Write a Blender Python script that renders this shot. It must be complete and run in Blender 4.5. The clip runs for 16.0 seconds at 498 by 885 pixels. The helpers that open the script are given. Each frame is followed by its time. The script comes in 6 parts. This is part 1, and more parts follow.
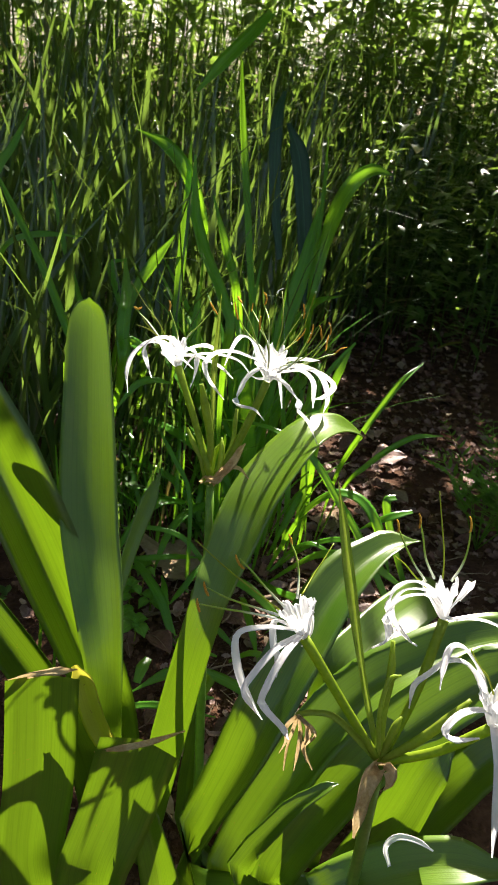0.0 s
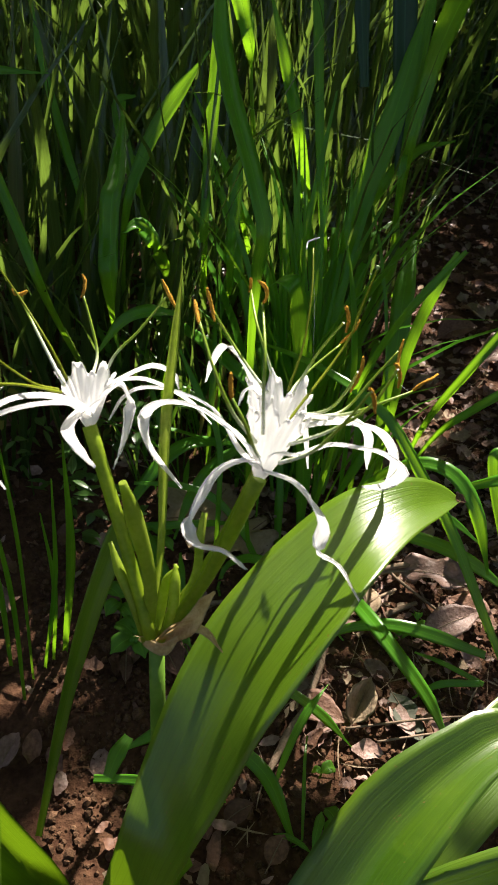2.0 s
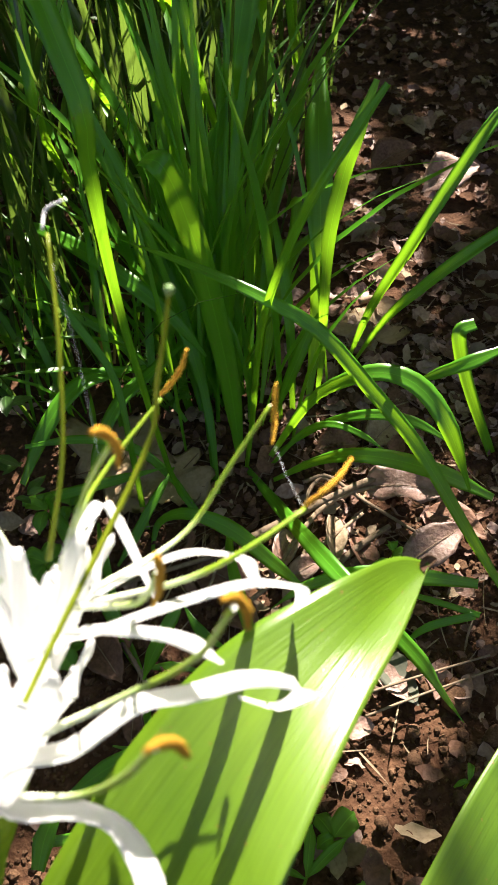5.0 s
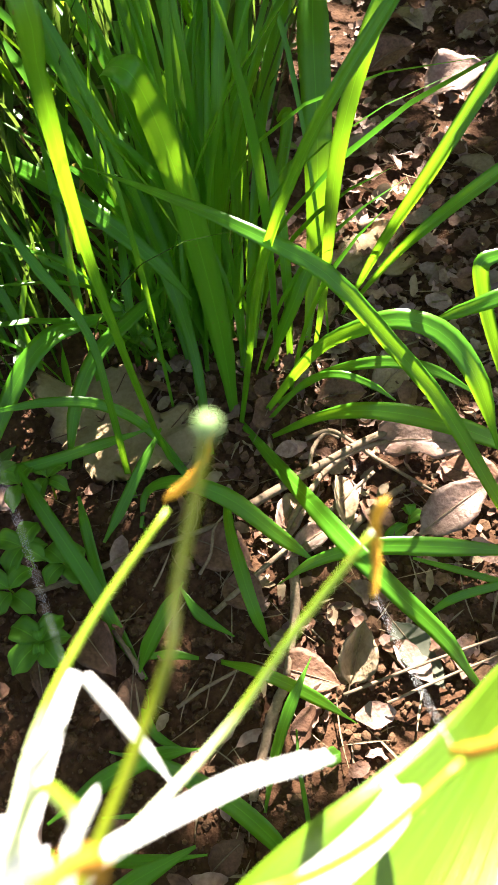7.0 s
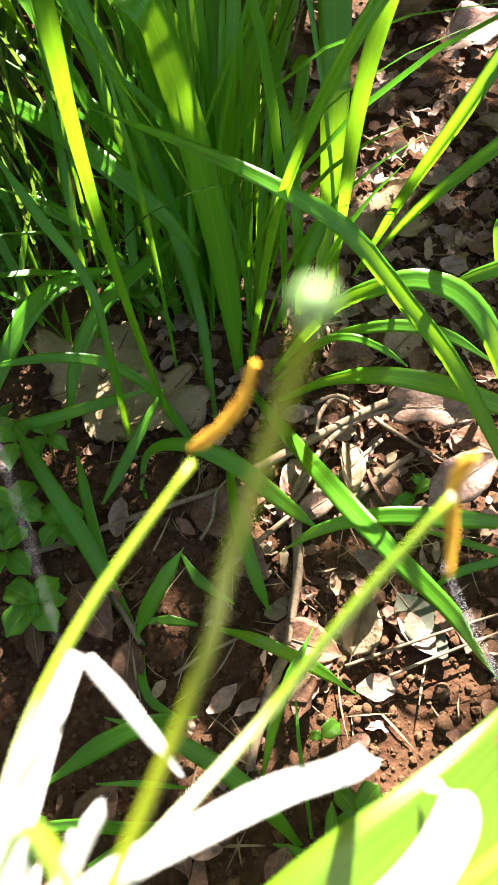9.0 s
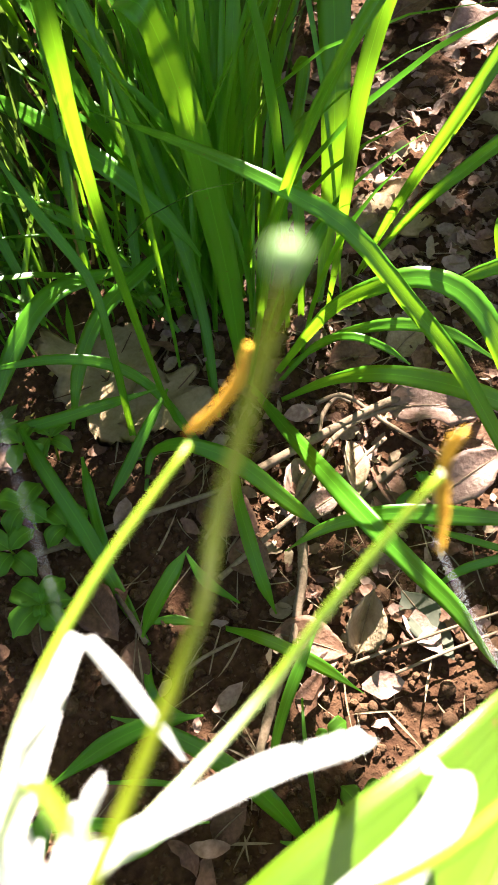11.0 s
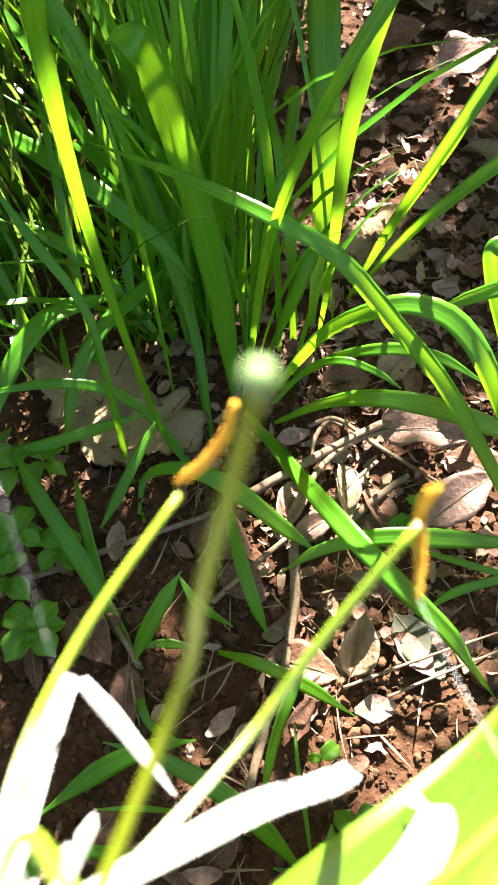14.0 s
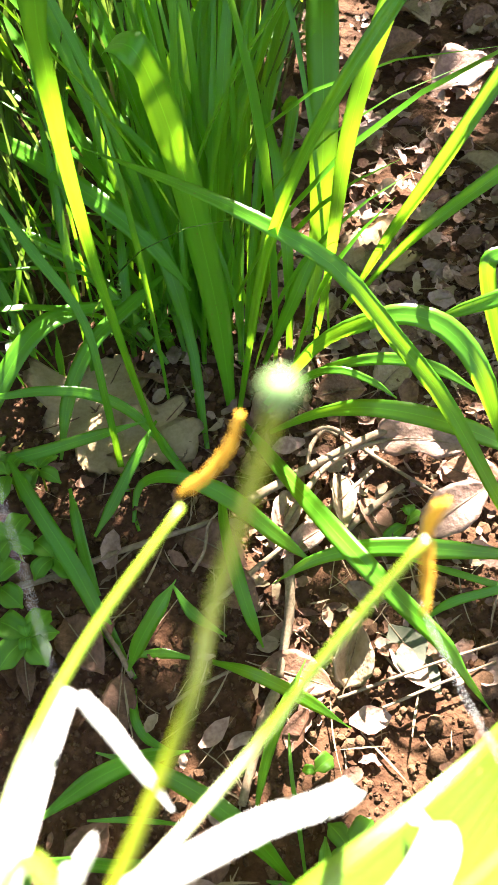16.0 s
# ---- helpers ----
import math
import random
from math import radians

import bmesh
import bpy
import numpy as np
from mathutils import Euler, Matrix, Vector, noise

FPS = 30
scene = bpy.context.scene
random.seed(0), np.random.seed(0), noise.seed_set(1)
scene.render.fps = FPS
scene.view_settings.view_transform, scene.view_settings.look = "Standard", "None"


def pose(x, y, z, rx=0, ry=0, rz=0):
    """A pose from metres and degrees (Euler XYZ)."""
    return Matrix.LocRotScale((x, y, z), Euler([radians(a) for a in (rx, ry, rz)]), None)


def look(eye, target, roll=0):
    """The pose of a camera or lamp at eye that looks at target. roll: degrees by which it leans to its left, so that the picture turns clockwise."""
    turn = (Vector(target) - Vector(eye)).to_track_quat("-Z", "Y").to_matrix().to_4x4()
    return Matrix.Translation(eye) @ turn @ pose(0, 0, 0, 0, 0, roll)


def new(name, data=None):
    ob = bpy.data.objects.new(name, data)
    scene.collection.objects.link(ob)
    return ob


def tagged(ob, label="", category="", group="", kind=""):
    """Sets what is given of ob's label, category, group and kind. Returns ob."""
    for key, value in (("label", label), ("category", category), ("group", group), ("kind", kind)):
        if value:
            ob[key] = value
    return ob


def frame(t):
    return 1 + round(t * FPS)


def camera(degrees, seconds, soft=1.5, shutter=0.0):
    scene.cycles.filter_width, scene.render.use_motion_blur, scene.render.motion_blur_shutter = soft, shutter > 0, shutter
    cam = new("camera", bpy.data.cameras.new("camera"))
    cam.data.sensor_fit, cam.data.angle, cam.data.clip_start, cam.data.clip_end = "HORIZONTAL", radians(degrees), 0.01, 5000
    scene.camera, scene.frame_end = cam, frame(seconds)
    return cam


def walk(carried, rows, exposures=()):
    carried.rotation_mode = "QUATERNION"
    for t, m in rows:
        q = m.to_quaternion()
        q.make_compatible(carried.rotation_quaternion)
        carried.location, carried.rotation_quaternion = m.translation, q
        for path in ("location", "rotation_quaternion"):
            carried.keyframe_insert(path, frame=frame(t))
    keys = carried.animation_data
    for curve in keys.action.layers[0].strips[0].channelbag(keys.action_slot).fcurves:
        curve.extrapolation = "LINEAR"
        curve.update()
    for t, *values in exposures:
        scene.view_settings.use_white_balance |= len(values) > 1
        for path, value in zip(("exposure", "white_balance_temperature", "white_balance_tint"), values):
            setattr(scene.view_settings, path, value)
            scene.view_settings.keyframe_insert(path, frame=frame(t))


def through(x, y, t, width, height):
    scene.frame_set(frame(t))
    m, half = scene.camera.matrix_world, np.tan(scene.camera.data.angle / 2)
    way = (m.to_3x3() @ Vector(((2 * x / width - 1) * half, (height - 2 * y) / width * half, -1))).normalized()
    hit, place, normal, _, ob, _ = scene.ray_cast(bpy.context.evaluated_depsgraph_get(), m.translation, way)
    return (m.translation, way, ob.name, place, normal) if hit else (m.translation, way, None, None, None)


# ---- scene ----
cam = camera(36.0, 16.0)
PATH = [
    (0.0, (-0.3670, -0.7740, 0.9590), (0.4080, 0.9020, 0.1900), 8.30),
    (0.3, (-0.321, -0.679, 0.972), (0.376, 0.986, 0.137), 6.7),
    (0.5, (-0.298, -0.623, 0.998), (0.363, 1.032, 0.083), 8.0),
    (0.8, (-0.218, -0.498, 0.995), (0.397, 1.116, -0.004), 9.2),
    (1.0, (-0.1450, -0.4160, 1.0120), (0.3640, 1.1730, -0.0910), 8.20),
    (1.5, (-0.1080, -0.3310, 0.9660), (0.3540, 1.2190, -0.2110), 5.90),
    (2.0, (-0.1040, -0.2990, 0.9630), (0.3980, 1.1940, -0.2690), 6.70),
    (2.5, (-0.1070, -0.3080, 0.9630), (0.4910, 1.1950, -0.2140), 4.00),
    (3.0, (-0.0940, -0.2510, 0.9290), (0.4550, 1.1480, -0.3920), 5.70),
    (3.5, (-0.0510, -0.1950, 0.9210), (0.4720, 1.1370, -0.4770), 6.10),
    (4.0, (-0.0060, -0.1420, 0.9220), (0.5320, 1.1400, -0.5160), 6.10),
    (4.5, (0.0320, -0.0990, 0.9180), (0.5520, 1.1350, -0.5680), 5.20),
    (5.0, (0.0530, -0.0610, 0.8930), (0.5430, 1.1230, -0.6420), -1.20),
    (7.3, (0.0834, 0.0551, 0.8239), (0.5342, 1.0469, -0.8543), -1.76),
    (7.5, (0.0854, 0.0580, 0.8194), (0.5201, 1.0408, -0.8684), -2.36),
    (8.0, (0.0843, 0.0611, 0.8086), (0.5093, 1.0187, -0.8964), -1.41),
    (8.5, (0.0811, 0.0664, 0.8016), (0.5214, 0.9916, -0.9153), 0.92),
    (9.0, (0.0779, 0.0626, 0.8035), (0.5130, 1.0057, -0.9053), 0.17),
    (9.2, (0.0769, 0.0603, 0.8057), (0.5041, 1.0090, -0.9020), -0.41),
    (11.3, (0.0780, 0.0569, 0.8039), (0.5039, 1.0132, -0.9009), -1.23),
    (11.5, (0.0818, 0.0557, 0.8041), (0.5102, 1.0149, -0.8990), -1.49),
    (12.0, (0.0850, 0.0567, 0.8081), (0.5273, 1.0249, -0.8845), -1.09),
    (12.5, (0.0810, 0.0600, 0.8135), (0.5352, 1.0548, -0.8624), -0.27),
    (13.0, (0.0786, 0.0607, 0.8111), (0.5268, 1.0445, -0.8710), -0.34),
    (13.5, (0.0789, 0.0594, 0.8152), (0.5498, 1.0521, -0.8570), 0.27),
    (14.0, (0.0793, 0.0587, 0.8123), (0.5372, 1.0430, -0.8672), -0.30),
    (14.5, (0.0819, 0.0581, 0.8157), (0.5459, 1.0552, -0.8540), -0.19),
    (15.0, (0.0806, 0.0592, 0.8165), (0.5553, 1.0593, -0.8479), 0.64),
    (15.5, (0.0783, 0.0600, 0.8133), (0.5526, 1.0599, -0.8522), 0.47),
    (16.0, (0.0783, 0.0608, 0.8109), (0.5581, 1.0555, -0.8570), 0.79),
]
EXPOSURES = [(0.0, 1.85), (0.6, 1.7), (1.2, 1.45), (2.5, 1.4), (4.0, 1.35), (4.5, 1.85), (5.0, 2.05), (5.3, 2.2), (7.3, 2.95), (9.0, 2.95), (11.5, 2.85), (13.5, 2.95), (14.5, 3.3), (16.0, 3.6)]
walk(cam, [(t, look(eye, target, roll)) for t, eye, target, roll in PATH], EXPOSURES)
cam.data.dof.use_dof = True
cam.data.dof.focus_distance = 0.75
cam.data.dof.aperture_fstop = 28.0

# ---- light ----
SUN_DIR = Vector((0.38, 0.56, 0.7)).normalized()
world = bpy.data.worlds.new("world")
world.use_nodes = True
scene.world = world
wn = world.node_tree
sky = wn.nodes.new("ShaderNodeTexSky")
sky.sky_type = "NISHITA"
sky.sun_disc = False
sky.dust_density = 4.0
sky.ozone_density = 0.6
sky.sun_elevation = math.asin(SUN_DIR.z)
sky.sun_rotation = math.atan2(SUN_DIR.x, SUN_DIR.y)
wn.links.new(sky.outputs[0], wn.nodes["Background"].inputs[0])
wn.nodes["Background"].inputs[1].default_value = 0.05
sun_data = bpy.data.lights.new("sun", "SUN")
sun_data.energy = 5.0
sun_data.angle = radians(0.53)
sun_data.color = (1.0, 0.95, 0.86)
sun = new("sun", sun_data)
sun.matrix_world = look(SUN_DIR * 10, (0, 0, 0))

scene.view_settings.use_white_balance = True
scene.view_settings.white_balance_temperature = 6800
scene.view_settings.white_balance_tint = 15

# ---- geometry helpers ----


def spline(pts, n):
    """n points on a smooth curve through pts."""
    p = [Vector(q) for q in pts]
    if len(p) == 2:
        return [p[0].lerp(p[1], i / (n - 1)) for i in range(n)]
    p = [2 * p[0] - p[1]] + p + [2 * p[-1] - p[-2]]
    out = []
    k = len(p) - 3
    for i in range(n):
        s = i / (n - 1) * k
        j = min(int(s), k - 1)
        u = s - j
        a, b, c, d = p[j:j + 4]
        out.append(0.5 * (2 * b + (c - a) * u + (2 * a - 5 * b + 4 * c - d) * u * u + (3 * b - a - 3 * c + d) * u ** 3))
    return out


def values(vals, n):
    k = len(vals) - 1
    out = []
    for i in range(n):
        s = i / (n - 1) * k
        j = min(int(s), k - 1)
        u = s - j
        u = u * u * (3 - 2 * u) if k > 2 else u
        out.append(vals[j] * (1 - u) + vals[j + 1] * u)
    return out


def tangents(c):
    return [(c[min(i + 1, len(c) - 1)] - c[max(i - 1, 0)]).normalized() for i in range(len(c))]


def strap(bm, pts, widths, face=(-0.3, -0.5, 0.8), n=16, m=4, fold=0.12, thick=0.0008, twist=0.0, wave=0.0, seed=0, face2=None):
    """A blade along pts, its upper side towards face; fold lifts its edges, which are turned over by thick."""
    c = spline(pts, n)
    w = values(widths, n)
    tang = tangents(c)
    uv = bm.loops.layers.uv.verify()
    rng = random.Random(seed * 7 + 1)
    ph = rng.uniform(0, 6)
    top, along = [], [0.0]
    for i in range(1, n):
        along.append(along[-1] + (c[i] - c[i - 1]).length)
    cols = [0.0] + [j / m for j in range(m + 1)] + [1.0]
    for i in range(n):
        t = tang[i]
        f = Vector(face)
        if face2 is not None:
            f = f.lerp(Vector(face2), i / (n - 1))
        nn = f - t * f.dot(t)
        nn = nn.normalized() if nn.length > 1e-6 else t.orthogonal().normalized()
        if twist:
            nn = Matrix.Rotation(twist * i / (n - 1), 3, t) @ nn
        s = t.cross(nn).normalized()
        row = []
        for j, q in enumerate(cols):
            u = 2 * q - 1
            lift = fold * w[i] * (abs(u) - 0.5 + 0.25 * u * u) + wave * w[i] * math.sin(9 * along[i] / 0.1 + ph + 3 * (u > 0)) * u * u
            hem = j in (0, m + 2)
            row.append(bm.verts.new(c[i] + s * (u * (w[i] / 2 - (0.4 * min(thick, w[i] * 0.3) if hem else 0))) + nn * (lift - (min(thick, w[i] * 0.3) if hem else 0))))
        top.append(row)
    for i in range(n - 1):
        for j in range(m + 2):
            fc = bm.faces.new((top[i][j], top[i][j + 1], top[i + 1][j + 1], top[i + 1][j]))
            fc.smooth = True
            for l, q in zip(fc.loops, ((cols[j], along[i]), (cols[j + 1], along[i]), (cols[j + 1], along[i + 1]), (cols[j], along[i + 1]))):
                l[uv].uv = q
    return bm


def tube(bm, pts, radii, n=12, sides=8, flat=1.0, rough=0.0, seed=0):
    """A round stem along pts."""
    c = spline(pts, n)
    r = values(radii, n)
    tang = tangents(c)
    uv = bm.loops.layers.uv.verify()
    rng = random.Random(seed)
    side = tang[0].orthogonal().normalized()
    rings = []
    for i in range(n):
        t = tang[i]
        side = (side - t * side.dot(t)).normalized()
        up = t.cross(side)
        ring = []
        for j in range(sides):
            a = 2 * math.pi * j / sides
            k = r[i] * (1 + rough * rng.uniform(-1, 1))
            ring.append(bm.verts.new(c[i] + side * (math.cos(a) * k) + up * (math.sin(a) * k * flat)))
        rings.append(ring)
    for i in range(n - 1):
        for j in range(sides):
            k = (j + 1) % sides
            fc = bm.faces.new((rings[i][j], rings[i][k], rings[i + 1][k], rings[i + 1][j]))
            fc.smooth = True
            for l, q in zip(fc.loops, ((j / sides, i / (n - 1)), ((j + 1) / sides, i / (n - 1)), ((j + 1) / sides, (i + 1) / (n - 1)), (j / sides, (i + 1) / (n - 1)))):
                l[uv].uv = q
    bm.faces.new(list(reversed(rings[0])))
    bm.faces.new(rings[-1])
    return bm


def root_of(ob):
    while ob.parent:
        ob = ob.parent
    return ob


def part(name, bm, material, parent=None, label=""):
    """One mesh object, made in world coordinates, under a thing or part."""
    me = bpy.data.meshes.new(name)
    if parent is not None:
        bmesh.ops.translate(bm, verts=bm.verts, vec=-root_of(parent).location)
    bm.to_mesh(me)
    bm.free()
    me.materials.append(material)
    ob = new(name, me)
    ob.parent = parent
    return tagged(ob, label)


def thing(name, at, label, category, group="", kind=""):
    ob = new(name)
    ob.empty_display_size = 0.05
    ob.location = at
    return tagged(ob, label, category, group, kind)


# ---- materials ----


def material(name):
    mat = bpy.data.materials.new(name)
    mat.use_nodes = True
    nt = mat.node_tree
    return mat, nt, nt.nodes["Principled BSDF"], nt.nodes["Material Output"]


def node(nt, kind, **inputs):
    nd = nt.nodes.new(kind)
    for key, val in inputs.items():
        nd.inputs[key.replace("_", " ")].default_value = val
    return nd


def mixed(nt, fac, a, b):
    nd = nt.nodes.new("ShaderNodeMix")
    nd.data_type = "RGBA"
    for sock, val in ((nd.inputs[0], fac), (nd.inputs[6], a), (nd.inputs[7], b)):
        if isinstance(val, bpy.types.NodeSocket):
            nt.links.new(val, sock)
        elif isinstance(val, (int, float)):
            sock.default_value = val
        else:
            sock.default_value = (*val, 1.0)
    return nd.outputs[2]


def ramp(nt, sock, lo, hi):
    nd = nt.nodes.new("ShaderNodeMapRange")
    nd.inputs["From Min"].default_value, nd.inputs["From Max"].default_value = lo, hi
    nt.links.new(sock, nd.inputs["Value"])
    return nd.outputs[0]


def noise_of(nt, scale, detail=3.0, coords="Object", stretch=None):
    tc = nt.nodes.new("ShaderNodeTexCoord")
    src = tc.outputs[coords]
    if stretch:
        mp = nt.nodes.new("ShaderNodeMapping")
        mp.inputs["Scale"].default_value = stretch
        nt.links.new(src, mp.inputs["Vector"])
        src = mp.outputs[0]
    nd = node(nt, "ShaderNodeTexNoise", Scale=scale, Detail=detail)
    nt.links.new(src, nd.inputs["Vector"])
    return nd.outputs[0]


def leaf_material(name, dark, light, through_colour, veins=26.0, rough=0.35, through=0.35, midrib=0.0, gloss=0.5, dry=None, island=False, relief=0.15, regular=True, contrast=0.75):
    """A living leaf: parallel veins along it, mottling, light that shines through."""
    mat, nt, bsdf, out = material(name)
    uv = nt.nodes.new("ShaderNodeUVMap")
    sep = nt.nodes.new("ShaderNodeSeparateXYZ")
    nt.links.new(uv.outputs[0], sep.inputs[0])
    mul = node(nt, "ShaderNodeMath")
    mul.operation = "MULTIPLY"
    mul.inputs[1].default_value = veins * 6.283
    nt.links.new(sep.outputs[0], mul.inputs[0])
    sn = node(nt, "ShaderNodeMath")
    sn.operation = "SINE"
    nt.links.new(mul.outputs[0], sn.inputs[0])
    line = ramp(nt, sn.outputs[0], -1.0, 1.0) if regular else ramp(nt, noise_of(nt, 1.0, 5.0, "UV", (veins * 1.6, 1.5, 1.0)), 0.35, 0.65)
    streak = noise_of(nt, 1.0, 4.0, "UV", (veins * 0.8, 9.0, 1.0))
    blot = noise_of(nt, 14.0, 4.0)
    col = mixed(nt, ramp(nt, blot, 0.35, 0.68), dark, light)
    darker = tuple(contrast * v for v in dark)
    vm = node(nt, "ShaderNodeMath")
    vm.operation = "MULTIPLY"
    nt.links.new(line, vm.inputs[0])
    nt.links.new(streak, vm.inputs[1])
    col = mixed(nt, ramp(nt, vm.outputs[0], 0.1, 1.1), col, darker)
    if island:
        geo = nt.nodes.new("ShaderNodeNewGeometry")
        col = mixed(nt, ramp(nt, geo.outputs["Random Per Island"], 0.0, 1.6), col, tuple(0.5 * v for v in light))
        if dry:
            col = mixed(nt, ramp(nt, geo.outputs["Random Per Island"], 0.97, 0.985), col, dry)
    else:
        info = nt.nodes.new("ShaderNodeObjectInfo")
        col = mixed(nt, ramp(nt, info.outputs["Random"], 0.0, 2.2), col, tuple(1.4 * v for v in light))
    if midrib:
        off = node(nt, "ShaderNodeMath")
        off.operation = "SUBTRACT"
        off.inputs[1].default_value = 0.5
        nt.links.new(sep.outputs[0], off.inputs[0])
        ab = node(nt, "ShaderNodeMath")
        ab.operation = "ABSOLUTE"
        nt.links.new(off.outputs[0], ab.inputs[0])
        col = mixed(nt, ramp(nt, ab.outputs[0], midrib, midrib * 0.3), col, tuple(min(1.0, 1.8 * v) for v in light))
    if not regular:
        speck = noise_of(nt, 260.0, 2.0)
        col = mixed(nt, ramp(nt, speck, 0.7, 0.76), col, (0.2, 0.13, 0.03))
        pale = noise_of(nt, 1.0, 2.0, "UV", (3.0, 40.0, 1.0))
        col = mixed(nt, ramp(nt, pale, 0.6, 1.2), col, tuple(1.5 * v for v in light))
    nt.links.new(col, bsdf.inputs["Base Color"])
    bsdf.inputs["Roughness"].default_value = rough
    bsdf.inputs["Specular IOR Level"].default_value = gloss
    bump = node(nt, "ShaderNodeBump", Strength=relief, Distance=0.0004)
    hm = node(nt, "ShaderNodeMath")
    hm.operation = "ADD"
    nt.links.new(line, hm.inputs[0])
    nt.links.new(streak, hm.inputs[1])
    nt.links.new(hm.outputs[0], bump.inputs["Height"])
    nt.links.new(bump.outputs[0], bsdf.inputs["Normal"])
    tr = nt.nodes.new("ShaderNodeBsdfTranslucent")
    tcol = mixed(nt, ramp(nt, vm.outputs[0], 0.1, 1.2), through_colour, tuple((0.4 + 0.5 * contrast) * v for v in through_colour))
    nt.links.new(tcol, tr.inputs[0])
    mix = nt.nodes.new("ShaderNodeMixShader")
    mix.inputs[0].default_value = through
    nt.links.new(bsdf.outputs[0], mix.inputs[1])
    nt.links.new(tr.outputs[0], mix.inputs[2])
    nt.links.new(mix.outputs[0], out.inputs[0])
    return mat


def plain_material(name, a, b, scale=30.0, rough=0.6, bump=0.0, through=0.0, stretch=None, gloss=0.3, metres=0.001, vary=2.0):
    """A mottled surface of two colours with fine relief."""
    mat, nt, bsdf, out = material(name)
    n1 = noise_of(nt, scale, 5.0, "Object", stretch)
    n2 = noise_of(nt, scale * 5, 3.0, "Object", stretch)
    ad = node(nt, "ShaderNodeMath")
    ad.operation = "ADD"
    nt.links.new(n1, ad.inputs[0])
    nt.links.new(n2, ad.inputs[1])
    col = mixed(nt, ramp(nt, ad.outputs[0], 0.75, 1.25), a, b)
    geo = nt.nodes.new("ShaderNodeNewGeometry")
    info = nt.nodes.new("ShaderNodeObjectInfo")
    sm = node(nt, "ShaderNodeMath")
    sm.operation = "ADD"
    nt.links.new(geo.outputs["Random Per Island"], sm.inputs[0])
    nt.links.new(info.outputs["Random"], sm.inputs[1])
    fr = node(nt, "ShaderNodeMath")
    fr.operation = "FRACT"
    nt.links.new(sm.outputs[0], fr.inputs[0])
    col = mixed(nt, ramp(nt, fr.outputs[0], 0.0, vary), col, tuple(0.45 * v for v in a))
    nt.links.new(col, bsdf.inputs["Base Color"])
    bsdf.inputs["Roughness"].default_value = rough
    bsdf.inputs["Specular IOR Level"].default_value = gloss
    if bump:
        bp = node(nt, "ShaderNodeBump", Strength=bump, Distance=metres)
        nt.links.new(ad.outputs[0], bp.inputs["Height"])
        nt.links.new(bp.outputs[0], bsdf.inputs["Normal"])
    if through:
        tr = nt.nodes.new("ShaderNodeBsdfTranslucent")
        nt.links.new(col, tr.inputs[0])
        mix = nt.nodes.new("ShaderNodeMixShader")
        mix.inputs[0].default_value = through
        nt.links.new(bsdf.outputs[0], mix.inputs[1])
        nt.links.new(tr.outputs[0], mix.inputs[2])
        nt.links.new(mix.outputs[0], out.inputs[0])
    return mat


def filament_material():
    """White at the foot, yellow-green towards the anther."""
    mat, nt, bsdf, out = material("filament_green")
    uv = nt.nodes.new("ShaderNodeUVMap")
    sep = nt.nodes.new("ShaderNodeSeparateXYZ")
    nt.links.new(uv.outputs[0], sep.inputs[0])
    col = mixed(nt, ramp(nt, sep.outputs[1], 0.08, 0.45), (0.8, 0.82, 0.7), (0.2, 0.34, 0.02))
    col = mixed(nt, ramp(nt, noise_of(nt, 400.0), 0.4, 0.9), col, (0.34, 0.42, 0.03))
    nt.links.new(col, bsdf.inputs["Base Color"])
    bsdf.inputs["Roughness"].default_value = 0.4
    bsdf.inputs["Subsurface Weight"].default_value = 0.0
    return mat


LILY = leaf_material("lily_leaf", (0.042, 0.115, 0.005), (0.1, 0.185, 0.009), (0.25, 0.46, 0.012), 26.0, 0.32, 0.24, 0.0, 0.75, relief=0.35, regular=False, contrast=0.45)
GRASS = leaf_material("grass_blade", (0.055, 0.23, 0.012), (0.085, 0.29, 0.018), (0.3, 0.64, 0.018), 9.0, 0.3, 0.42, 0.022, 0.5, relief=0.08, regular=False, contrast=0.92)
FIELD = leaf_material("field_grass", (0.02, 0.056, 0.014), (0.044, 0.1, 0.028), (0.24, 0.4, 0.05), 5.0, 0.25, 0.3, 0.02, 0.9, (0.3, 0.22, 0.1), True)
WEED = leaf_material("weed_leaf", (0.06, 0.22, 0.014), (0.1, 0.28, 0.022), (0.28, 0.55, 0.03), 3.0, 0.5, 0.4, 0.03, 0.4)
SHRUB = leaf_material("shrub_leaf", (0.04, 0.11, 0.022), (0.08, 0.19, 0.04), (0.3, 0.48, 0.06), 4.0, 0.3, 0.38, 0.03, 0.5, (0.35, 0.28, 0.05), True)
PETAL = plain_material("petal_white", (0.96, 0.96, 0.95), (0.93, 0.93, 0.92), 60.0, 0.35, 0.05, 0.5, vary=60.0)
TUBE = plain_material("flower_tube_green", (0.22, 0.36, 0.015), (0.34, 0.47, 0.03), 50.0, 0.4, 0.05, 0.4)
STYLE = plain_material("style_olive", (0.24, 0.31, 0.012), (0.34, 0.41, 0.02), 50.0, 0.4, 0.05, 0.2)
SCAPE = plain_material("scape_green", (0.12, 0.26, 0.03), (0.18, 0.34, 0.05), 30.0, 0.35, 0.05, 0.15)
BUD = plain_material("bud_green", (0.3, 0.44, 0.03), (0.42, 0.54, 0.07), 60.0, 0.4, 0.05, 0.45)
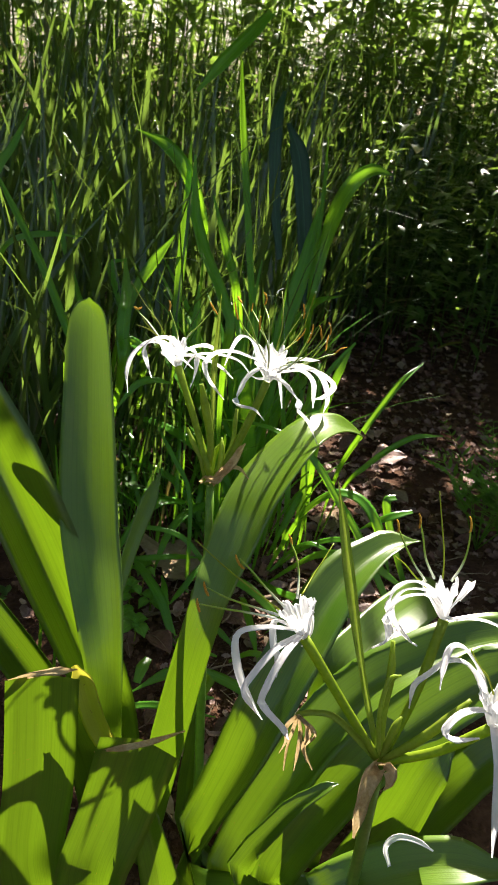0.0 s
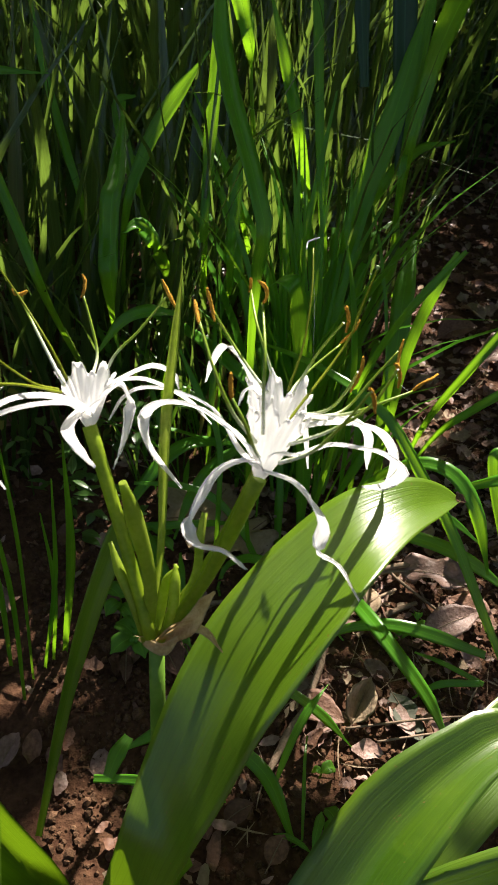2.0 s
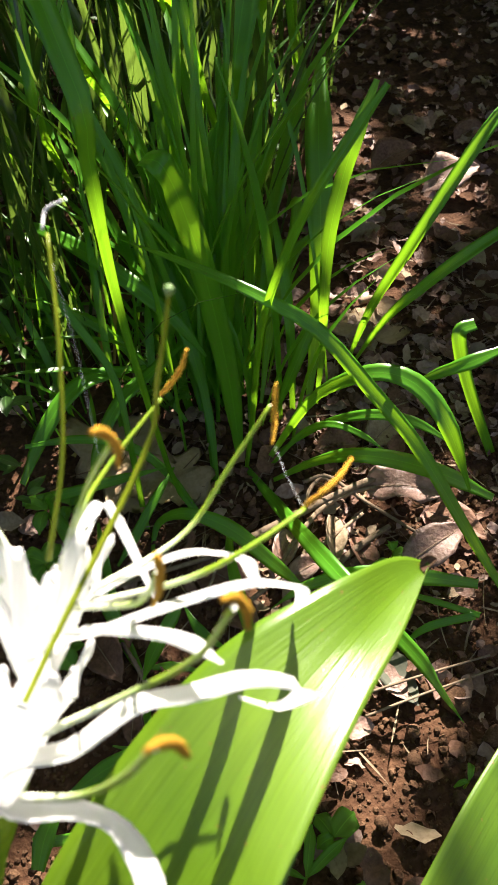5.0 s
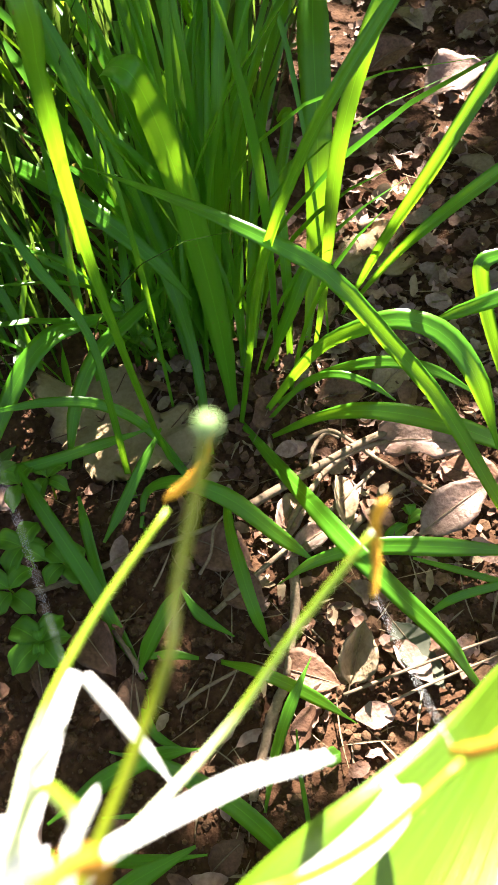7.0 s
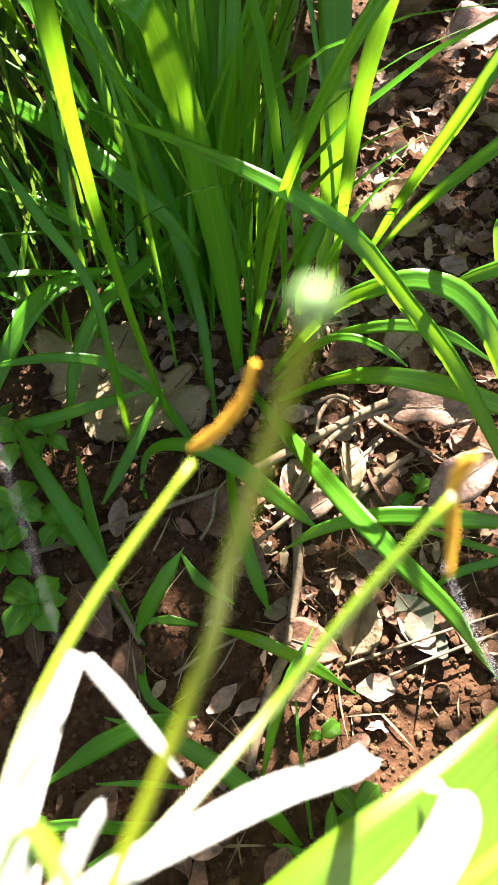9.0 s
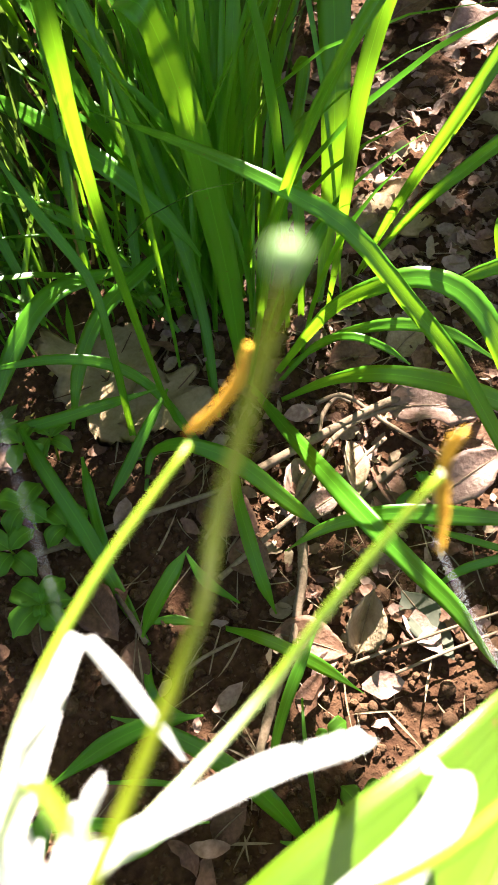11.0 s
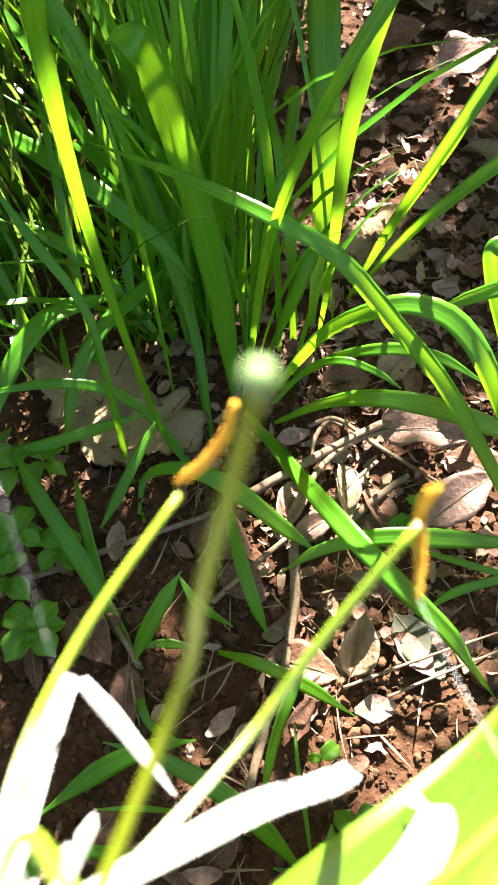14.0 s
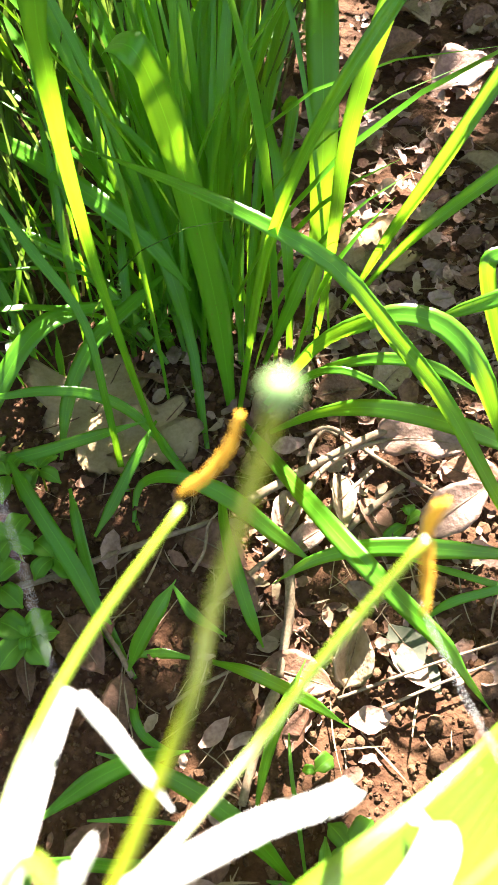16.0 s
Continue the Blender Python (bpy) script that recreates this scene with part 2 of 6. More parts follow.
WITHERED = plain_material("withered_tip", (0.09, 0.045, 0.025), (0.2, 0.11, 0.06), 200.0, 0.7, 0.5, 0.1)
STIGMA = plain_material("stigma_green", (0.1, 0.24, 0.04), (0.3, 0.4, 0.2), 300.0, 0.35)
FILAMENT = filament_material()
ANTHER = plain_material("anther_pollen", (0.62, 0.27, 0.025), (0.88, 0.54, 0.07), 700.0, 0.8, 0.9, 0.0, None, 0.1, 0.0008)
DRY = plain_material("dry_bract", (0.5, 0.34, 0.14), (0.72, 0.56, 0.3), 80.0, 0.7, 0.4, 0.4, vary=5.0)
SOIL = plain_material("soil", (0.048, 0.021, 0.011), (0.115, 0.058, 0.031), 22.0, 0.95, 1.0, 0.0, None, 0.15, 0.006)
CLOD = plain_material("soil_crumb", (0.072, 0.038, 0.021), (0.18, 0.1, 0.056), 90.0, 0.95, 0.6, 0.0, None, 0.15, 0.002)
LITTER = plain_material("leaf_litter", (0.12, 0.054, 0.032), (0.27, 0.14, 0.085), 40.0, 0.6, 0.9, 0.12, None, 0.4, 0.002)
LITTER_PALE = plain_material("pale_dead_leaf", (0.28, 0.2, 0.12), (0.42, 0.32, 0.21), 36.0, 0.75, 0.9, 0.15, None, 0.3, 0.002)
LITTER_ROSE = plain_material("rosy_dead_leaf", (0.24, 0.135, 0.1), (0.45, 0.3, 0.24), 36.0, 0.5, 0.9, 0.12, None, 0.5, 0.002)
LOBED = plain_material("lobed_dead_leaf", (0.5, 0.37, 0.22), (0.66, 0.52, 0.34), 30.0, 0.75, 0.9, 0.15, None, 0.3, 0.002, 9.0)
# dark, nearly opaque leaf; its colour imitates deep shade
SHADE_LEAF = leaf_material("shade_dark_leaf", (0.01, 0.045, 0.016), (0.02, 0.07, 0.026), (0.05, 0.15, 0.03), 4.0, 0.4, 0.06, 0.03, 0.4)
TWIG = plain_material("twig_bark", (0.2, 0.14, 0.09), (0.34, 0.25, 0.17), 60.0, 0.85, 0.7, 0.0, None, 0.2, 0.001)
YELLOW = leaf_material("yellowed_blade", (0.35, 0.25, 0.05), (0.5, 0.4, 0.1), (0.6, 0.45, 0.1), 9.0, 0.5, 0.35)
YELLOWING = leaf_material("yellowing_leaf", (0.25, 0.3, 0.02), (0.4, 0.42, 0.04), (0.55, 0.5, 0.05), 20.0, 0.4, 0.4, regular=False)
WEB = plain_material("web_thread", (0.75, 0.75, 0.75), (0.8, 0.8, 0.8), 100.0, 0.3)

# ---- ground ----


def ground_height(x, y):
    near = max(0.0, 1.0 - math.hypot(x - 0.4, y - 0.5) / 6.0)
    return near * (0.010 * noise.noise(Vector((x * 5, y * 5, 0))) + 0.006 * noise.noise(Vector((x * 17, y * 17, 3))) + 0.003 * noise.noise(Vector((x * 47, y * 47, 6)))) - 0.006


def make_ground():
    """One sheet of bare soil, finest near the lilies, out to the horizon."""
    n = 170
    axis = []
    for i in range(n + 1):
        u = 2 * i / n - 1
        axis.append(math.copysign(0.9 * abs(u) + 1.2 * abs(u) ** 3 + 80 * abs(u) ** 12, u))
    verts, faces = [], []
    for a in axis:
        for b in axis:
            verts.append((0.45 + a, 0.55 + b, ground_height(0.45 + a, 0.55 + b)))
    for i in range(n):
        for j in range(n):
            k = i * (n + 1) + j
            faces.append((k, k + n + 1, k + n + 2, k + 1))
    me = bpy.data.meshes.new("ground")
    me.from_pydata(verts, [], faces)
    for p in me.polygons:
        p.use_smooth = True
    me.materials.append(SOIL)
    return tagged(new("ground", me), "brown crumbly bare soil under leaf litter", "ground", "", "structure")


make_ground()


def grass_edge(y):
    """x of the border between tall grass and bare litter."""
    return 0.42 + (y - 0.5) * 0.5 + 0.06 * math.sin(y * 5)


def blade_rows(rng, base, height, width, lean, heading, droop, n):
    """Rows of left, middle and right points for one free-standing blade."""
    d = Vector((math.cos(heading), math.sin(heading), 0))
    s = Vector((-d.y, d.x, 0))
    tw = rng.uniform(-0.8, 0.8)
    rows = []
    for i in range(n):
        u = i / (n - 1)
        reach = lean * u + droop * u ** 3
        c = Vector(base) + d * (height * reach) + Vector((0, 0, height * (u - 0.45 * droop * u ** 3 - 0.15 * lean * u * u)))
        w = width * (0.55 + 0.9 * u) * min(1.0, (1 - u) * 2.6 + 0.02)
        sd = Matrix.Rotation(tw * u, 3, "Z") @ s
        up = d * -0.25 * w
        rows.append((c - sd * w / 2 + up, c, c + sd * w / 2 + up, u * height))
    return rows


def rows_to_mesh(name, blades, material, label, category, kind="stuff", parent=None):
    verts, faces, uvs = [], [], []
    for rows in blades:
        k = len(verts)
        for l, c, r, v in rows:
            verts += [l, c, r]
        for i in range(len(rows) - 1):
            for j in range(2):
                a = k + 3 * i + j
                faces.append((a, a + 1, a + 4, a + 3))
                v0, v1 = rows[i][3], rows[i + 1][3]
                uvs += [(j / 2, v0), ((j + 1) / 2, v0), ((j + 1) / 2, v1), (j / 2, v1)]
    me = bpy.data.meshes.new(name)
    me.from_pydata([tuple(v) for v in verts], [], faces)
    layer = me.uv_layers.new(name="UVMap")
    layer.data.foreach_set("uv", [c for q in uvs for c in q])
    me.polygons.foreach_set("use_smooth", [True] * len(faces))
    me.materials.append(material)
    ob = new(name, me)
    ob.parent = parent
    return tagged(ob, label, category, "", kind)


def make_field():
    """Tall grass behind the lilies: broad blades, thin stems and fallen ones."""
    rng = random.Random(11)
    broad, thin = [], []
    while len(broad) < 3400:
        y = 0.8 + 6.2 * rng.random() ** 1.2
        x = rng.uniform(-2.4, grass_edge(y) + 1.2 * max(0.0, y - 2.2))
        if x > grass_edge(y) - 0.05 and y < 2.2:
            continue
        if math.hypot(x - 0.36, y - 0.6) < 0.38:
            continue
        h = rng.uniform(0.6, 1.25) * (0.75 if y < 1.2 else 1.0 + 0.2 * max(0, y - 1.5))
        broad.append(blade_rows(rng, (x, y, -0.01), h, rng.uniform(0.008, 0.026), rng.uniform(0.0, 0.35), rng.uniform(0, 6.28), rng.choice((0.1, 0.2, 0.5, 1.0)) * rng.random() * (0.3 if x > grass_edge(y) - 0.7 or y < 1.4 else 1.0), 9))
    while len(thin) < 2600:
        y = 0.75 + 6.2 * rng.random() ** 1.2
        x = rng.uniform(-2.4, grass_edge(y) + 1.2 * max(0.0, y - 2.2))
        if math.hypot(x - 0.36, y - 0.6) < 0.24 or (y < 2.2 and x > grass_edge(y) - 0.08):
            continue
        h = rng.uniform(0.25, 1.3) * (1.0 + 0.14 * max(0, y - 1.5))
        thin.append(blade_rows(rng, (x, y, -0.01), h, rng.uniform(0.003, 0.008), rng.uniform(0.0, 0.35), rng.uniform(0, 6.28), rng.random() * 0.4, 7))
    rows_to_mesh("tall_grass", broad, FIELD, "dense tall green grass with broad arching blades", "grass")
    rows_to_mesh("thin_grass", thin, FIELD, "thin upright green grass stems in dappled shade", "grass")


make_field()


def leaf_outline(rng, at, length, width, direction, normal):
    """Five rows of a pointed oval leaf."""
    d = direction.normalized()
    nn = (normal - d * normal.dot(d)).normalized()
    s = d.cross(nn)
    rows = []
    for u, k in ((0.0, 0.08), (0.2, 0.7), (0.45, 1.0), (0.75, 0.65), (1.0, 0.03)):
        c = at + d * (length * u) - nn * (length * 0.22 * u * u)
        w = width * k
        rows.append((c - s * w / 2 + nn * w * 0.14, c, c + s * w / 2 + nn * w * 0.14, u * length))
    return rows


def make_shrubs():
    """Leafy undergrowth far behind on the open side, and low weeds between the grass."""
    rng = random.Random(23)
    leaves, stems = [], []
    for k in range(330):
        y = rng.uniform(2.0, 5.5)
        x = grass_edge(y) + rng.uniform(-0.5, 2.6)
        base = Vector((x, y, 0))
        h = rng.uniform(0.5, 1.2) + 0.25 * (y - 2.0)
        lean = Vector((rng.uniform(-0.25, 0.25), rng.uniform(-0.25, 0.25), 1))
        stems.append(blade_rows(rng, base, h, 0.007, lean.x, rng.uniform(0, 6.28), 0.1, 5))
        for i in range(26):
            u = rng.uniform(0.15, 1.0)
            p = base + lean * (h * u)
            a = rng.uniform(0, 6.28)
            d = Vector((math.cos(a), math.sin(a), rng.uniform(-0.3, 0.5)))
            leaves.append(leaf_outline(rng, p + d * rng.uniform(0.01, 0.08), rng.uniform(0.05, 0.13), rng.uniform(0.025, 0.05), d, Vector((0, 0, 1))))
    rows_to_mesh("undergrowth", leaves + stems, SHRUB, "leafy green undergrowth with small oval leaves", "undergrowth")
    far, trunks = [], []
    for k in range(620):
        a = rng.uniform(-0.35, 1.6)
        r = rng.uniform(5.2, 10.5)
        base = Vector((-0.3 + r * math.sin(a), -0.7 + r * math.cos(a), 0))
        h = rng.uniform(1.8, 4.0)
        trunks.append(blade_rows(rng, base, h, 0.03, 0.05, rng.uniform(0, 6.28), 0.05, 5))
        for i in range(60):
            q = base + Vector((rng.gauss(0, 0.4), rng.gauss(0, 0.4), h * rng.uniform(0.05, 1.05)))
            b = rng.uniform(0, 6.28)
            far.append(leaf_outline(rng, q, rng.uniform(0.1, 0.24), rng.uniform(0.05, 0.1), Vector((math.cos(b), math.sin(b), rng.uniform(-0.5, 0.4))), Vector((0, 0, 1))))
    rows_to_mesh("far_thicket", far + trunks, SHRUB, "dense leafy thicket behind the grass", "thicket")
    low = []
    for k in range(900):
        y = rng.uniform(0.55, 2.6)
        x = rng.uniform(-1.0, grass_edge(y) - 0.02)
        if math.hypot(x - 0.3, y - 0.6) < 0.27:
            continue
        base = Vector((x, y, 0))
        h = rng.uniform(0.03, 0.3)
        for i in range(4):
            a = rng.uniform(0, 6.28)
            d = Vector((math.cos(a), math.sin(a), rng.uniform(-0.2, 0.5)))
            low.append(leaf_outline(rng, base + Vector((0, 0, h * rng.uniform(0.6, 1))), rng.uniform(0.015, 0.04), rng.uniform(0.008, 0.02), d, Vector((0, 0, 1))))
    rows_to_mesh("low_weeds", low, SHRUB, "small green weeds among the grass", "weeds")


make_shrubs()


# gaps cut in the added unseen crown: point and half-widths of each sunlit patch
SUNLIT = [(0.12, -0.13, 0.53, 0.13, 0.1), (0.3, 0.045, 0.33, 0.012, 0.012), (0.265, 0.02, 0.32, 0.014, 0.012), (0.335, 0.05, 0.33, 0.014, 0.012), (0.24, -0.01, 0.31, 0.014, 0.01), (0.29, 0.0, 0.315, 0.012, 0.012), (0.37, 0.42, 0.2, 0.03, 0.03), (0.2, 0.8, 0.2, 0.05, 0.04),
          (0.262, -0.019, 0.300, 0.014, 0.012), (-0.004, 0.055, 0.660, 0.15, 0.1), (0.132, 0.065, 0.580, 0.12, 0.08), (0.061, 0.169, 0.553, 0.06, 0.05), (-0.153, 0.298, 0.560, 0.06, 0.1), (-0.245, 0.059, 0.446, 0.04, 0.04),
          (-0.268, -0.121, 0.390, 0.05, 0.03), (-0.183, -0.184, 0.335, 0.06, 0.03), (0.138, -0.117, 0.500, 0.09, 0.06), (0.029, -0.156, 0.420, 0.05, 0.05), (0.262, 1.012, 0.230, 0.08, 0.06), (0.343, 0.935, 0.210, 0.05, 0.04), (0.154, 0.830, 0.180, 0.05, 0.05), (0.444, 0.920, 0.230, 0.05, 0.04), (0.042, -0.296, 0.525, 0.18, 0.18),
          (0.264, -0.218, 0.379, 0.04, 0.04), (0.282, -0.227, 0.246, 0.03, 0.03), (0.308, -0.109, 0.420, 0.06, 0.06), (0.206, -0.121, 0.380, 0.07, 0.06), (0.205, 0.990, 0.705, 0.05, 0.07),
          (0.298, 0.821, 0.360, 0.03, 0.03), (0.306, 0.503, 0.383, 0.025, 0.025), (0.406, 0.432, 0.273, 0.03, 0.025), (0.437, 0.606, 0.252, 0.04, 0.035), (0.415, 0.429, 0.000, 0.03, 0.03),
          (0.509, 0.373, 0.000, 0.04, 0.035), (0.316, 0.189, 0.000, 0.05, 0.04), (0.725, 0.896, 0.000, 0.05, 0.05), (0.986, 1.111, 0.000, 0.05, 0.04),
          (0.162, 0.519, 0.463, 0.03, 0.06), (0.19, 0.046, 0.29, 0.03, 0.03), (-0.189, 0.046, 0.29, 0.05, 0.04), (-0.165, 0.2, 0.65, 0.06, 0.09), (0.023, -0.106, 0.141, 0.03, 0.03), (0.05, -0.16, 0.47, 0.13, 0.1), (0.065, 0.09, 0.68, 0.09, 0.07), (0.2, -0.07, 0.5, 0.09, 0.06)]
GAPS = [(x - SUN_DIR.x * (z - 0.5) / SUN_DIR.z, y - SUN_DIR.y * (z - 0.5) / SUN_DIR.z, rx, ry) for x, y, z, rx, ry in SUNLIT]


def in_gap(x, y, margin):
    for gx, gy, rx, ry in GAPS:
        if math.hypot((x - gx) / (rx + margin), (y - gy) / (ry + margin)) < 1.0:
            return True
    if y > 0.75 or x > 0.45:
        if x > 0.45:
            thick = -0.05 if y > 2.3 else 0.02 if y > 1.5 else 0.36
        else:
            thick = 0.2 if x < 0.05 else 0.29
        return noise.noise(Vector((x * 8.0, y * 8.0, 1.7))) > thick
    return noise.noise(Vector((x * 4.6, y * 4.6, 1.7))) > 0.42


def make_tree():
    """A tree added out of sight beside the path; its crown shapes the dappled light."""
    rng = random.Random(5)
    foot = Vector((3.4, 0.7, 0.0))
    tree = thing("unseen_shade_tree", foot, "spreading leafy tree added out of view to dapple shade over the lilies", "tree")
    fork = foot + Vector((-0.15, 0.25, 1.9))
    part("trunk", tube(bmesh.new(), [foot - Vector((0, 0, 0.1)), foot + Vector((0.06, 0.05, 0.9)), fork], [0.2, 0.14, 0.12], 14, 12, 1.0, 0.08, 4), TWIG, tree)
    for end in ((0.4, 1.4, 3.1), (1.2, 4.2, 3.2), (3.0, 5.0, 3.1), (1.6, 0.6, 3.0), (3.9, 2.8, 3.3)):
        e = Vector(end)
        mid = fork.lerp(e, 0.5) + Vector((rng.uniform(-0.2, 0.2), rng.uniform(-0.2, 0.2), 0.25))
        part("limb", tube(bmesh.new(), [fork, mid, e], [0.07, 0.04, 0.012], 14, 8, 1.0, 0.06, 3), TWIG, tree)
    leaves = []
    while len(leaves) < 32000:
        gx, gy, z = rng.uniform(-3.6, 4.6), rng.uniform(-2.6, 6.6), rng.uniform(2.6, 3.6)
        r = math.hypot((gx - 0.4) / 3.4, (gy - 1.4) / 3.4) + 0.3 * noise.noise(Vector((gx * 0.9, gy * 0.9, 4.0)))
        if rng.random() > (1.08 - r) * 4.0:
            continue
        p = Vector((gx, gy, 0.5)) + SUN_DIR * ((z - 0.5) / SUN_DIR.z)
        a = rng.uniform(0, 6.28)
        d = Vector((math.cos(a), math.sin(a), rng.uniform(-0.6, 0.2)))
        length, width = rng.uniform(0.07, 0.16), rng.uniform(0.04, 0.08)
        clear = True
        for u in (0.0, 0.5, 1.0):
            q = p + d.normalized() * (length * u)
            k = (q.z - 0.5) / SUN_DIR.z
            clear = clear and not in_gap(q.x - SUN_DIR.x * k, q.y - SUN_DIR.y * k, width * 0.4)
        if clear:
            leaves.append(leaf_outline(rng, p - foot, length, width, d, Vector((rng.uniform(-0.4, 0.4), rng.uniform(-0.4, 0.4), 1))))
    rows_to_mesh("crown", leaves, SHRUB, "", "", "stuff", tree)


make_tree()

# ---- spider lilies ----


def leaf(parent, pts, widths, face=(-0.3, -0.5, 0.8), fold=0.18, label="", name="leaf", material=LILY, thick=0.0016, n=26, m=8, **more):
    return part(name, strap(bmesh.new(), pts, widths, face, n, m, fold, thick, **more), material, parent, label)


def sheet(bm, left, right, n=48, m=12, sag=0.06, wave=0.0, thick=0.0016):
    """A broad leaf between two edge curves, sagging a little between them, its rims turned over."""
    a, b = spline(left, n), spline(right, n)
    uv = bm.loops.layers.uv.verify()
    cols = [0.0] + [j / m for j in range(m + 1)] + [1.0]
    rows, along = [], [0.0]
    for i in range(1, n):
        along.append(along[-1] + ((a[i] + b[i]) / 2 - (a[i - 1] + b[i - 1]) / 2).length)
    for i in range(n):
        t = ((a[min(i + 1, n - 1)] + b[min(i + 1, n - 1)]) - (a[max(i - 1, 0)] + b[max(i - 1, 0)])).normalized()
        s = b[i] - a[i]
        w = s.length
        nn = s.cross(t)
        nn = nn.normalized() if nn.length > 1e-7 else Vector((0, 0, 1))
        if nn.z < 0 and abs(nn.z) > 0.2:
            nn = -nn
        row = []
        for j, q in enumerate(cols):
            u = 2 * q - 1
            lift = sag * w * (u * u - 1) + 0.35 * sag * w * (abs(u) - 1) + wave * w * math.sin(70 * along[i] + 3 * (u > 0)) * u ** 4
            hem = j in (0, m + 2)
            row.append(bm.verts.new(a[i] + s * q + nn * (lift - (min(thick, 0.3 * w) if hem else 0))))
        rows.append(row)
    for i in range(n - 1):
        for j in range(m + 2):
            fc = bm.faces.new((rows[i][j], rows[i][j + 1], rows[i + 1][j + 1], rows[i + 1][j]))
            fc.smooth = True
            for l, q in zip(fc.loops, ((cols[j], along[i]), (cols[j + 1], along[i]), (cols[j + 1], along[i + 1]), (cols[j], along[i + 1]))):
                l[uv].uv = q
    return bm


def stem(parent, name, pts, radii, material, label="", n=12, sides=8, flat=1.0, rough=0.0):
    return part(name, tube(bmesh.new(), pts, radii, n, sides, flat, rough), material, parent, label)


def cup_mesh(base, axis, length, radius, teeth=6, seed=0):
    """The thin white funnel that joins the stamens, with a pleated, lobed rim."""
    bm = bmesh.new()
    axis = Vector(axis).normalized()
    s = axis.orthogonal().normalized()
    t = axis.cross(s)
    rng = random.Random(seed)
    sides, rows = 96, 12
    jag = [rng.uniform(0.6, 1.3) for _ in range(teeth)]
    rings = []
    for i in range(rows):
        u = i / (rows - 1)
        ring = []
        for j in range(sides):
            a = 2 * math.pi * j / sides
            lobe = 2 * abs(math.cos(teeth * a / 2)) ** 3 - 0.8
            k = jag[int(teeth * (a / 6.2832 + 0.5 / teeth)) % teeth]
            r = radius * (0.2 + 0.8 * u ** 0.75) * (1 + 0.14 * u * lobe + 0.07 * u * math.sin(18 * a + seed) + 0.2 * u ** 6)
            z = length * u * (1 + 0.17 * u * u * (lobe + 0.45 * math.cos(3 * teeth * a + seed)) * k)
            ring.append(bm.verts.new(Vector(base) + axis * z + (s * math.cos(a) + t * math.sin(a)) * r))
        rings.append(ring)
    rings.append([bm.verts.new(v.co - axis * 0.0006 - (v.co - Vector(base) - axis * (v.co - Vector(base)).dot(axis)).normalized() * 0.0008) for v in rings[-1]])
    for i in range(rows):
        for j in range(sides):
            k = (j + 1) % sides
            bm.faces.new((rings[i][j], rings[i][k], rings[i + 1][k], rings[i + 1][j])).smooth = True
    return bm


def flower(plant, foot, base, top, tepals, stamens, length=0.034, radius=0.019, seed=0, tube_r=(0.0042, 0.0048)):
    """A flower: green tube, white cup with tepals, stamens and anthers as its pieces."""
    base, top = Vector(base), Vector(top)
    mid = Vector(foot).lerp(base, 0.5) + Vector((0.002, -0.003, -0.004))
    stem(plant, "flower_tube", [foot, mid, base], [tube_r[0], tube_r[0], tube_r[1]], TUBE, "", 12, 10)
    cup = part("flower", cup_mesh(base, top - base, length, radius, 6, seed), PETAL, plant, "white spidery flower with a thin funnel cup")
    for i, (pts, w) in enumerate(tepals):
        c0 = base + (top - base).normalized() * 0.004
        path = [tuple(c0)] + list(pts)
        k = len(path)
        widths = [0.006] + [w * (1.0 if i < k * 0.7 else 0.8) for i in range(1, k - 1)] + [0.0015]
        axis = (top - base).normalized()
        part("tepal", strap(bmesh.new(), path, widths, tuple(axis + Vector((0, 0, 0.3))), 26, 4, 0.22, 0.0012, face2=tuple(Vector(pts[-2]) - c0 + Vector((0, 0, 0.02)))), PETAL, cup)
    for pts, anther in stamens:
        k = 1.0 if anther else 0.75
        part("filament", tube(bmesh.new(), pts, [0.0012 * k, 0.001 * k, 0.0009 * k, 0.0007 * k], 18, 8), FILAMENT if anther else STYLE, cup)
        if anther:
            bm = tube(bmesh.new(), anther, [0.0007, 0.0013, 0.0013, 0.0013, 0.0008], 26, 8, 0.8, 0.22, seed)
            part("anther", bm, ANTHER, cup, "orange pollen-covered anther")
    return cup


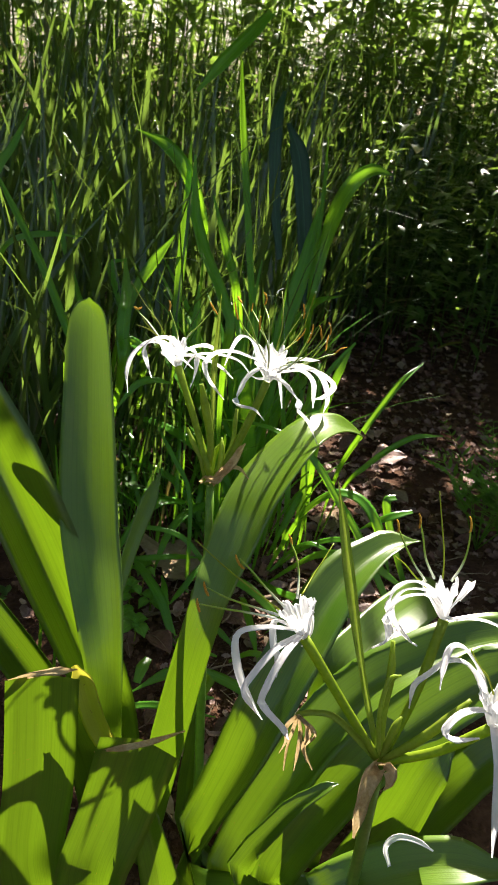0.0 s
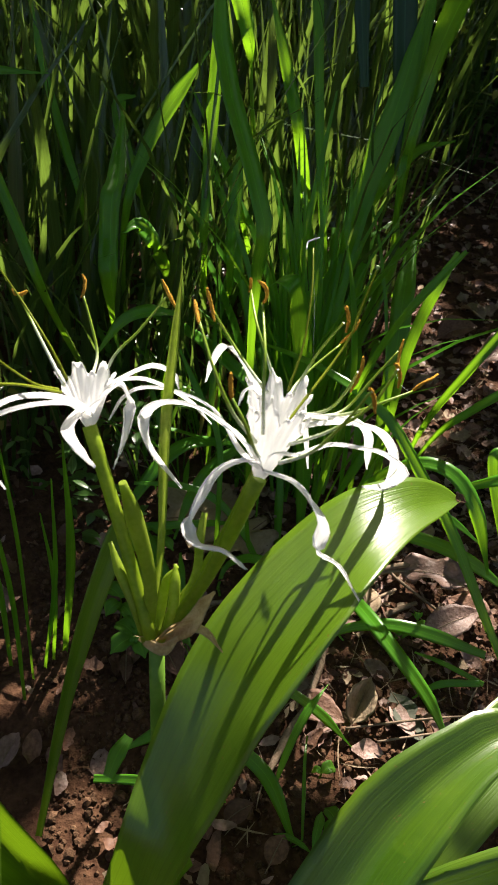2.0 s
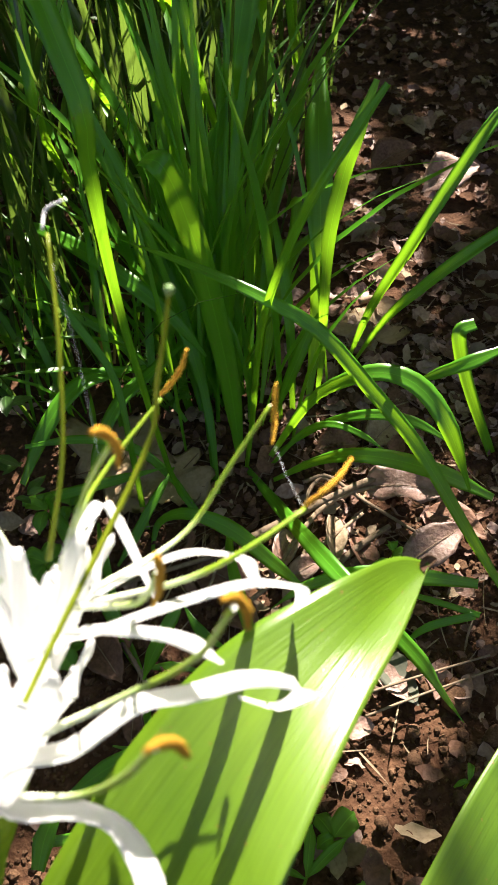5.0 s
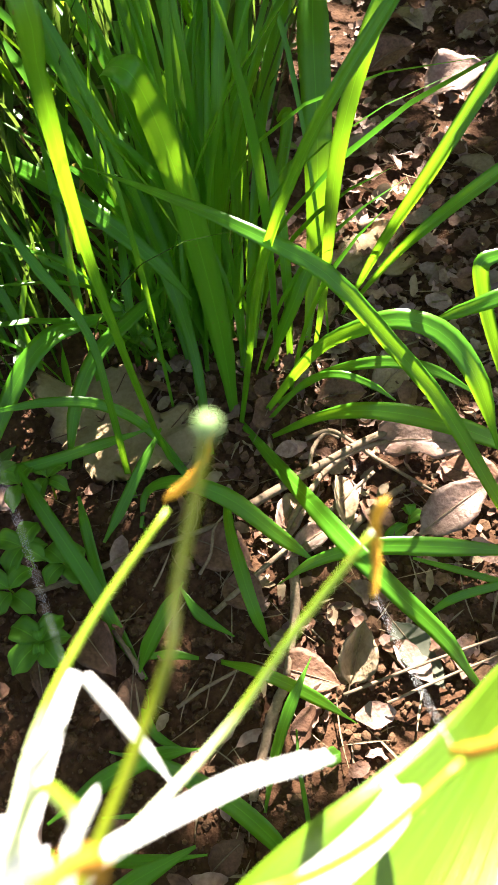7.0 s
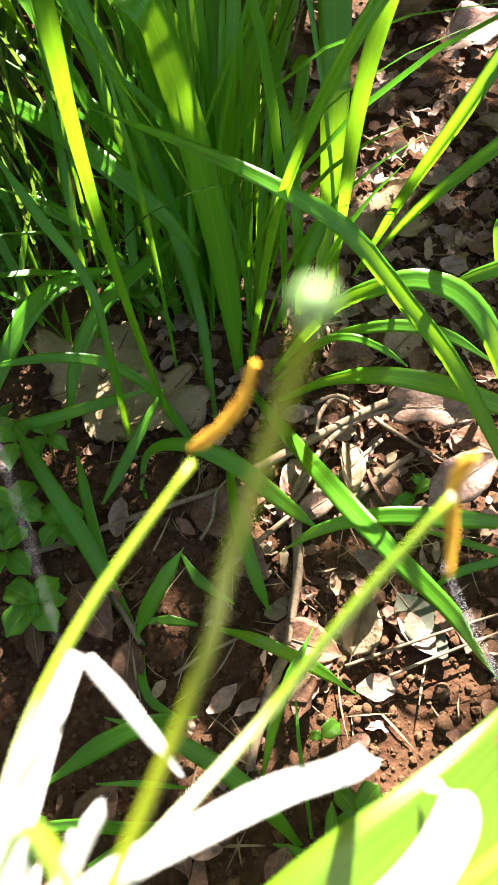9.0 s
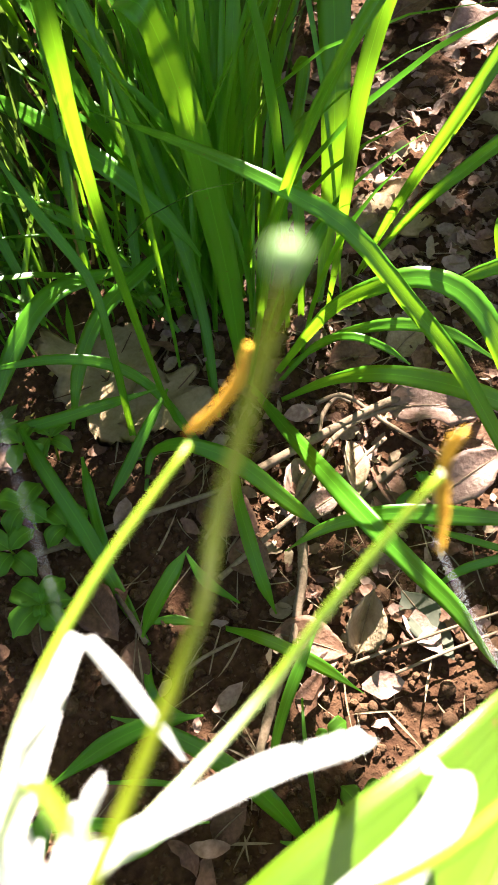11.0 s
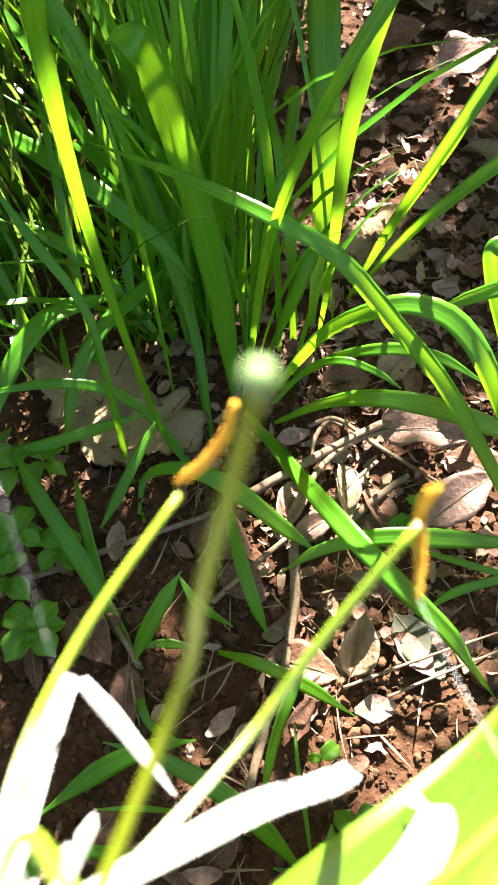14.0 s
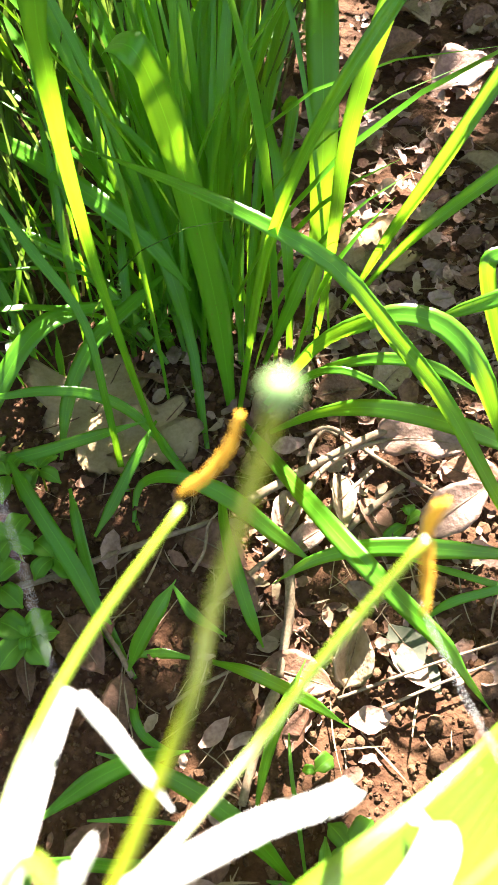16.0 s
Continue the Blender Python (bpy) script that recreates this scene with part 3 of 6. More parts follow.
# the lily that the camera flies up to
lily = thing("spider_lily", (-0.05, -0.06, 0.0), "flowering spider lily with white blooms and broad glossy leaves in soil", "spider lily")
UMBEL = (-0.047, 0.012, 0.542)
stem(lily, "scape", [(-0.0346, -0.0858, -0.01), (-0.0466, -0.0507, 0.25), UMBEL], [0.0095, 0.008, 0.0065], SCAPE, "flat green flower stalk", 14, 12, 0.7)
part("leaf", sheet(bmesh.new(), [(0.205, 0.083, 0.571), (0.1858, 0.0845, 0.5868), (0.156, 0.0757, 0.6064), (0.1268, 0.0708, 0.6119), (0.0983, 0.0678, 0.6094), (0.0742, 0.0629, 0.5996), (0.0503, 0.0553, 0.5842), (0.025, 0.0449, 0.5674), (-0.0053, 0.0278, 0.5449), (-0.0375, -0.0018, 0.5138), (-0.0627, -0.0316, 0.4722), (-0.0867, -0.0651, 0.4257), (-0.118, -0.068, 0.22), (-0.12, -0.05, -0.01)],
                   [(0.205, 0.082, 0.57), (0.1681, 0.0492, 0.5916), (0.1357, 0.0255, 0.6034), (0.107, 0.0035, 0.6093), (0.0798, -0.0185, 0.6094), (0.0554, -0.039, 0.6016), (0.0352, -0.0516, 0.5879), (0.0135, -0.0648, 0.5675), (-0.005, -0.074, 0.54), (-0.0274, -0.0873, 0.4967), (-0.0452, -0.0952, 0.4618), (-0.062, -0.1, 0.4), (-0.088, -0.1, 0.2), (-0.1, -0.075, -0.01)],
                   72, 14, 0.06, 0.004), LILY, lily, "glossy arching leaf lit by the sun, brown at its tip")
part("leaf_tip", strap(bmesh.new(), [(0.198, 0.08, 0.576), (0.2055, 0.083, 0.5705), (0.213, 0.086, 0.564)], [0.007, 0.006, 0.001], (-0.2, -0.4, 0.9), 8, 4, 0.2, 0.001, wave=0.3), WITHERED, lily, "withered brown tip")
part("leaf", sheet(bmesh.new(), [(-0.166, 0.2208, 0.719), (-0.1835, 0.2215, 0.708), (-0.195, 0.205, 0.676), (-0.2044, 0.1613, 0.6136), (-0.2144, 0.1104, 0.5477), (-0.2203, 0.0658, 0.4958), (-0.2193, 0.0144, 0.4445), (-0.2011, -0.0636, 0.3249), (-0.175, -0.07, 0.15), (-0.17, -0.05, -0.01)],
                   [(-0.165, 0.2198, 0.719), (-0.1505, 0.202, 0.708), (-0.1455, 0.179, 0.676), (-0.146, 0.1331, 0.6125), (-0.1494, 0.0782, 0.5426), (-0.1539, 0.0293, 0.4875), (-0.1585, -0.0339, 0.4261), (-0.165, -0.0885, 0.3243), (-0.155, -0.09, 0.15), (-0.15, -0.07, -0.01)],
                   40, 12, 0.14), LILY, lily, "upright pale leaf with a blunt end")
leaf(lily, [(-0.134, -0.0008, -0.01), (-0.138, 0.0154, 0.1602), (-0.1888, 0.0298, 0.3038), (-0.2449, 0.0586, 0.4463), (-0.2887, 0.0855, 0.5491), (-0.3267, 0.1137, 0.6353), (-0.3512, 0.1326, 0.6921)],
     [0.04, 0.055, 0.075, 0.085, 0.085, 0.07, 0.01], (-0.1, -0.6, 0.8), 0.5, "long leaf folded along its middle")
leaf(lily, [(-0.1541, -0.0022, -0.01), (-0.1833, 0.0217, 0.1402), (-0.247, 0.0372, 0.2556), (-0.311, 0.0688, 0.3548), (-0.3523, 0.1076, 0.3941)], [0.04, 0.05, 0.055, 0.05, 0.01], (-0.1, -0.5, 0.85), 0.2)
leaf(lily, [(-0.1544, 0.1426, 0.0372), (-0.114, 0.2048, 0.1818), (-0.0777, 0.244, 0.295), (-0.0435, 0.2728, 0.3765), (-0.0232, 0.2895, 0.4207)], [0.008, 0.014, 0.022, 0.026, 0.006], (-0.3, -0.8, 0.4), 0.2, "narrow pale leaf", n=18)
leaf(lily, [(-0.0747, 0.0238, -0.01), (-0.0809, -0.0115, 0.1082), (-0.0504, 0, 0.1927), (-0.0174, -0.003, 0.2533)], [0.03, 0.04, 0.04, 0.02], (-0.3, -0.6, 0.7), 0.2, n=14)
# leaves cut off short
leaf(lily, [(-0.2142, -0.1691, -0.01), (-0.2708, -0.1582, 0.1357), (-0.2644, -0.1408, 0.2816), (-0.2623, -0.1247, 0.3998)], [0.06, 0.07, 0.075, 0.075], (-0.2, -0.95, 0.3), 0.12, "broad leaf cut off short with a ragged end", n=14)
leaf(lily, [(-0.1735, -0.1765, -0.01), (-0.2171, -0.202, 0.161), (-0.1913, -0.1932, 0.2612), (-0.1704, -0.1888, 0.3497)], [0.06, 0.075, 0.08, 0.085], (-0.3, -0.9, 0.4), 0.15, "broad leaf cut off short with a ragged end", n=14)
leaf(lily, [(-0.1233, -0.1731, -0.01), (-0.1311, -0.2074, 0.1233), (-0.1509, -0.1838, 0.2178), (-0.1632, -0.1692, 0.2572)], [0.05, 0.045, 0.035, 0.01], (-0.3, -0.9, 0.3), 0.2, n=12)
leaf(lily, [(-0.1748, -0.1252, 0.2612), (-0.1979, -0.1038, 0.305), (-0.211, -0.0861, 0.3493), (-0.2211, -0.0817, 0.372)], [0.02, 0.026, 0.026, 0.008], (-0.3, -0.9, 0.3), 0.2, "yellowing curled leaf", n=12, material=YELLOWING)

for a, b, c in (((-0.2964, -0.1151, 0.3932), (-0.2624, -0.126, 0.4061), (-0.2281, -0.1325, 0.4097)), ((-0.2159, -0.1781, 0.3373), (-0.1729, -0.1923, 0.3507), (-0.126, -0.1981, 0.3641))):
    part("cut_edge", strap(bmesh.new(), [a, b, c], [0.003, 0.007, 0.005, 0.008, 0.002], (-0.2, -0.9, 0.4), 22, 4, 0.2, 0.001, wave=0.5), DRY, lily, "ragged brown cut edge")

# its two open flowers in front
flower(lily, (-0.044, 0.012, 0.546), (0.0107, 0.017, 0.675), (0.0234, 0.0376, 0.6937), [
    ([(0.001, 0.0143, 0.692), (-0.0143, 0.016, 0.6826), (-0.026, 0.0096, 0.6652), (-0.033, 0.0025, 0.655), (-0.0306, -0.0105, 0.6544), (-0.0164, -0.016, 0.6528), (-0.003, -0.0203, 0.6407)], 0.0092),
    ([(0.018, 0.0119, 0.6813), (0.0293, 0.0087, 0.6761), (0.0384, 0.0018, 0.6668), (0.0415, -0.0135, 0.661), (0.0355, -0.026, 0.654), (0.0497, -0.0273, 0.6416), (0.0661, -0.0324, 0.6134)], 0.0088),
    ([(0.0018, 0.0207, 0.6976), (-0.0072, 0.0397, 0.6988), (-0.02, 0.0587, 0.699), (-0.0369, 0.0733, 0.6921), (-0.0464, 0.0804, 0.6764), (-0.0443, 0.0717, 0.6598), (-0.0255, 0.0558, 0.6377)], 0.0078),
    ([(0.0215, 0.0215, 0.688), (0.0349, 0.0196, 0.687), (0.0531, 0.0228, 0.6903), (0.068, 0.0202, 0.689), (0.0867, 0.0195, 0.6829), (0.1016, 0.0151, 0.6702), (0.095, 0.0187, 0.6554), (0.0854, 0.0304, 0.6466)], 0.0085),
    ([(0.0079, 0.0521, 0.6686), (-0.0021, 0.0773, 0.6801), (-0.02, 0.0959, 0.6826), (-0.0414, 0.1095, 0.6792), (-0.0553, 0.109, 0.6732), (-0.066, 0.1008, 0.6616)], 0.006),
], [
    ([(0.013, 0.026, 0.7), (0.0128, 0.034, 0.7252), (0.0151, 0.0462, 0.743), (0.0224, 0.0818, 0.7525)], [(0.0166, 0.0766, 0.7697), (0.0208, 0.078, 0.766), (0.0232, 0.0785, 0.7612), (0.0235, 0.08, 0.7565), (0.0224, 0.0818, 0.752)]),
    ([(0.008, 0.022, 0.698), (-0.008, 0.018, 0.722), (-0.018, 0.025, 0.7445), (-0.0226, 0.048, 0.762)], [(-0.0224, 0.0624, 0.7665), (-0.0228, 0.0582, 0.7658), (-0.023, 0.054, 0.7646), (-0.0233, 0.049, 0.764), (-0.0238, 0.0439, 0.7633)]),
    ([(0.008, 0.014, 0.694), (-0.002, -0.004, 0.716), (-0.009, -0.004, 0.734), (-0.0138, 0.0045, 0.7425)], [(-0.0158, 0.003, 0.7586), (-0.0155, 0.0035, 0.754), (-0.015, 0.004, 0.7498), (-0.0143, 0.0043, 0.7455), (-0.0136, 0.0046, 0.7412)]),
    ([(0.027, 0.026, 0.69), (0.0519, 0.0224, 0.701), (0.0699, 0.0155, 0.7214), (0.0785, 0.0105, 0.749)], [(0.0761, 0.0115, 0.752), (0.0788, 0.0124, 0.75), (0.0807, 0.0124, 0.7465), (0.0819, 0.0117, 0.742), (0.0814, 0.0106, 0.7367)]),
    ([(0.02, 0.013, 0.6885), (0.034, 0.003, 0.703), (0.0455, -0.006, 0.7285), (0.054, -0.0112, 0.752)], [(0.0523, -0.0116, 0.7541), (0.055, -0.0102, 0.7505), (0.0572, -0.0093, 0.746), (0.0586, -0.0091, 0.7419), (0.0597, -0.0097, 0.7365)]),
], 0.036, 0.0145, 1)
flower(lily, (-0.042, 0.02, 0.546), (0.0275, 0.05, 0.668), (0.0415, 0.086, 0.687), [
    ([(0.0306, 0.0791, 0.6784), (0.0238, 0.0882, 0.693), (0.0175, 0.1008, 0.7034), (0.0138, 0.124, 0.6984), (0.0102, 0.1396, 0.6763), (0.0099, 0.1546, 0.6495)], 0.0068),
    ([(0.0407, 0.0649, 0.6719), (0.0567, 0.0739, 0.6679), (0.0768, 0.0746, 0.6705), (0.0896, 0.0748, 0.6677), (0.1003, 0.074, 0.6596), (0.107, 0.075, 0.649), (0.1105, 0.077, 0.632), (0.115, 0.081, 0.615)], 0.007),
    ([(0.0403, 0.0563, 0.677), (0.0503, 0.0523, 0.682), (0.0715, 0.0505, 0.6836), (0.0978, 0.0533, 0.6737), (0.1143, 0.0576, 0.6554), (0.1247, 0.0634, 0.633), (0.1241, 0.0669, 0.614)], 0.008),
    ([(0.0429, 0.0503, 0.69), (0.0614, 0.039, 0.6964), (0.0711, 0.0308, 0.6985), (0.0776, 0.02, 0.7021)], 0.0078),
    ([(0.0428, 0.0744, 0.6794), (0.0508, 0.0854, 0.6774), (0.0594, 0.1005, 0.672), (0.0656, 0.1108, 0.6645), (0.0685, 0.1075, 0.656), (0.0718, 0.1, 0.634), (0.0748, 0.093, 0.6101)], 0.0055),
    ([(0.0262, 0.0691, 0.689), (0.0202, 0.0721, 0.699), (0.0137, 0.0701, 0.699), (0.0082, 0.0651, 0.69)], 0.0055),
], [
    ([(0.0345, 0.074, 0.697), (0.031, 0.0865, 0.712), (0.0278, 0.1047, 0.7255), (0.032, 0.139, 0.7318)], [(0.0294, 0.1337, 0.7424), (0.0308, 0.1365, 0.7387), (0.0317, 0.1386, 0.7347), (0.032, 0.14, 0.7315), (0.0317, 0.1407, 0.7287)]),
    ([(0.0285, 0.0713, 0.6961), (0.0204, 0.0895, 0.7036), (0.0117, 0.1075, 0.7141), (0.0005, 0.1145, 0.7325)], [(-0.0035, 0.1143, 0.7465), (-0.0018, 0.1152, 0.7408), (0.0002, 0.1155, 0.7348), (0.001, 0.113, 0.7305), (0.0016, 0.1096, 0.7257)]),
    ([(0.0454, 0.0719, 0.6912), (0.0547, 0.0775, 0.706), (0.0619, 0.0768, 0.7225), (0.0684, 0.0663, 0.746)], [(0.0629, 0.0572, 0.7621), (0.0655, 0.0595, 0.759), (0.0677, 0.0611, 0.7543), (0.0688, 0.0611, 0.7494), (0.068, 0.0602, 0.743)]),
    ([(0.046, 0.079, 0.682), (0.0563, 0.097, 0.681), (0.0725, 0.1107, 0.6855), (0.0958, 0.123, 0.695)], [(0.0964, 0.1265, 0.693), (0.0988, 0.1246, 0.6975), (0.1015, 0.1232, 0.7022), (0.1046, 0.1232, 0.7068), (0.1077, 0.1248, 0.7128)]),
    ([(0.052, 0.0695, 0.677), (0.0876, 0.0849, 0.6659), (0.1093, 0.0925, 0.685), (0.1264, 0.0968, 0.704)], [(0.1289, 0.0981, 0.712), (0.1294, 0.0995, 0.7062), (0.1292, 0.0995, 0.7), (0.1268, 0.0945, 0.6965), (0.1236, 0.089, 0.6935)]),
    ([(0.0445, 0.0638, 0.682), (0.0601, 0.0509, 0.694), (0.0655, 0.0412, 0.7126), (0.0681, 0.035, 0.732)], [(0.0681, 0.0326, 0.7438), (0.0685, 0.0324, 0.74), (0.0684, 0.0323, 0.735), (0.0671, 0.0321, 0.7283), (0.0653, 0.0337, 0.7194)]),
    ([(0.052, 0.0651, 0.6772), (0.0793, 0.0563, 0.6862), (0.0993, 0.0536, 0.6951), (0.1204, 0.0572, 0.6992)], [(0.1202, 0.0594, 0.6965), (0.1222, 0.0576, 0.7012), (0.1255, 0.0567, 0.7052), (0.1315, 0.0588, 0.7064), (0.1396, 0.0644, 0.7058)]),
    ([(0.0432, 0.0745, 0.6942), (0.0566, 0.0935, 0.7158), (0.0667, 0.1184, 0.74), (0.0735, 0.144, 0.757)], None),
], 0.036, 0.0165, 2)
style = stem(lily, "style", [(0.018, 0.03, 0.684), (0.0403, 0.0495, 0.6967), (0.0794, 0.0814, 0.7205), (0.0868, 0.0862, 0.7416), (0.0913, 0.0877, 0.758), (0.0937, 0.0881, 0.7688)], [0.0009, 0.0009, 0.0008, 0.0007, 0.0006], STYLE, "green style with a round stigma", 24, 8)
bm = bmesh.new()
bmesh.ops.create_icosphere(bm, subdivisions=3, radius=0.0014, matrix=Matrix.Translation((0.0938, 0.0882, 0.7698)))
for f in bm.faces:
    f.smooth = True
part("stigma", bm, STIGMA, style)

# the third flower, its buds and papery bracts
flower(lily, (-0.0527, 0.0034, 0.56), (-0.0792, 0.0856, 0.6701), (-0.0783, 0.113, 0.6845), [
    ([(-0.0883, 0.0838, 0.6886), (-0.1054, 0.0731, 0.7032), (-0.1254, 0.0666, 0.7058), (-0.1428, 0.0604, 0.6937), (-0.1499, 0.058, 0.6729), (-0.149, 0.0513, 0.6492)], 0.0085),
    ([(-0.0873, 0.0658, 0.7005), (-0.1089, 0.0446, 0.718), (-0.1308, 0.0361, 0.7176), (-0.1394, 0.0284, 0.7064), (-0.1289, 0.027, 0.676)], 0.007),
    ([(-0.0832, 0.0802, 0.6862), (-0.0938, 0.0491, 0.6958), (-0.0886, 0.0316, 0.6936), (-0.0811, 0.0245, 0.6879)], 0.0075),
    ([(-0.0734, 0.0896, 0.6837), (-0.059, 0.1032, 0.6873), (-0.0537, 0.0943, 0.6792), (-0.0567, 0.0823, 0.6648), (-0.067, 0.0693, 0.6472)], 0.008),
    ([(-0.0743, 0.1012, 0.6806), (-0.0558, 0.1142, 0.6846), (-0.035, 0.124, 0.6856), (-0.022, 0.1177, 0.6827), (-0.019, 0.1103, 0.6756)], 0.0085),
    ([(-0.0734, 0.1113, 0.6762), (-0.0619, 0.1309, 0.6699), (-0.037, 0.1361, 0.6673), (-0.0103, 0.1209, 0.6585), (0.0041, 0.1068, 0.6472)], 0.006),
], [
    ([(-0.0903, 0.1031, 0.6936), (-0.0995, 0.111, 0.715), (-0.1149, 0.1346, 0.7356), (-0.1302, 0.1464, 0.7586)], None),
    ([(-0.0923, 0.101, 0.6907), (-0.106, 0.1365, 0.7095), (-0.1122, 0.1581, 0.7154), (-0.1154, 0.1647, 0.7215)], [(-0.119, 0.1671, 0.723), (-0.117, 0.1646, 0.7209), (-0.1143, 0.1638, 0.7207), (-0.1117, 0.1638, 0.7215), (-0.1093, 0.1644, 0.7228)]),
    ([(-0.0752, 0.1092, 0.689), (-0.0696, 0.1277, 0.6952), (-0.0717, 0.1417, 0.7095), (-0.0748, 0.1547, 0.7223)], [(-0.0744, 0.165, 0.7329), (-0.0732, 0.162, 0.7301), (-0.0736, 0.1592, 0.7272), (-0.0746, 0.1566, 0.7243), (-0.0764, 0.1546, 0.7216)]),
    ([(-0.07, 0.1055, 0.6865), (-0.0593, 0.1163, 0.7014), (-0.0432, 0.1236, 0.7137), (-0.0245, 0.1349, 0.7305)], [(-0.0261, 0.1433, 0.7386), (-0.0244, 0.1391, 0.7348), (-0.0226, 0.1353, 0.7315), (-0.0211, 0.1322, 0.7288), (-0.0196, 0.1291, 0.7261)]),
    ([(-0.0963, 0.0915, 0.6948), (-0.1083, 0.0783, 0.7082), (-0.1208, 0.0777, 0.7194), (-0.1317, 0.0776, 0.7316)], None),
    ([(-0.0947, 0.09, 0.6936), (-0.1148, 0.0707, 0.7134), (-0.13, 0.0567, 0.725), (-0.1447, 0.0518, 0.7309)], None),
], 0.032, 0.014, 3)
for pts, radii, label in (
        ([(-0.0523, 0.0103, 0.5450), (-0.0510, 0.0187, 0.5962), (-0.0588, 0.0305, 0.6390), (-0.0653, 0.0351, 0.6658)], [0.003, 0.0045, 0.0055, 0.0025], "plump green flower bud"),
        ([(-0.0544, 0.0101, 0.5450), (-0.0608, 0.0179, 0.5746), (-0.0675, 0.0339, 0.5902), (-0.0721, 0.0482, 0.6046)], [0.0022, 0.003, 0.0035, 0.0015], "slim green bud"),
        ([(-0.0441, 0.0109, 0.5470), (-0.0228, 0.0191, 0.5924), (-0.0192, 0.0265, 0.6186), (-0.0146, 0.0370, 0.6323)], [0.002, 0.0028, 0.003, 0.002], "slim green bud"),
        ([(-0.0474, 0.0149, 0.5470), (-0.0425, 0.0263, 0.5591), (-0.0377, 0.0329, 0.5772), (-0.0306, 0.0339, 0.5896)], [0.003, 0.0038, 0.0035, 0.001], "slim green bud"),
        ([(-0.0439, 0.0078, 0.5470), (-0.0369, 0.0135, 0.5716), (-0.0346, 0.0208, 0.5891), (-0.0333, 0.0284, 0.5985)], [0.003, 0.0038, 0.0035, 0.001], "slim green bud")):
    stem(lily, "flower_bud", pts, radii, BUD, label, 14, 10)
leaf(lily, [(-0.0496, 0.0189, 0.5430), (-0.0395, 0.0465, 0.6000), (-0.0323, 0.0840, 0.6610), (-0.0230, 0.1115, 0.7094), (-0.0147, 0.1354, 0.7513)], [0.004, 0.005, 0.0075, 0.006, 0.0008], (-0.2, -0.8, 0.3), 0.35, "tall pale green unopened bud", "flower_bud", BUD, 0.003, 18, 4)
for pts, w in (
        ([(-0.0468, 0.0087, 0.5451), (-0.0343, 0.0022, 0.5679), (-0.0205, -0.0059, 0.5727), (-0.0105, -0.0178, 0.5632)], [0.008, 0.009, 0.005, 0.001]),
        ([(-0.0446, 0.0057, 0.5509), (-0.0290, -0.0044, 0.5791), (-0.0207, -0.0018, 0.5939), (-0.0148, -0.0025, 0.6038)], [0.008, 0.011, 0.008, 0.002]),
        ([(-0.0584, 0.0184, 0.5431), (-0.0536, 0.0052, 0.5547), (-0.0445, -0.0021, 0.5550), (-0.0352, -0.0009, 0.5638)], [0.004, 0.008, 0.008, 0.003])):
    leaf(lily, pts, w, (-0.3, -0.7, 0.5), 0.5, "papery withered bract", "bract", DRY, 0.0005, 14, 4, wave=0.2)

# the lily beside it
lily_b = thing("spider_lily", (0.12, -0.25, 0.0), "spider lily with drooping white blooms above a fan of arching leaves", "spider lily")
UB = (-0.0106, -0.3676, 0.4613)
stem(lily_b, "scape", [(0.1207, -0.2281, -0.01), (0.055, -0.3, 0.22), UB], [0.011, 0.0095, 0.008], SCAPE, "flat green flower stalk", 14, 12, 0.7)
leaf(lily_b, [(0.0934, -0.157, -0.01), (-0.0832, -0.157, 0.0612), (-0.0415, -0.1749, 0.2791), (0.015, -0.1524, 0.389), (0.0911, -0.1023, 0.4553), (0.171, -0.0716, 0.4855), (0.2269, -0.0659, 0.4841)],
     [0.035, 0.06, 0.066, 0.068, 0.064, 0.042, 0.002], (0.05, -0.1, 1.0), 0.26, "glossy arching leaf with dappled sunlight on it")
leaf(lily_b, [(0.1231, -0.1664, -0.01), (-0.0115, -0.1369, 0.0091), (0.0658, -0.1234, 0.1872), (0.1474, -0.1211, 0.2919), (0.2532, -0.1284, 0.3439), (0.3542, -0.1365, 0.362), (0.4507, -0.1509, 0.3384)],
     [0.04, 0.06, 0.075, 0.08, 0.08, 0.07, 0.01], (-0.3, -0.3, 0.9), 0.2)
leaf(lily_b, [(0.1427, -0.1761, -0.01), (0.0364, -0.1716, 0.0364), (0.1036, -0.1775, 0.1942), (0.1814, -0.1975, 0.307), (0.2595, -0.2223, 0.3833), (0.3362, -0.246, 0.406)],
     [0.04, 0.06, 0.075, 0.08, 0.075, 0.01], (-0.3, -0.3, 0.9), 0.2)
part("leaf", sheet(bmesh.new(), [(0.44, 0.085, 0.27), (0.39, 0.085, 0.31), (0.3326, 0.0624, 0.3265), (0.2527, 0.0244, 0.3289), (0.1836, -0.0149, 0.3217), (0.1333, -0.0424, 0.3057), (0.1, -0.07, 0.25), (0.1, -0.11, 0.1), (0.11, -0.13, -0.01)],
                   [(0.44, 0.083, 0.27), (0.415, 0.04, 0.295), (0.365, 0.005, 0.305), (0.29, -0.037, 0.309), (0.225, -0.07, 0.298), (0.178, -0.095, 0.28), (0.14, -0.12, 0.22), (0.13, -0.14, 0.1), (0.13, -0.14, -0.01)],
                   40, 12, 0.07), LILY, lily_b, "arching leaf with dappled sunlight on it")
leaf(lily_b, [(0.1415, -0.2071, -0.01), (0.0884, -0.2404, 0.1059), (0.1202, -0.2625, 0.2262), (0.1401, -0.2698, 0.3126), (0.171, -0.2669, 0.3485)], [0.05, 0.055, 0.06, 0.055, 0.02], (-0.3, -0.6, 0.7), 0.2)
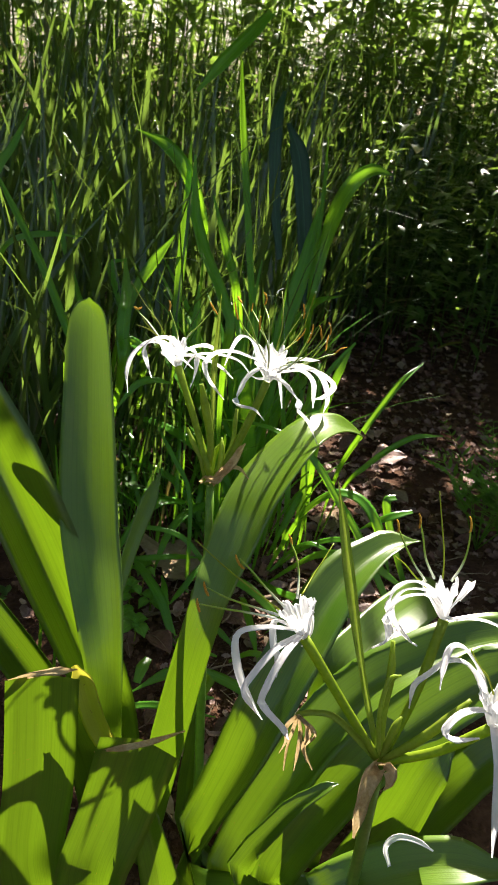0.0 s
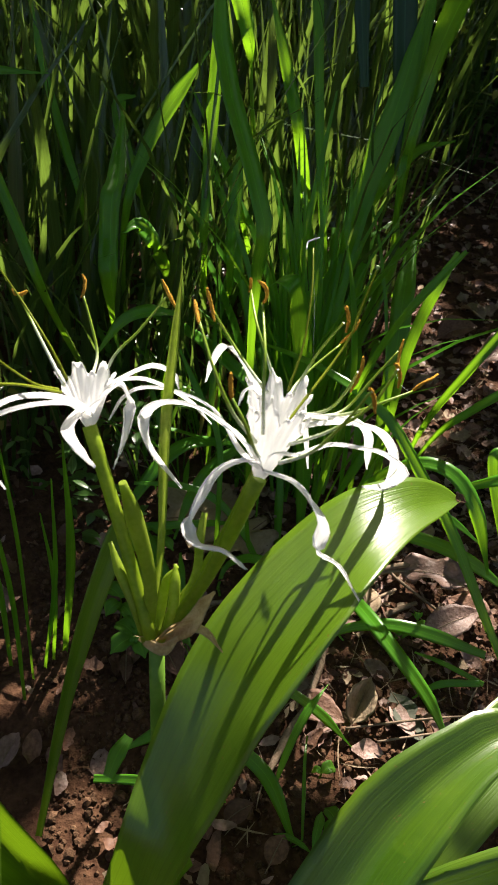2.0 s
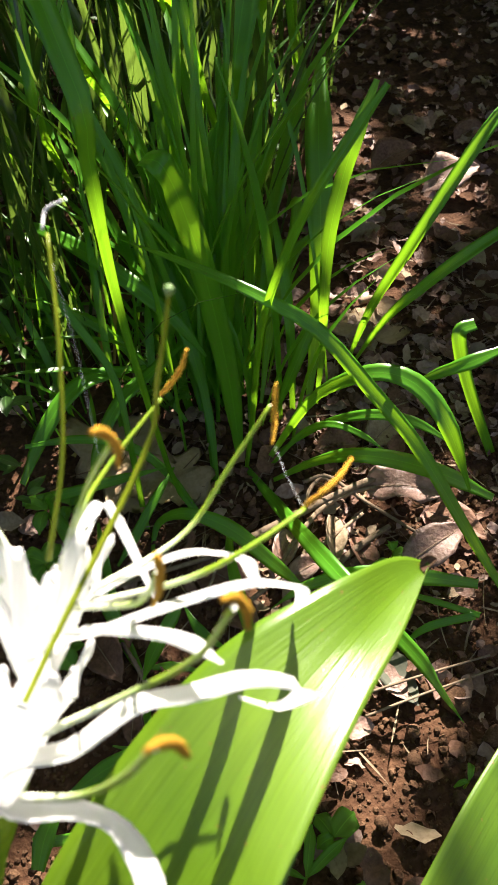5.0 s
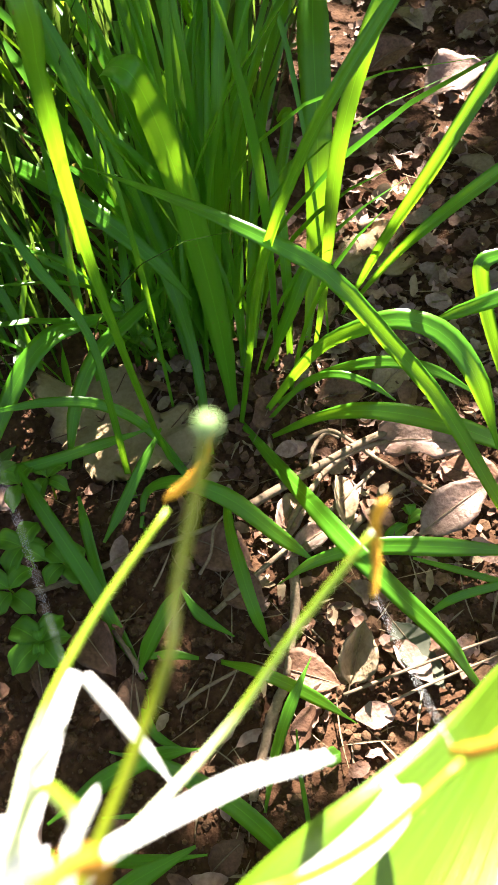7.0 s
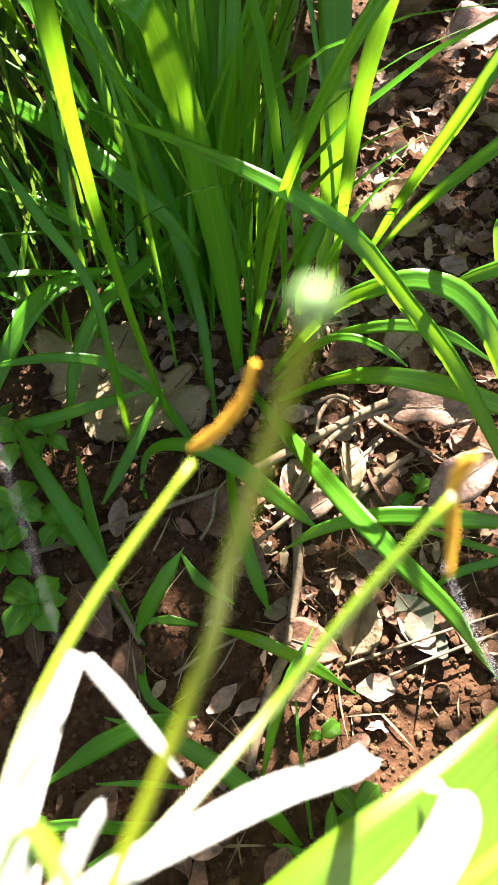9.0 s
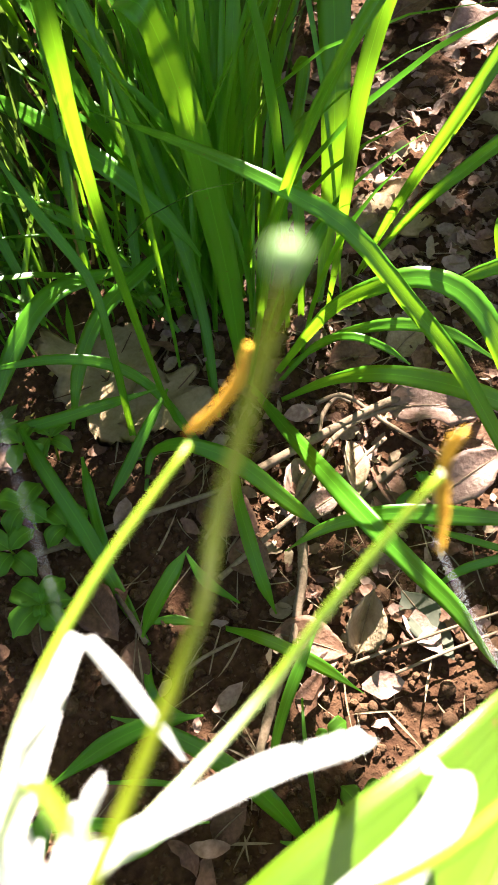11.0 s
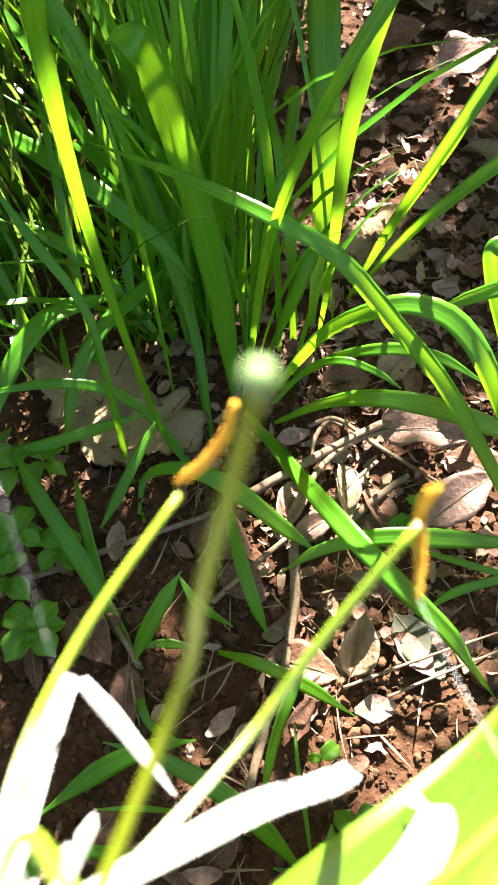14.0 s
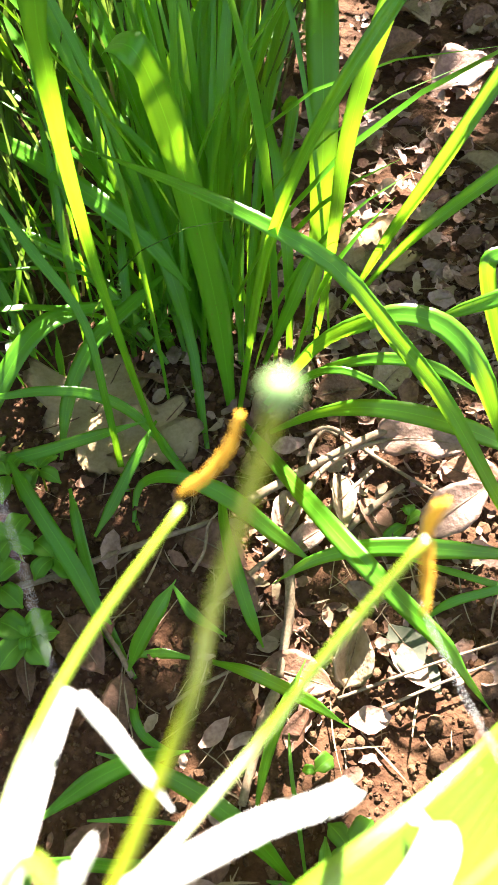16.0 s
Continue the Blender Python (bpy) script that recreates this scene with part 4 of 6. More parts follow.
leaf(lily_b, [(0.172, -0.1959, -0.01), (0.1674, -0.2057, 0.063), (0.2288, -0.2187, 0.1734), (0.2785, -0.2299, 0.2502), (0.3477, -0.2375, 0.2979)], [0.05, 0.06, 0.065, 0.06, 0.02], (-0.3, -0.4, 0.85), 0.2)
leaf(lily_b, [(0.1502, -0.2375, -0.01), (0.0326, -0.2757, 0.1416), (0.0946, -0.3011, 0.203), (0.1524, -0.3362, 0.2401), (0.2021, -0.368, 0.249)], [0.05, 0.055, 0.06, 0.055, 0.02], (-0.2, -0.3, 0.95), 0.15)
leaf(lily_b, [(0.1019, -0.1979, -0.01), (-0.028, -0.1923, 0.0946), (0.0133, -0.2006, 0.1979), (0.0533, -0.2104, 0.2431), (0.0722, -0.2144, 0.2529)], [0.03, 0.03, 0.026, 0.016, 0.002], (-0.2, -0.3, 0.95), 0.15, n=14)
leaf(lily_b, [(0.0534, -0.1582, -0.01), (-0.0418, -0.0619, 0.0251), (-0.0355, -0.0182, 0.1693), (-0.0324, 0.015, 0.2882), (-0.0282, 0.025, 0.3365)], [0.03, 0.028, 0.026, 0.022, 0.012], (-0.3, -0.9, 0.2), 0.2, n=14)
flower(lily_b, UB, (-0.0766, -0.3139, 0.564), (-0.0888, -0.3025, 0.6035), [
    ([(-0.0937, -0.3173, 0.5778), (-0.121, -0.319, 0.5848), (-0.1411, -0.3176, 0.5797), (-0.1416, -0.3273, 0.5565), (-0.1327, -0.3366, 0.5312), (-0.1207, -0.3448, 0.5123)], 0.00748),
    ([(-0.0896, -0.3216, 0.572), (-0.1129, -0.3333, 0.5733), (-0.1337, -0.3414, 0.5582), (-0.1401, -0.3442, 0.5449), (-0.1303, -0.3512, 0.5261)], 0.00748),
    ([(-0.0896, -0.326, 0.5753), (-0.1087, -0.341, 0.573), (-0.1255, -0.3524, 0.5547), (-0.1295, -0.357, 0.5397), (-0.1138, -0.3662, 0.5218), (-0.1071, -0.3686, 0.5107)], 0.00748),
    ([(-0.1024, -0.3066, 0.5798), (-0.1088, -0.3202, 0.5681), (-0.1057, -0.3271, 0.5557), (-0.1074, -0.332, 0.5427)], 0.00616),
    ([(-0.0736, -0.3014, 0.5951), (-0.0662, -0.3003, 0.5789), (-0.0675, -0.3068, 0.5631), (-0.0745, -0.309, 0.551)], 0.00616),
], [
    ([(-0.0999, -0.3038, 0.5889), (-0.123, -0.2971, 0.6068), (-0.1475, -0.2892, 0.6263), (-0.171, -0.2761, 0.6464)], None),
    ([(-0.0955, -0.3045, 0.5917), (-0.1083, -0.2939, 0.6029), (-0.1188, -0.2841, 0.6143), (-0.1294, -0.2752, 0.6237)], [(-0.1324, -0.2725, 0.6267), (-0.1315, -0.2743, 0.6233), (-0.13, -0.2765, 0.6201), (-0.1278, -0.2784, 0.6178), (-0.1257, -0.28, 0.6164)]),
    ([(-0.1001, -0.3056, 0.5846), (-0.1233, -0.3025, 0.5939), (-0.1459, -0.2997, 0.6032), (-0.1641, -0.2933, 0.6121)], [(-0.1653, -0.2912, 0.6161), (-0.165, -0.2927, 0.6128), (-0.1641, -0.2944, 0.6096), (-0.163, -0.296, 0.6072), (-0.1621, -0.297, 0.6056)]),
    ([(-0.1044, -0.3093, 0.5849), (-0.1295, -0.3063, 0.5919), (-0.1519, -0.305, 0.5979), (-0.1706, -0.3007, 0.6017)], [(-0.1721, -0.2982, 0.6056), (-0.1722, -0.2995, 0.6023), (-0.1718, -0.3007, 0.5998), (-0.1711, -0.3021, 0.5974), (-0.1703, -0.3032, 0.5958)]),
    ([(-0.0815, -0.2983, 0.594), (-0.0753, -0.2839, 0.6065), (-0.0749, -0.2724, 0.6192), (-0.077, -0.262, 0.6273)], [(-0.0781, -0.2586, 0.6334), (-0.0773, -0.2599, 0.6313), (-0.0764, -0.2613, 0.6292), (-0.0761, -0.2626, 0.6265), (-0.0757, -0.264, 0.6239)]),
    ([(-0.0779, -0.2988, 0.5968), (-0.0595, -0.281, 0.6028), (-0.0453, -0.2711, 0.6125), (-0.032, -0.261, 0.6215)], None),
], 0.028, 0.0127, 4)
flower(lily_b, UB, (0.045, -0.338, 0.5827), (0.0489, -0.3164, 0.6077), [
    ([(0.0379, -0.3253, 0.6032), (0.0163, -0.3221, 0.6153), (-0.005, -0.3256, 0.6116), (-0.0098, -0.3314, 0.5933), (0.0086, -0.3388, 0.5696), (0.0173, -0.3452, 0.5643)], 0.00748),
    ([(0.0295, -0.3322, 0.606), (-0.0042, -0.3378, 0.6114), (-0.0202, -0.3416, 0.5993), (-0.0157, -0.3467, 0.5793), (-0.0264, -0.3415, 0.5667)], 0.00748),
    ([(0.0448, -0.3468, 0.589), (0.0563, -0.3599, 0.5976), (0.0704, -0.372, 0.5981), (0.0911, -0.382, 0.5837), (0.0952, -0.3915, 0.5668)], 0.00774),
    ([(0.0584, -0.3354, 0.6017), (0.0744, -0.3264, 0.6113), (0.0792, -0.3224, 0.5991), (0.0709, -0.3234, 0.5887)], 0.00704),
    ([(0.0463, -0.3105, 0.592), (0.0324, -0.2948, 0.5863), (0.0254, -0.2898, 0.565), (0.0294, -0.3014, 0.5444)], 0.00616),
], [
    ([(0.0373, -0.3118, 0.6061), (0.0285, -0.3021, 0.6184), (0.022, -0.2934, 0.6312), (0.0168, -0.2852, 0.6442)], [(0.0153, -0.2804, 0.653), (0.0161, -0.2818, 0.6504), (0.0165, -0.2832, 0.6477), (0.0164, -0.2845, 0.645), (0.0159, -0.2853, 0.6426)]),
    ([(0.0504, -0.3068, 0.6042), (0.0439, -0.2968, 0.6194), (0.0422, -0.2875, 0.6375), (0.0403, -0.2813, 0.6488)], [(0.0396, -0.2778, 0.6556), (0.0405, -0.2795, 0.6529), (0.0407, -0.2809, 0.6503), (0.0402, -0.2823, 0.6465), (0.0392, -0.2833, 0.6436)]),
    ([(0.0637, -0.3027, 0.6), (0.0717, -0.2866, 0.6163), (0.0774, -0.2654, 0.6399), (0.0767, -0.2533, 0.6636)], None),
    ([(0.0581, -0.3201, 0.6091), (0.0677, -0.3176, 0.624), (0.0729, -0.3133, 0.6385), (0.0756, -0.3071, 0.6548)], [(0.075, -0.3026, 0.6638), (0.0759, -0.3044, 0.6608), (0.0762, -0.3062, 0.6571), (0.0756, -0.3077, 0.6534), (0.0741, -0.3084, 0.6504)]),
    ([(0.0313, -0.3207, 0.6067), (0.0165, -0.32, 0.6196), (0.0091, -0.3132, 0.6275), (0.0013, -0.3072, 0.6331)], None),
], 0.028, 0.0127, 5)
flower(lily_b, UB, (0.0555, -0.4134, 0.5277), (0.0584, -0.4064, 0.5595), [
    ([(0.0443, -0.4114, 0.5462), (0.0212, -0.4113, 0.5481), (0.0056, -0.4145, 0.5371), (0.0117, -0.42, 0.5309), (0.0334, -0.4239, 0.5319)], 0.00748),
    ([(0.0476, -0.405, 0.5515), (0.0341, -0.4031, 0.5813), (0.0208, -0.3949, 0.5994), (0.0105, -0.3905, 0.5988), (0.0043, -0.3954, 0.5804), (0.0049, -0.3971, 0.5637)], 0.00704),
    ([(0.045, -0.4289, 0.5328), (0.0399, -0.4454, 0.5149), (0.0346, -0.4596, 0.4894), (0.0348, -0.4702, 0.4523)], 0.00774),
    ([(0.049, -0.3836, 0.5626), (0.0317, -0.373, 0.5688), (0.0142, -0.3707, 0.5554), (0.0031, -0.3702, 0.5452), (-0.0018, -0.376, 0.5271)], 0.00704),
    ([(0.0543, -0.429, 0.5425), (0.0682, -0.4424, 0.552), (0.0843, -0.4559, 0.5379), (0.084, -0.4665, 0.513)], 0.00774),
], [([(0.0508, -0.4085, 0.5599), (0.0435, -0.4044, 0.575), (0.0342, -0.4012, 0.5855), (0.0281, -0.3935, 0.5972)], None)], 0.028, 0.0127, 6)
# a spent flower that hangs down, and tall buds
leaf(lily_b, [UB, (-0.0516, -0.3521, 0.5039), (-0.0736, -0.3489, 0.5138), (-0.0909, -0.3468, 0.5136)], [0.006, 0.006, 0.005, 0.005], (-0.2, -0.8, 0.5), 0.3, "bent stalk of a spent flower", "flower_tube", BUD, 0.003, 14, 4)
for k, (dx, dy, dz) in enumerate(((-18, 85, 0.0), (-5, 120, 0.004), (12, 118, -0.004), (30, 95, 0.0), (42, 110, 0.005), (22, 60, -0.006))):
    a = Vector((-0.0897, -0.3474, 0.5133))
    right, down = Vector((0.00047, -0.00022, 0.0)), Vector((0.0, 0.0, -0.00052))
    pts = [a, a + right * dx * 0.8 + down * dy * 0.3, a + right * dx * 0.6 + down * dy * 0.65 + Vector((0, dz, 0)), a + right * dx + down * dy]
    leaf(lily_b, pts, [0.003, 0.0035, 0.003, 0.001], (-0.2, -0.8, 0.4), 0.4, "shrivelled brown petal", "tepal", DRY, 0.0005, 14, 2, wave=0.3, seed=k)
leaf(lily_b, [UB, (-0.0161, -0.3284, 0.5165), (-0.015, -0.273, 0.5865), (-0.0131, -0.2445, 0.6232), (-0.011, -0.2153, 0.6594)], [0.005, 0.006, 0.011, 0.009, 0.0008], (-0.3, -0.8, 0.3), 0.3, "tall pale green unopened bud", "flower_bud", BUD, 0.003, 18, 4)
stem(lily_b, "flower_bud", [UB, (-0.0058, -0.351, 0.5025), (0.0006, -0.3412, 0.5304), (0.0035, -0.3292, 0.56)], [0.003, 0.0035, 0.004, 0.002], BUD, "slim green bud", 12, 8)
stem(lily_b, "flower_bud", [UB, (-0.0147, -0.3577, 0.5041), (-0.0059, -0.348, 0.5342), (0.0041, -0.3504, 0.5392)], [0.002, 0.0022, 0.002, 0.001], BUD, "thin green bud stalk", 12, 8)
stem(lily_b, "flower_bud", [UB, (0.012, -0.3841, 0.4977), (0.0308, -0.3917, 0.5253), (0.0463, -0.3921, 0.5405)], [0.003, 0.0045, 0.0045, 0.002], BUD, "slim green bud", 12, 8)
stem(lily_b, "flower_bud", [UB, (0.0003, -0.3635, 0.4936), (0.006, -0.3617, 0.5034)], [0.003, 0.004, 0.001], BUD, "short green bud", 10, 8)
for pts, w in (
        ([UB, (-0.0286, -0.3809, 0.4633), (-0.0368, -0.3885, 0.438), (-0.0404, -0.3943, 0.4091)], [0.012, 0.016, 0.013, 0.002]),
        ([UB, (-0.0129, -0.385, 0.4699), (-0.0132, -0.389, 0.4611), (-0.0178, -0.39, 0.4539)], [0.01, 0.012, 0.008, 0.002])):
    leaf(lily_b, pts, w, (-0.3, -0.8, 0.3), 0.4, "papery withered bract", "bract", DRY, 0.0005, 14, 4, wave=0.2)
# pale stray tepal lying on a leaf near the foot
leaf(lily_b, [(0.0774, -0.3245, 0.2471), (0.0741, -0.3143, 0.2658), (0.0868, -0.3149, 0.2769), (0.1062, -0.3243, 0.2758), (0.1215, -0.3349, 0.2681)], [0.004, 0.006, 0.007, 0.006, 0.002], (-0.2, -0.5, 0.8), 0.2, "fallen white petal", "tepal", PETAL, 0.001, 16, 4)

# ---- grass clump in the middle of the soil ----
clump = thing("grass_clump", (0.36, 0.56, 0.0), "clump of broad bright green grass blades rising from leaf litter", "grass clump")


def blade(pts, widths, face=(-0.25, -0.45, 0.85), fold=0.07, material=GRASS, label="", n=20, **more):
    return part("blade", strap(bmesh.new(), pts, widths, face, n, 4, fold, 0.0004, **more), material, clump, label)


FOOT = (0.3157, 0.5847, 0)
blade([(0.315, 0.607, 0), (0.3171, 0.6406, 0.1179), (0.3087, 0.6608, 0.2285), (0.2945, 0.6725, 0.3327), (0.2756, 0.6709, 0.4152), (0.2563, 0.6548, 0.465), (0.2492, 0.6918, 0.4535), (0.2475, 0.7291, 0.4249)], [0.012, 0.028, 0.032, 0.031, 0.03, 0.03, 0.022, 0.004], label="broadest blade, bent over at its end")
blade([(0.5437, 0.2427, -0.0093), (0.5004, 0.3174, 0.0888), (0.4545, 0.3903, 0.1955), (0.4054, 0.4325, 0.2729), (0.3565, 0.4687, 0.3461), (0.3063, 0.5028, 0.3834), (0.2626, 0.5815, 0.3815), (0.2149, 0.7428, 0.3285)], [0.008, 0.015, 0.018, 0.018, 0.017, 0.014, 0.01, 0.001], label="long blade lying across the others")
blade([FOOT, (0.3252, 0.581, 0.1085), (0.3076, 0.5183, 0.3017), (0.3103, 0.4989, 0.3825), (0.3307, 0.4935, 0.45), (0.3512, 0.4859, 0.5037), (0.3803, 0.484, 0.5488), (0.4173, 0.4922, 0.5863)], [0.006, 0.008, 0.009, 0.009, 0.01, 0.011, 0.012, 0.006], fold=0.4)
blade([(0.4666, 0.6582, 0), (0.4492, 0.622, 0.1487), (0.4139, 0.5673, 0.3054), (0.4098, 0.5592, 0.3886), (0.4211, 0.5644, 0.4466), (0.4367, 0.5669, 0.5019), (0.4641, 0.5842, 0.5424)], [0.006, 0.01, 0.013, 0.015, 0.016, 0.017, 0.006])
blade([(0.5309, 0.693, 0), (0.473, 0.5542, 0.2688), (0.498, 0.5285, 0.3733), (0.5382, 0.5324, 0.4374), (0.5784, 0.5392, 0.4894), (0.6433, 0.5668, 0.5219)], [0.006, 0.011, 0.014, 0.015, 0.014, 0.004], fold=0.3)
blade([(0.5437, 0.6992, 0), (0.5128, 0.5753, 0.221), (0.5429, 0.5504, 0.2838), (0.5795, 0.5338, 0.3289), (0.6366, 0.527, 0.3608), (0.7178, 0.5319, 0.3598)], [0.006, 0.011, 0.014, 0.016, 0.014, 0.004], fold=0.3)
blade([(0.3534, 0.5871, 0), (0.3755, 0.5175, 0.1815), (0.4, 0.4712, 0.2563), (0.4326, 0.4473, 0.2753), (0.4617, 0.4158, 0.2673), (0.4813, 0.3759, 0.2296), (0.5085, 0.3424, 0.1387)], [0.008, 0.014, 0.018, 0.021, 0.024, 0.022, 0.004])
blade([(0.3425, 0.5476, 0), (0.3823, 0.51, 0.064), (0.4108, 0.4646, 0.1178), (0.4513, 0.4183, 0.1395), (0.4993, 0.3777, 0.1312), (0.5559, 0.3443, 0.0938)], [0.006, 0.012, 0.019, 0.023, 0.022, 0.01])
blade([(0.3455, 0.5708, 0), (0.3928, 0.5605, 0.0692), (0.419, 0.5297, 0.1066), (0.4501, 0.502, 0.1005), (0.4782, 0.4827, 0.0748)], [0.005, 0.008, 0.01, 0.009, 0.002])
blade([(0.3731, 0.5934, 0), (0.4224, 0.558, 0.0755), (0.4677, 0.5124, 0.1217), (0.5074, 0.4695, 0.1334), (0.548, 0.4289, 0.1116)], [0.005, 0.011, 0.015, 0.014, 0.004])
blade([(0.5496, 0.534, 0.1303), (0.5744, 0.5119, 0.1599), (0.6027, 0.4953, 0.1816), (0.6508, 0.4913, 0.1916)], [0.004, 0.016, 0.02, 0.01])
blade([(0.6587, 0.4609, 0), (0.6172, 0.4961, 0.117), (0.6061, 0.5226, 0.1731), (0.6068, 0.5347, 0.2019), (0.6291, 0.5337, 0.2068)], [0.014, 0.018, 0.02, 0.02, 0.016])
blade([FOOT, (0.3212, 0.4758, 0.0307), (0.3215, 0.3431, 0.0908), (0.3399, 0.2654, 0.0904), (0.3656, 0.2079, 0.0669), (0.3789, 0.1705, 0.0388), (0.3966, 0.1375, 0.0022)], [0.008, 0.018, 0.023, 0.021, 0.018, 0.008, 0.001], label="blade with a sunlit fleck, bent to the ground")
blade([(0.1391, 0.4988, 0), (0.1623, 0.5319, 0.0183), (0.1964, 0.5035, 0.0593), (0.2377, 0.4531, 0.0673), (0.2729, 0.3944, 0.0461), (0.306, 0.357, 0.0117)], [0.004, 0.01, 0.016, 0.022, 0.018, 0.002])
blade([(0.2556, 0.5047, 0), (0.2262, 0.4284, 0.0516), (0.2143, 0.3723, 0.0545), (0.2089, 0.325, 0.0401), (0.2129, 0.2969, 0.0026)], [0.006, 0.012, 0.016, 0.014, 0.002])
blade([(0.25, 0.3527, 0.0183), (0.2942, 0.3431, 0.0602), (0.3469, 0.3209, 0.0859), (0.4051, 0.2923, 0.0861), (0.487, 0.2623, 0.0567)], [0.001, 0.013, 0.019, 0.021, 0.012])
blade([(0.4062, 0.3138, 0.0154), (0.4334, 0.2795, 0.0281), (0.4829, 0.2384, 0.0195)], [0.003, 0.008, 0.008])
blade([(0.3776, 0.2498, -0.0023), (0.4165, 0.2507, 0.0203), (0.4772, 0.2411, 0.0194)], [0.002, 0.011, 0.01])
blade([(0.1464, 0.3615, 0.1134), (0.1217, 0.3511, 0.0898), (0.0936, 0.3402, 0.0531), (0.0727, 0.3289, 0.0179)], [0.001, 0.016, 0.017, 0.003], label="short bright young leaf")
blade([(0.1485, 0.3907, 0.0351), (0.156, 0.3542, 0.0297), (0.1815, 0.3231, 0.0082)], [0.002, 0.014, 0.002])
lean = [Vector(p) for p in ((0.1336, 0.5616, 0.4723), (0.1427, 0.6589, 0.6231))]
blade([(0.2236, 0.5159, 0), (0.2002, 0.5603, 0.0521), (0.1683, 0.511, 0.307), (0.1616, 0.5151, 0.3846), (0.1585, 0.5223, 0.4723), (0.159, 0.5279, 0.56), (0.16, 0.5348, 0.6231), lean[1].lerp(lean[0], -0.8), lean[1].lerp(lean[0], -1.7)], [0.006, 0.007, 0.008, 0.009, 0.011, 0.015, 0.02, 0.024, 0.004], fold=0.2, label="tall blade that leans out of the clump")
blade([(0.2598, 0.5574, 0), (0.2905, 0.6689, 0.0518), (0.2879, 0.7209, 0.1457), (0.2898, 0.8123, 0.2127), (0.2842, 0.9359, 0.2682), (0.2748, 1.0768, 0.3062), (0.2628, 1.24, 0.3298)], [0.006, 0.014, 0.02, 0.026, 0.028, 0.024, 0.008])
blade([(0.302, 0.6937, 0.1359), (0.2735, 0.7209, 0.1875), (0.2389, 0.7658, 0.2231), (0.1968, 0.8324, 0.2443), (0.1524, 0.9109, 0.2481), (0.0997, 0.988, 0.2381)], [0.004, 0.018, 0.024, 0.024, 0.02, 0.006])
blade([(0.2274, 0.5178, 0), (0.1965, 0.6, 0.039), (0.1544, 0.6246, 0.0871), (0.0959, 0.6452, 0.1058), (0.0271, 0.6672, 0.0994)], [0.003, 0.012, 0.014, 0.012, 0.006])
blade([(0.2993, 0.7544, 0.1195), (0.2338, 0.7251, 0.1115), (0.1696, 0.6927, 0.1022), (0.1217, 0.6523, 0.0697), (0.0876, 0.6085, 0.0151)], [0.003, 0.018, 0.02, 0.018, 0.004])
blade([(0.2256, 0.7485, 0.0981), (0.1539, 0.7281, 0.1273), (0.1072, 0.7101, 0.1295), (0.0585, 0.6815, 0.1029), (0.0071, 0.6542, 0.0412)], [0.006, 0.022, 0.025, 0.024, 0.01])
blade([(0.2636, 0.5843, 0), (0.2903, 0.6764, 0.0208), (0.3021, 0.7141, 0.1459), (0.3203, 0.7599, 0.2398)], [0.005, 0.007, 0.007, 0.002])
blade([(0.1411, 0.4854, 0), (0.1485, 0.5529, 0.0023), (0.1562, 0.5956, 0.1191), (0.1598, 0.6425, 0.2009), (0.1343, 0.7014, 0.257), (0.1138, 0.7583, 0.301)], [0.004, 0.008, 0.009, 0.01, 0.012, 0.004])
blade([(0.077, 0.3243, 0), (0.067, 0.3888, 0.0127), (0.0575, 0.4523, 0.0552), (0.0416, 0.5345, 0.0703), (0.0328, 0.5986, 0.0659)], [0.004, 0.016, 0.02, 0.018, 0.006])
blade([(0.0721, 0.4278, 0), (0.0718, 0.4537, 0.0244), (0.0781, 0.4986, 0.0495), (0.0848, 0.5429, 0.0507)], [0.005, 0.013, 0.013, 0.004])
blade([(0.1572, 0.3068, 0), (0.1835, 0.2648, 0.0488), (0.2187, 0.2223, 0.0475), (0.2529, 0.1808, 0.0226)], [0.006, 0.013, 0.014, 0.001])
blade([(0.08, 0.3496, 0), (0.111, 0.3355, 0.008), (0.1366, 0.319, 0.006)], [0.004, 0.012, 0.004])
blade([(0.0738, 0.316, 0), (0.0628, 0.285, 0.0157), (0.0663, 0.2594, 0.0149), (0.0848, 0.2391, 0.009)], [0.003, 0.01, 0.01, 0.002])
blade([(0.1333, 0.1511, 0), (0.1615, 0.1866, 0.037), (0.1919, 0.2148, 0.0719), (0.2327, 0.2476, 0.0765)], [0.003, 0.01, 0.012, 0.001])
blade([(0.1923, 0.1999, 0.0404), (0.1781, 0.1665, 0.0426), (0.1697, 0.1359, 0.024), (0.1555, 0.088, 0)], [0.002, 0.004, 0.005, 0.003])
blade([(-0.0568, 0.2272, 0.0362), (0.0089, 0.2348, 0.0578), (0.0581, 0.2333, 0.0581), (0.0991, 0.2251, 0.0409)], [0.003, 0.02, 0.017, 0.002])
blade([(0.0179, 0.2619, 0.039), (0.0599, 0.2219, 0.0644), (0.0964, 0.1754, 0.0731), (0.1205, 0.1324, 0.0684), (0.1443, 0.0833, 0)], [0.002, 0.016, 0.019, 0.019, 0.006])
blade([(-0.0864, 0.2043, 0.0279), (-0.0325, 0.1826, 0.0426), (0.0164, 0.1572, 0.0421), (0.0678, 0.1387, 0.034)], [0.01, 0.013, 0.013, 0.002])
blade([(-0.0083, 0.2092, 0.0395), (0.0301, 0.1904, 0.0516), (0.0656, 0.1704, 0.0504)], [0.002, 0.007, 0.003])
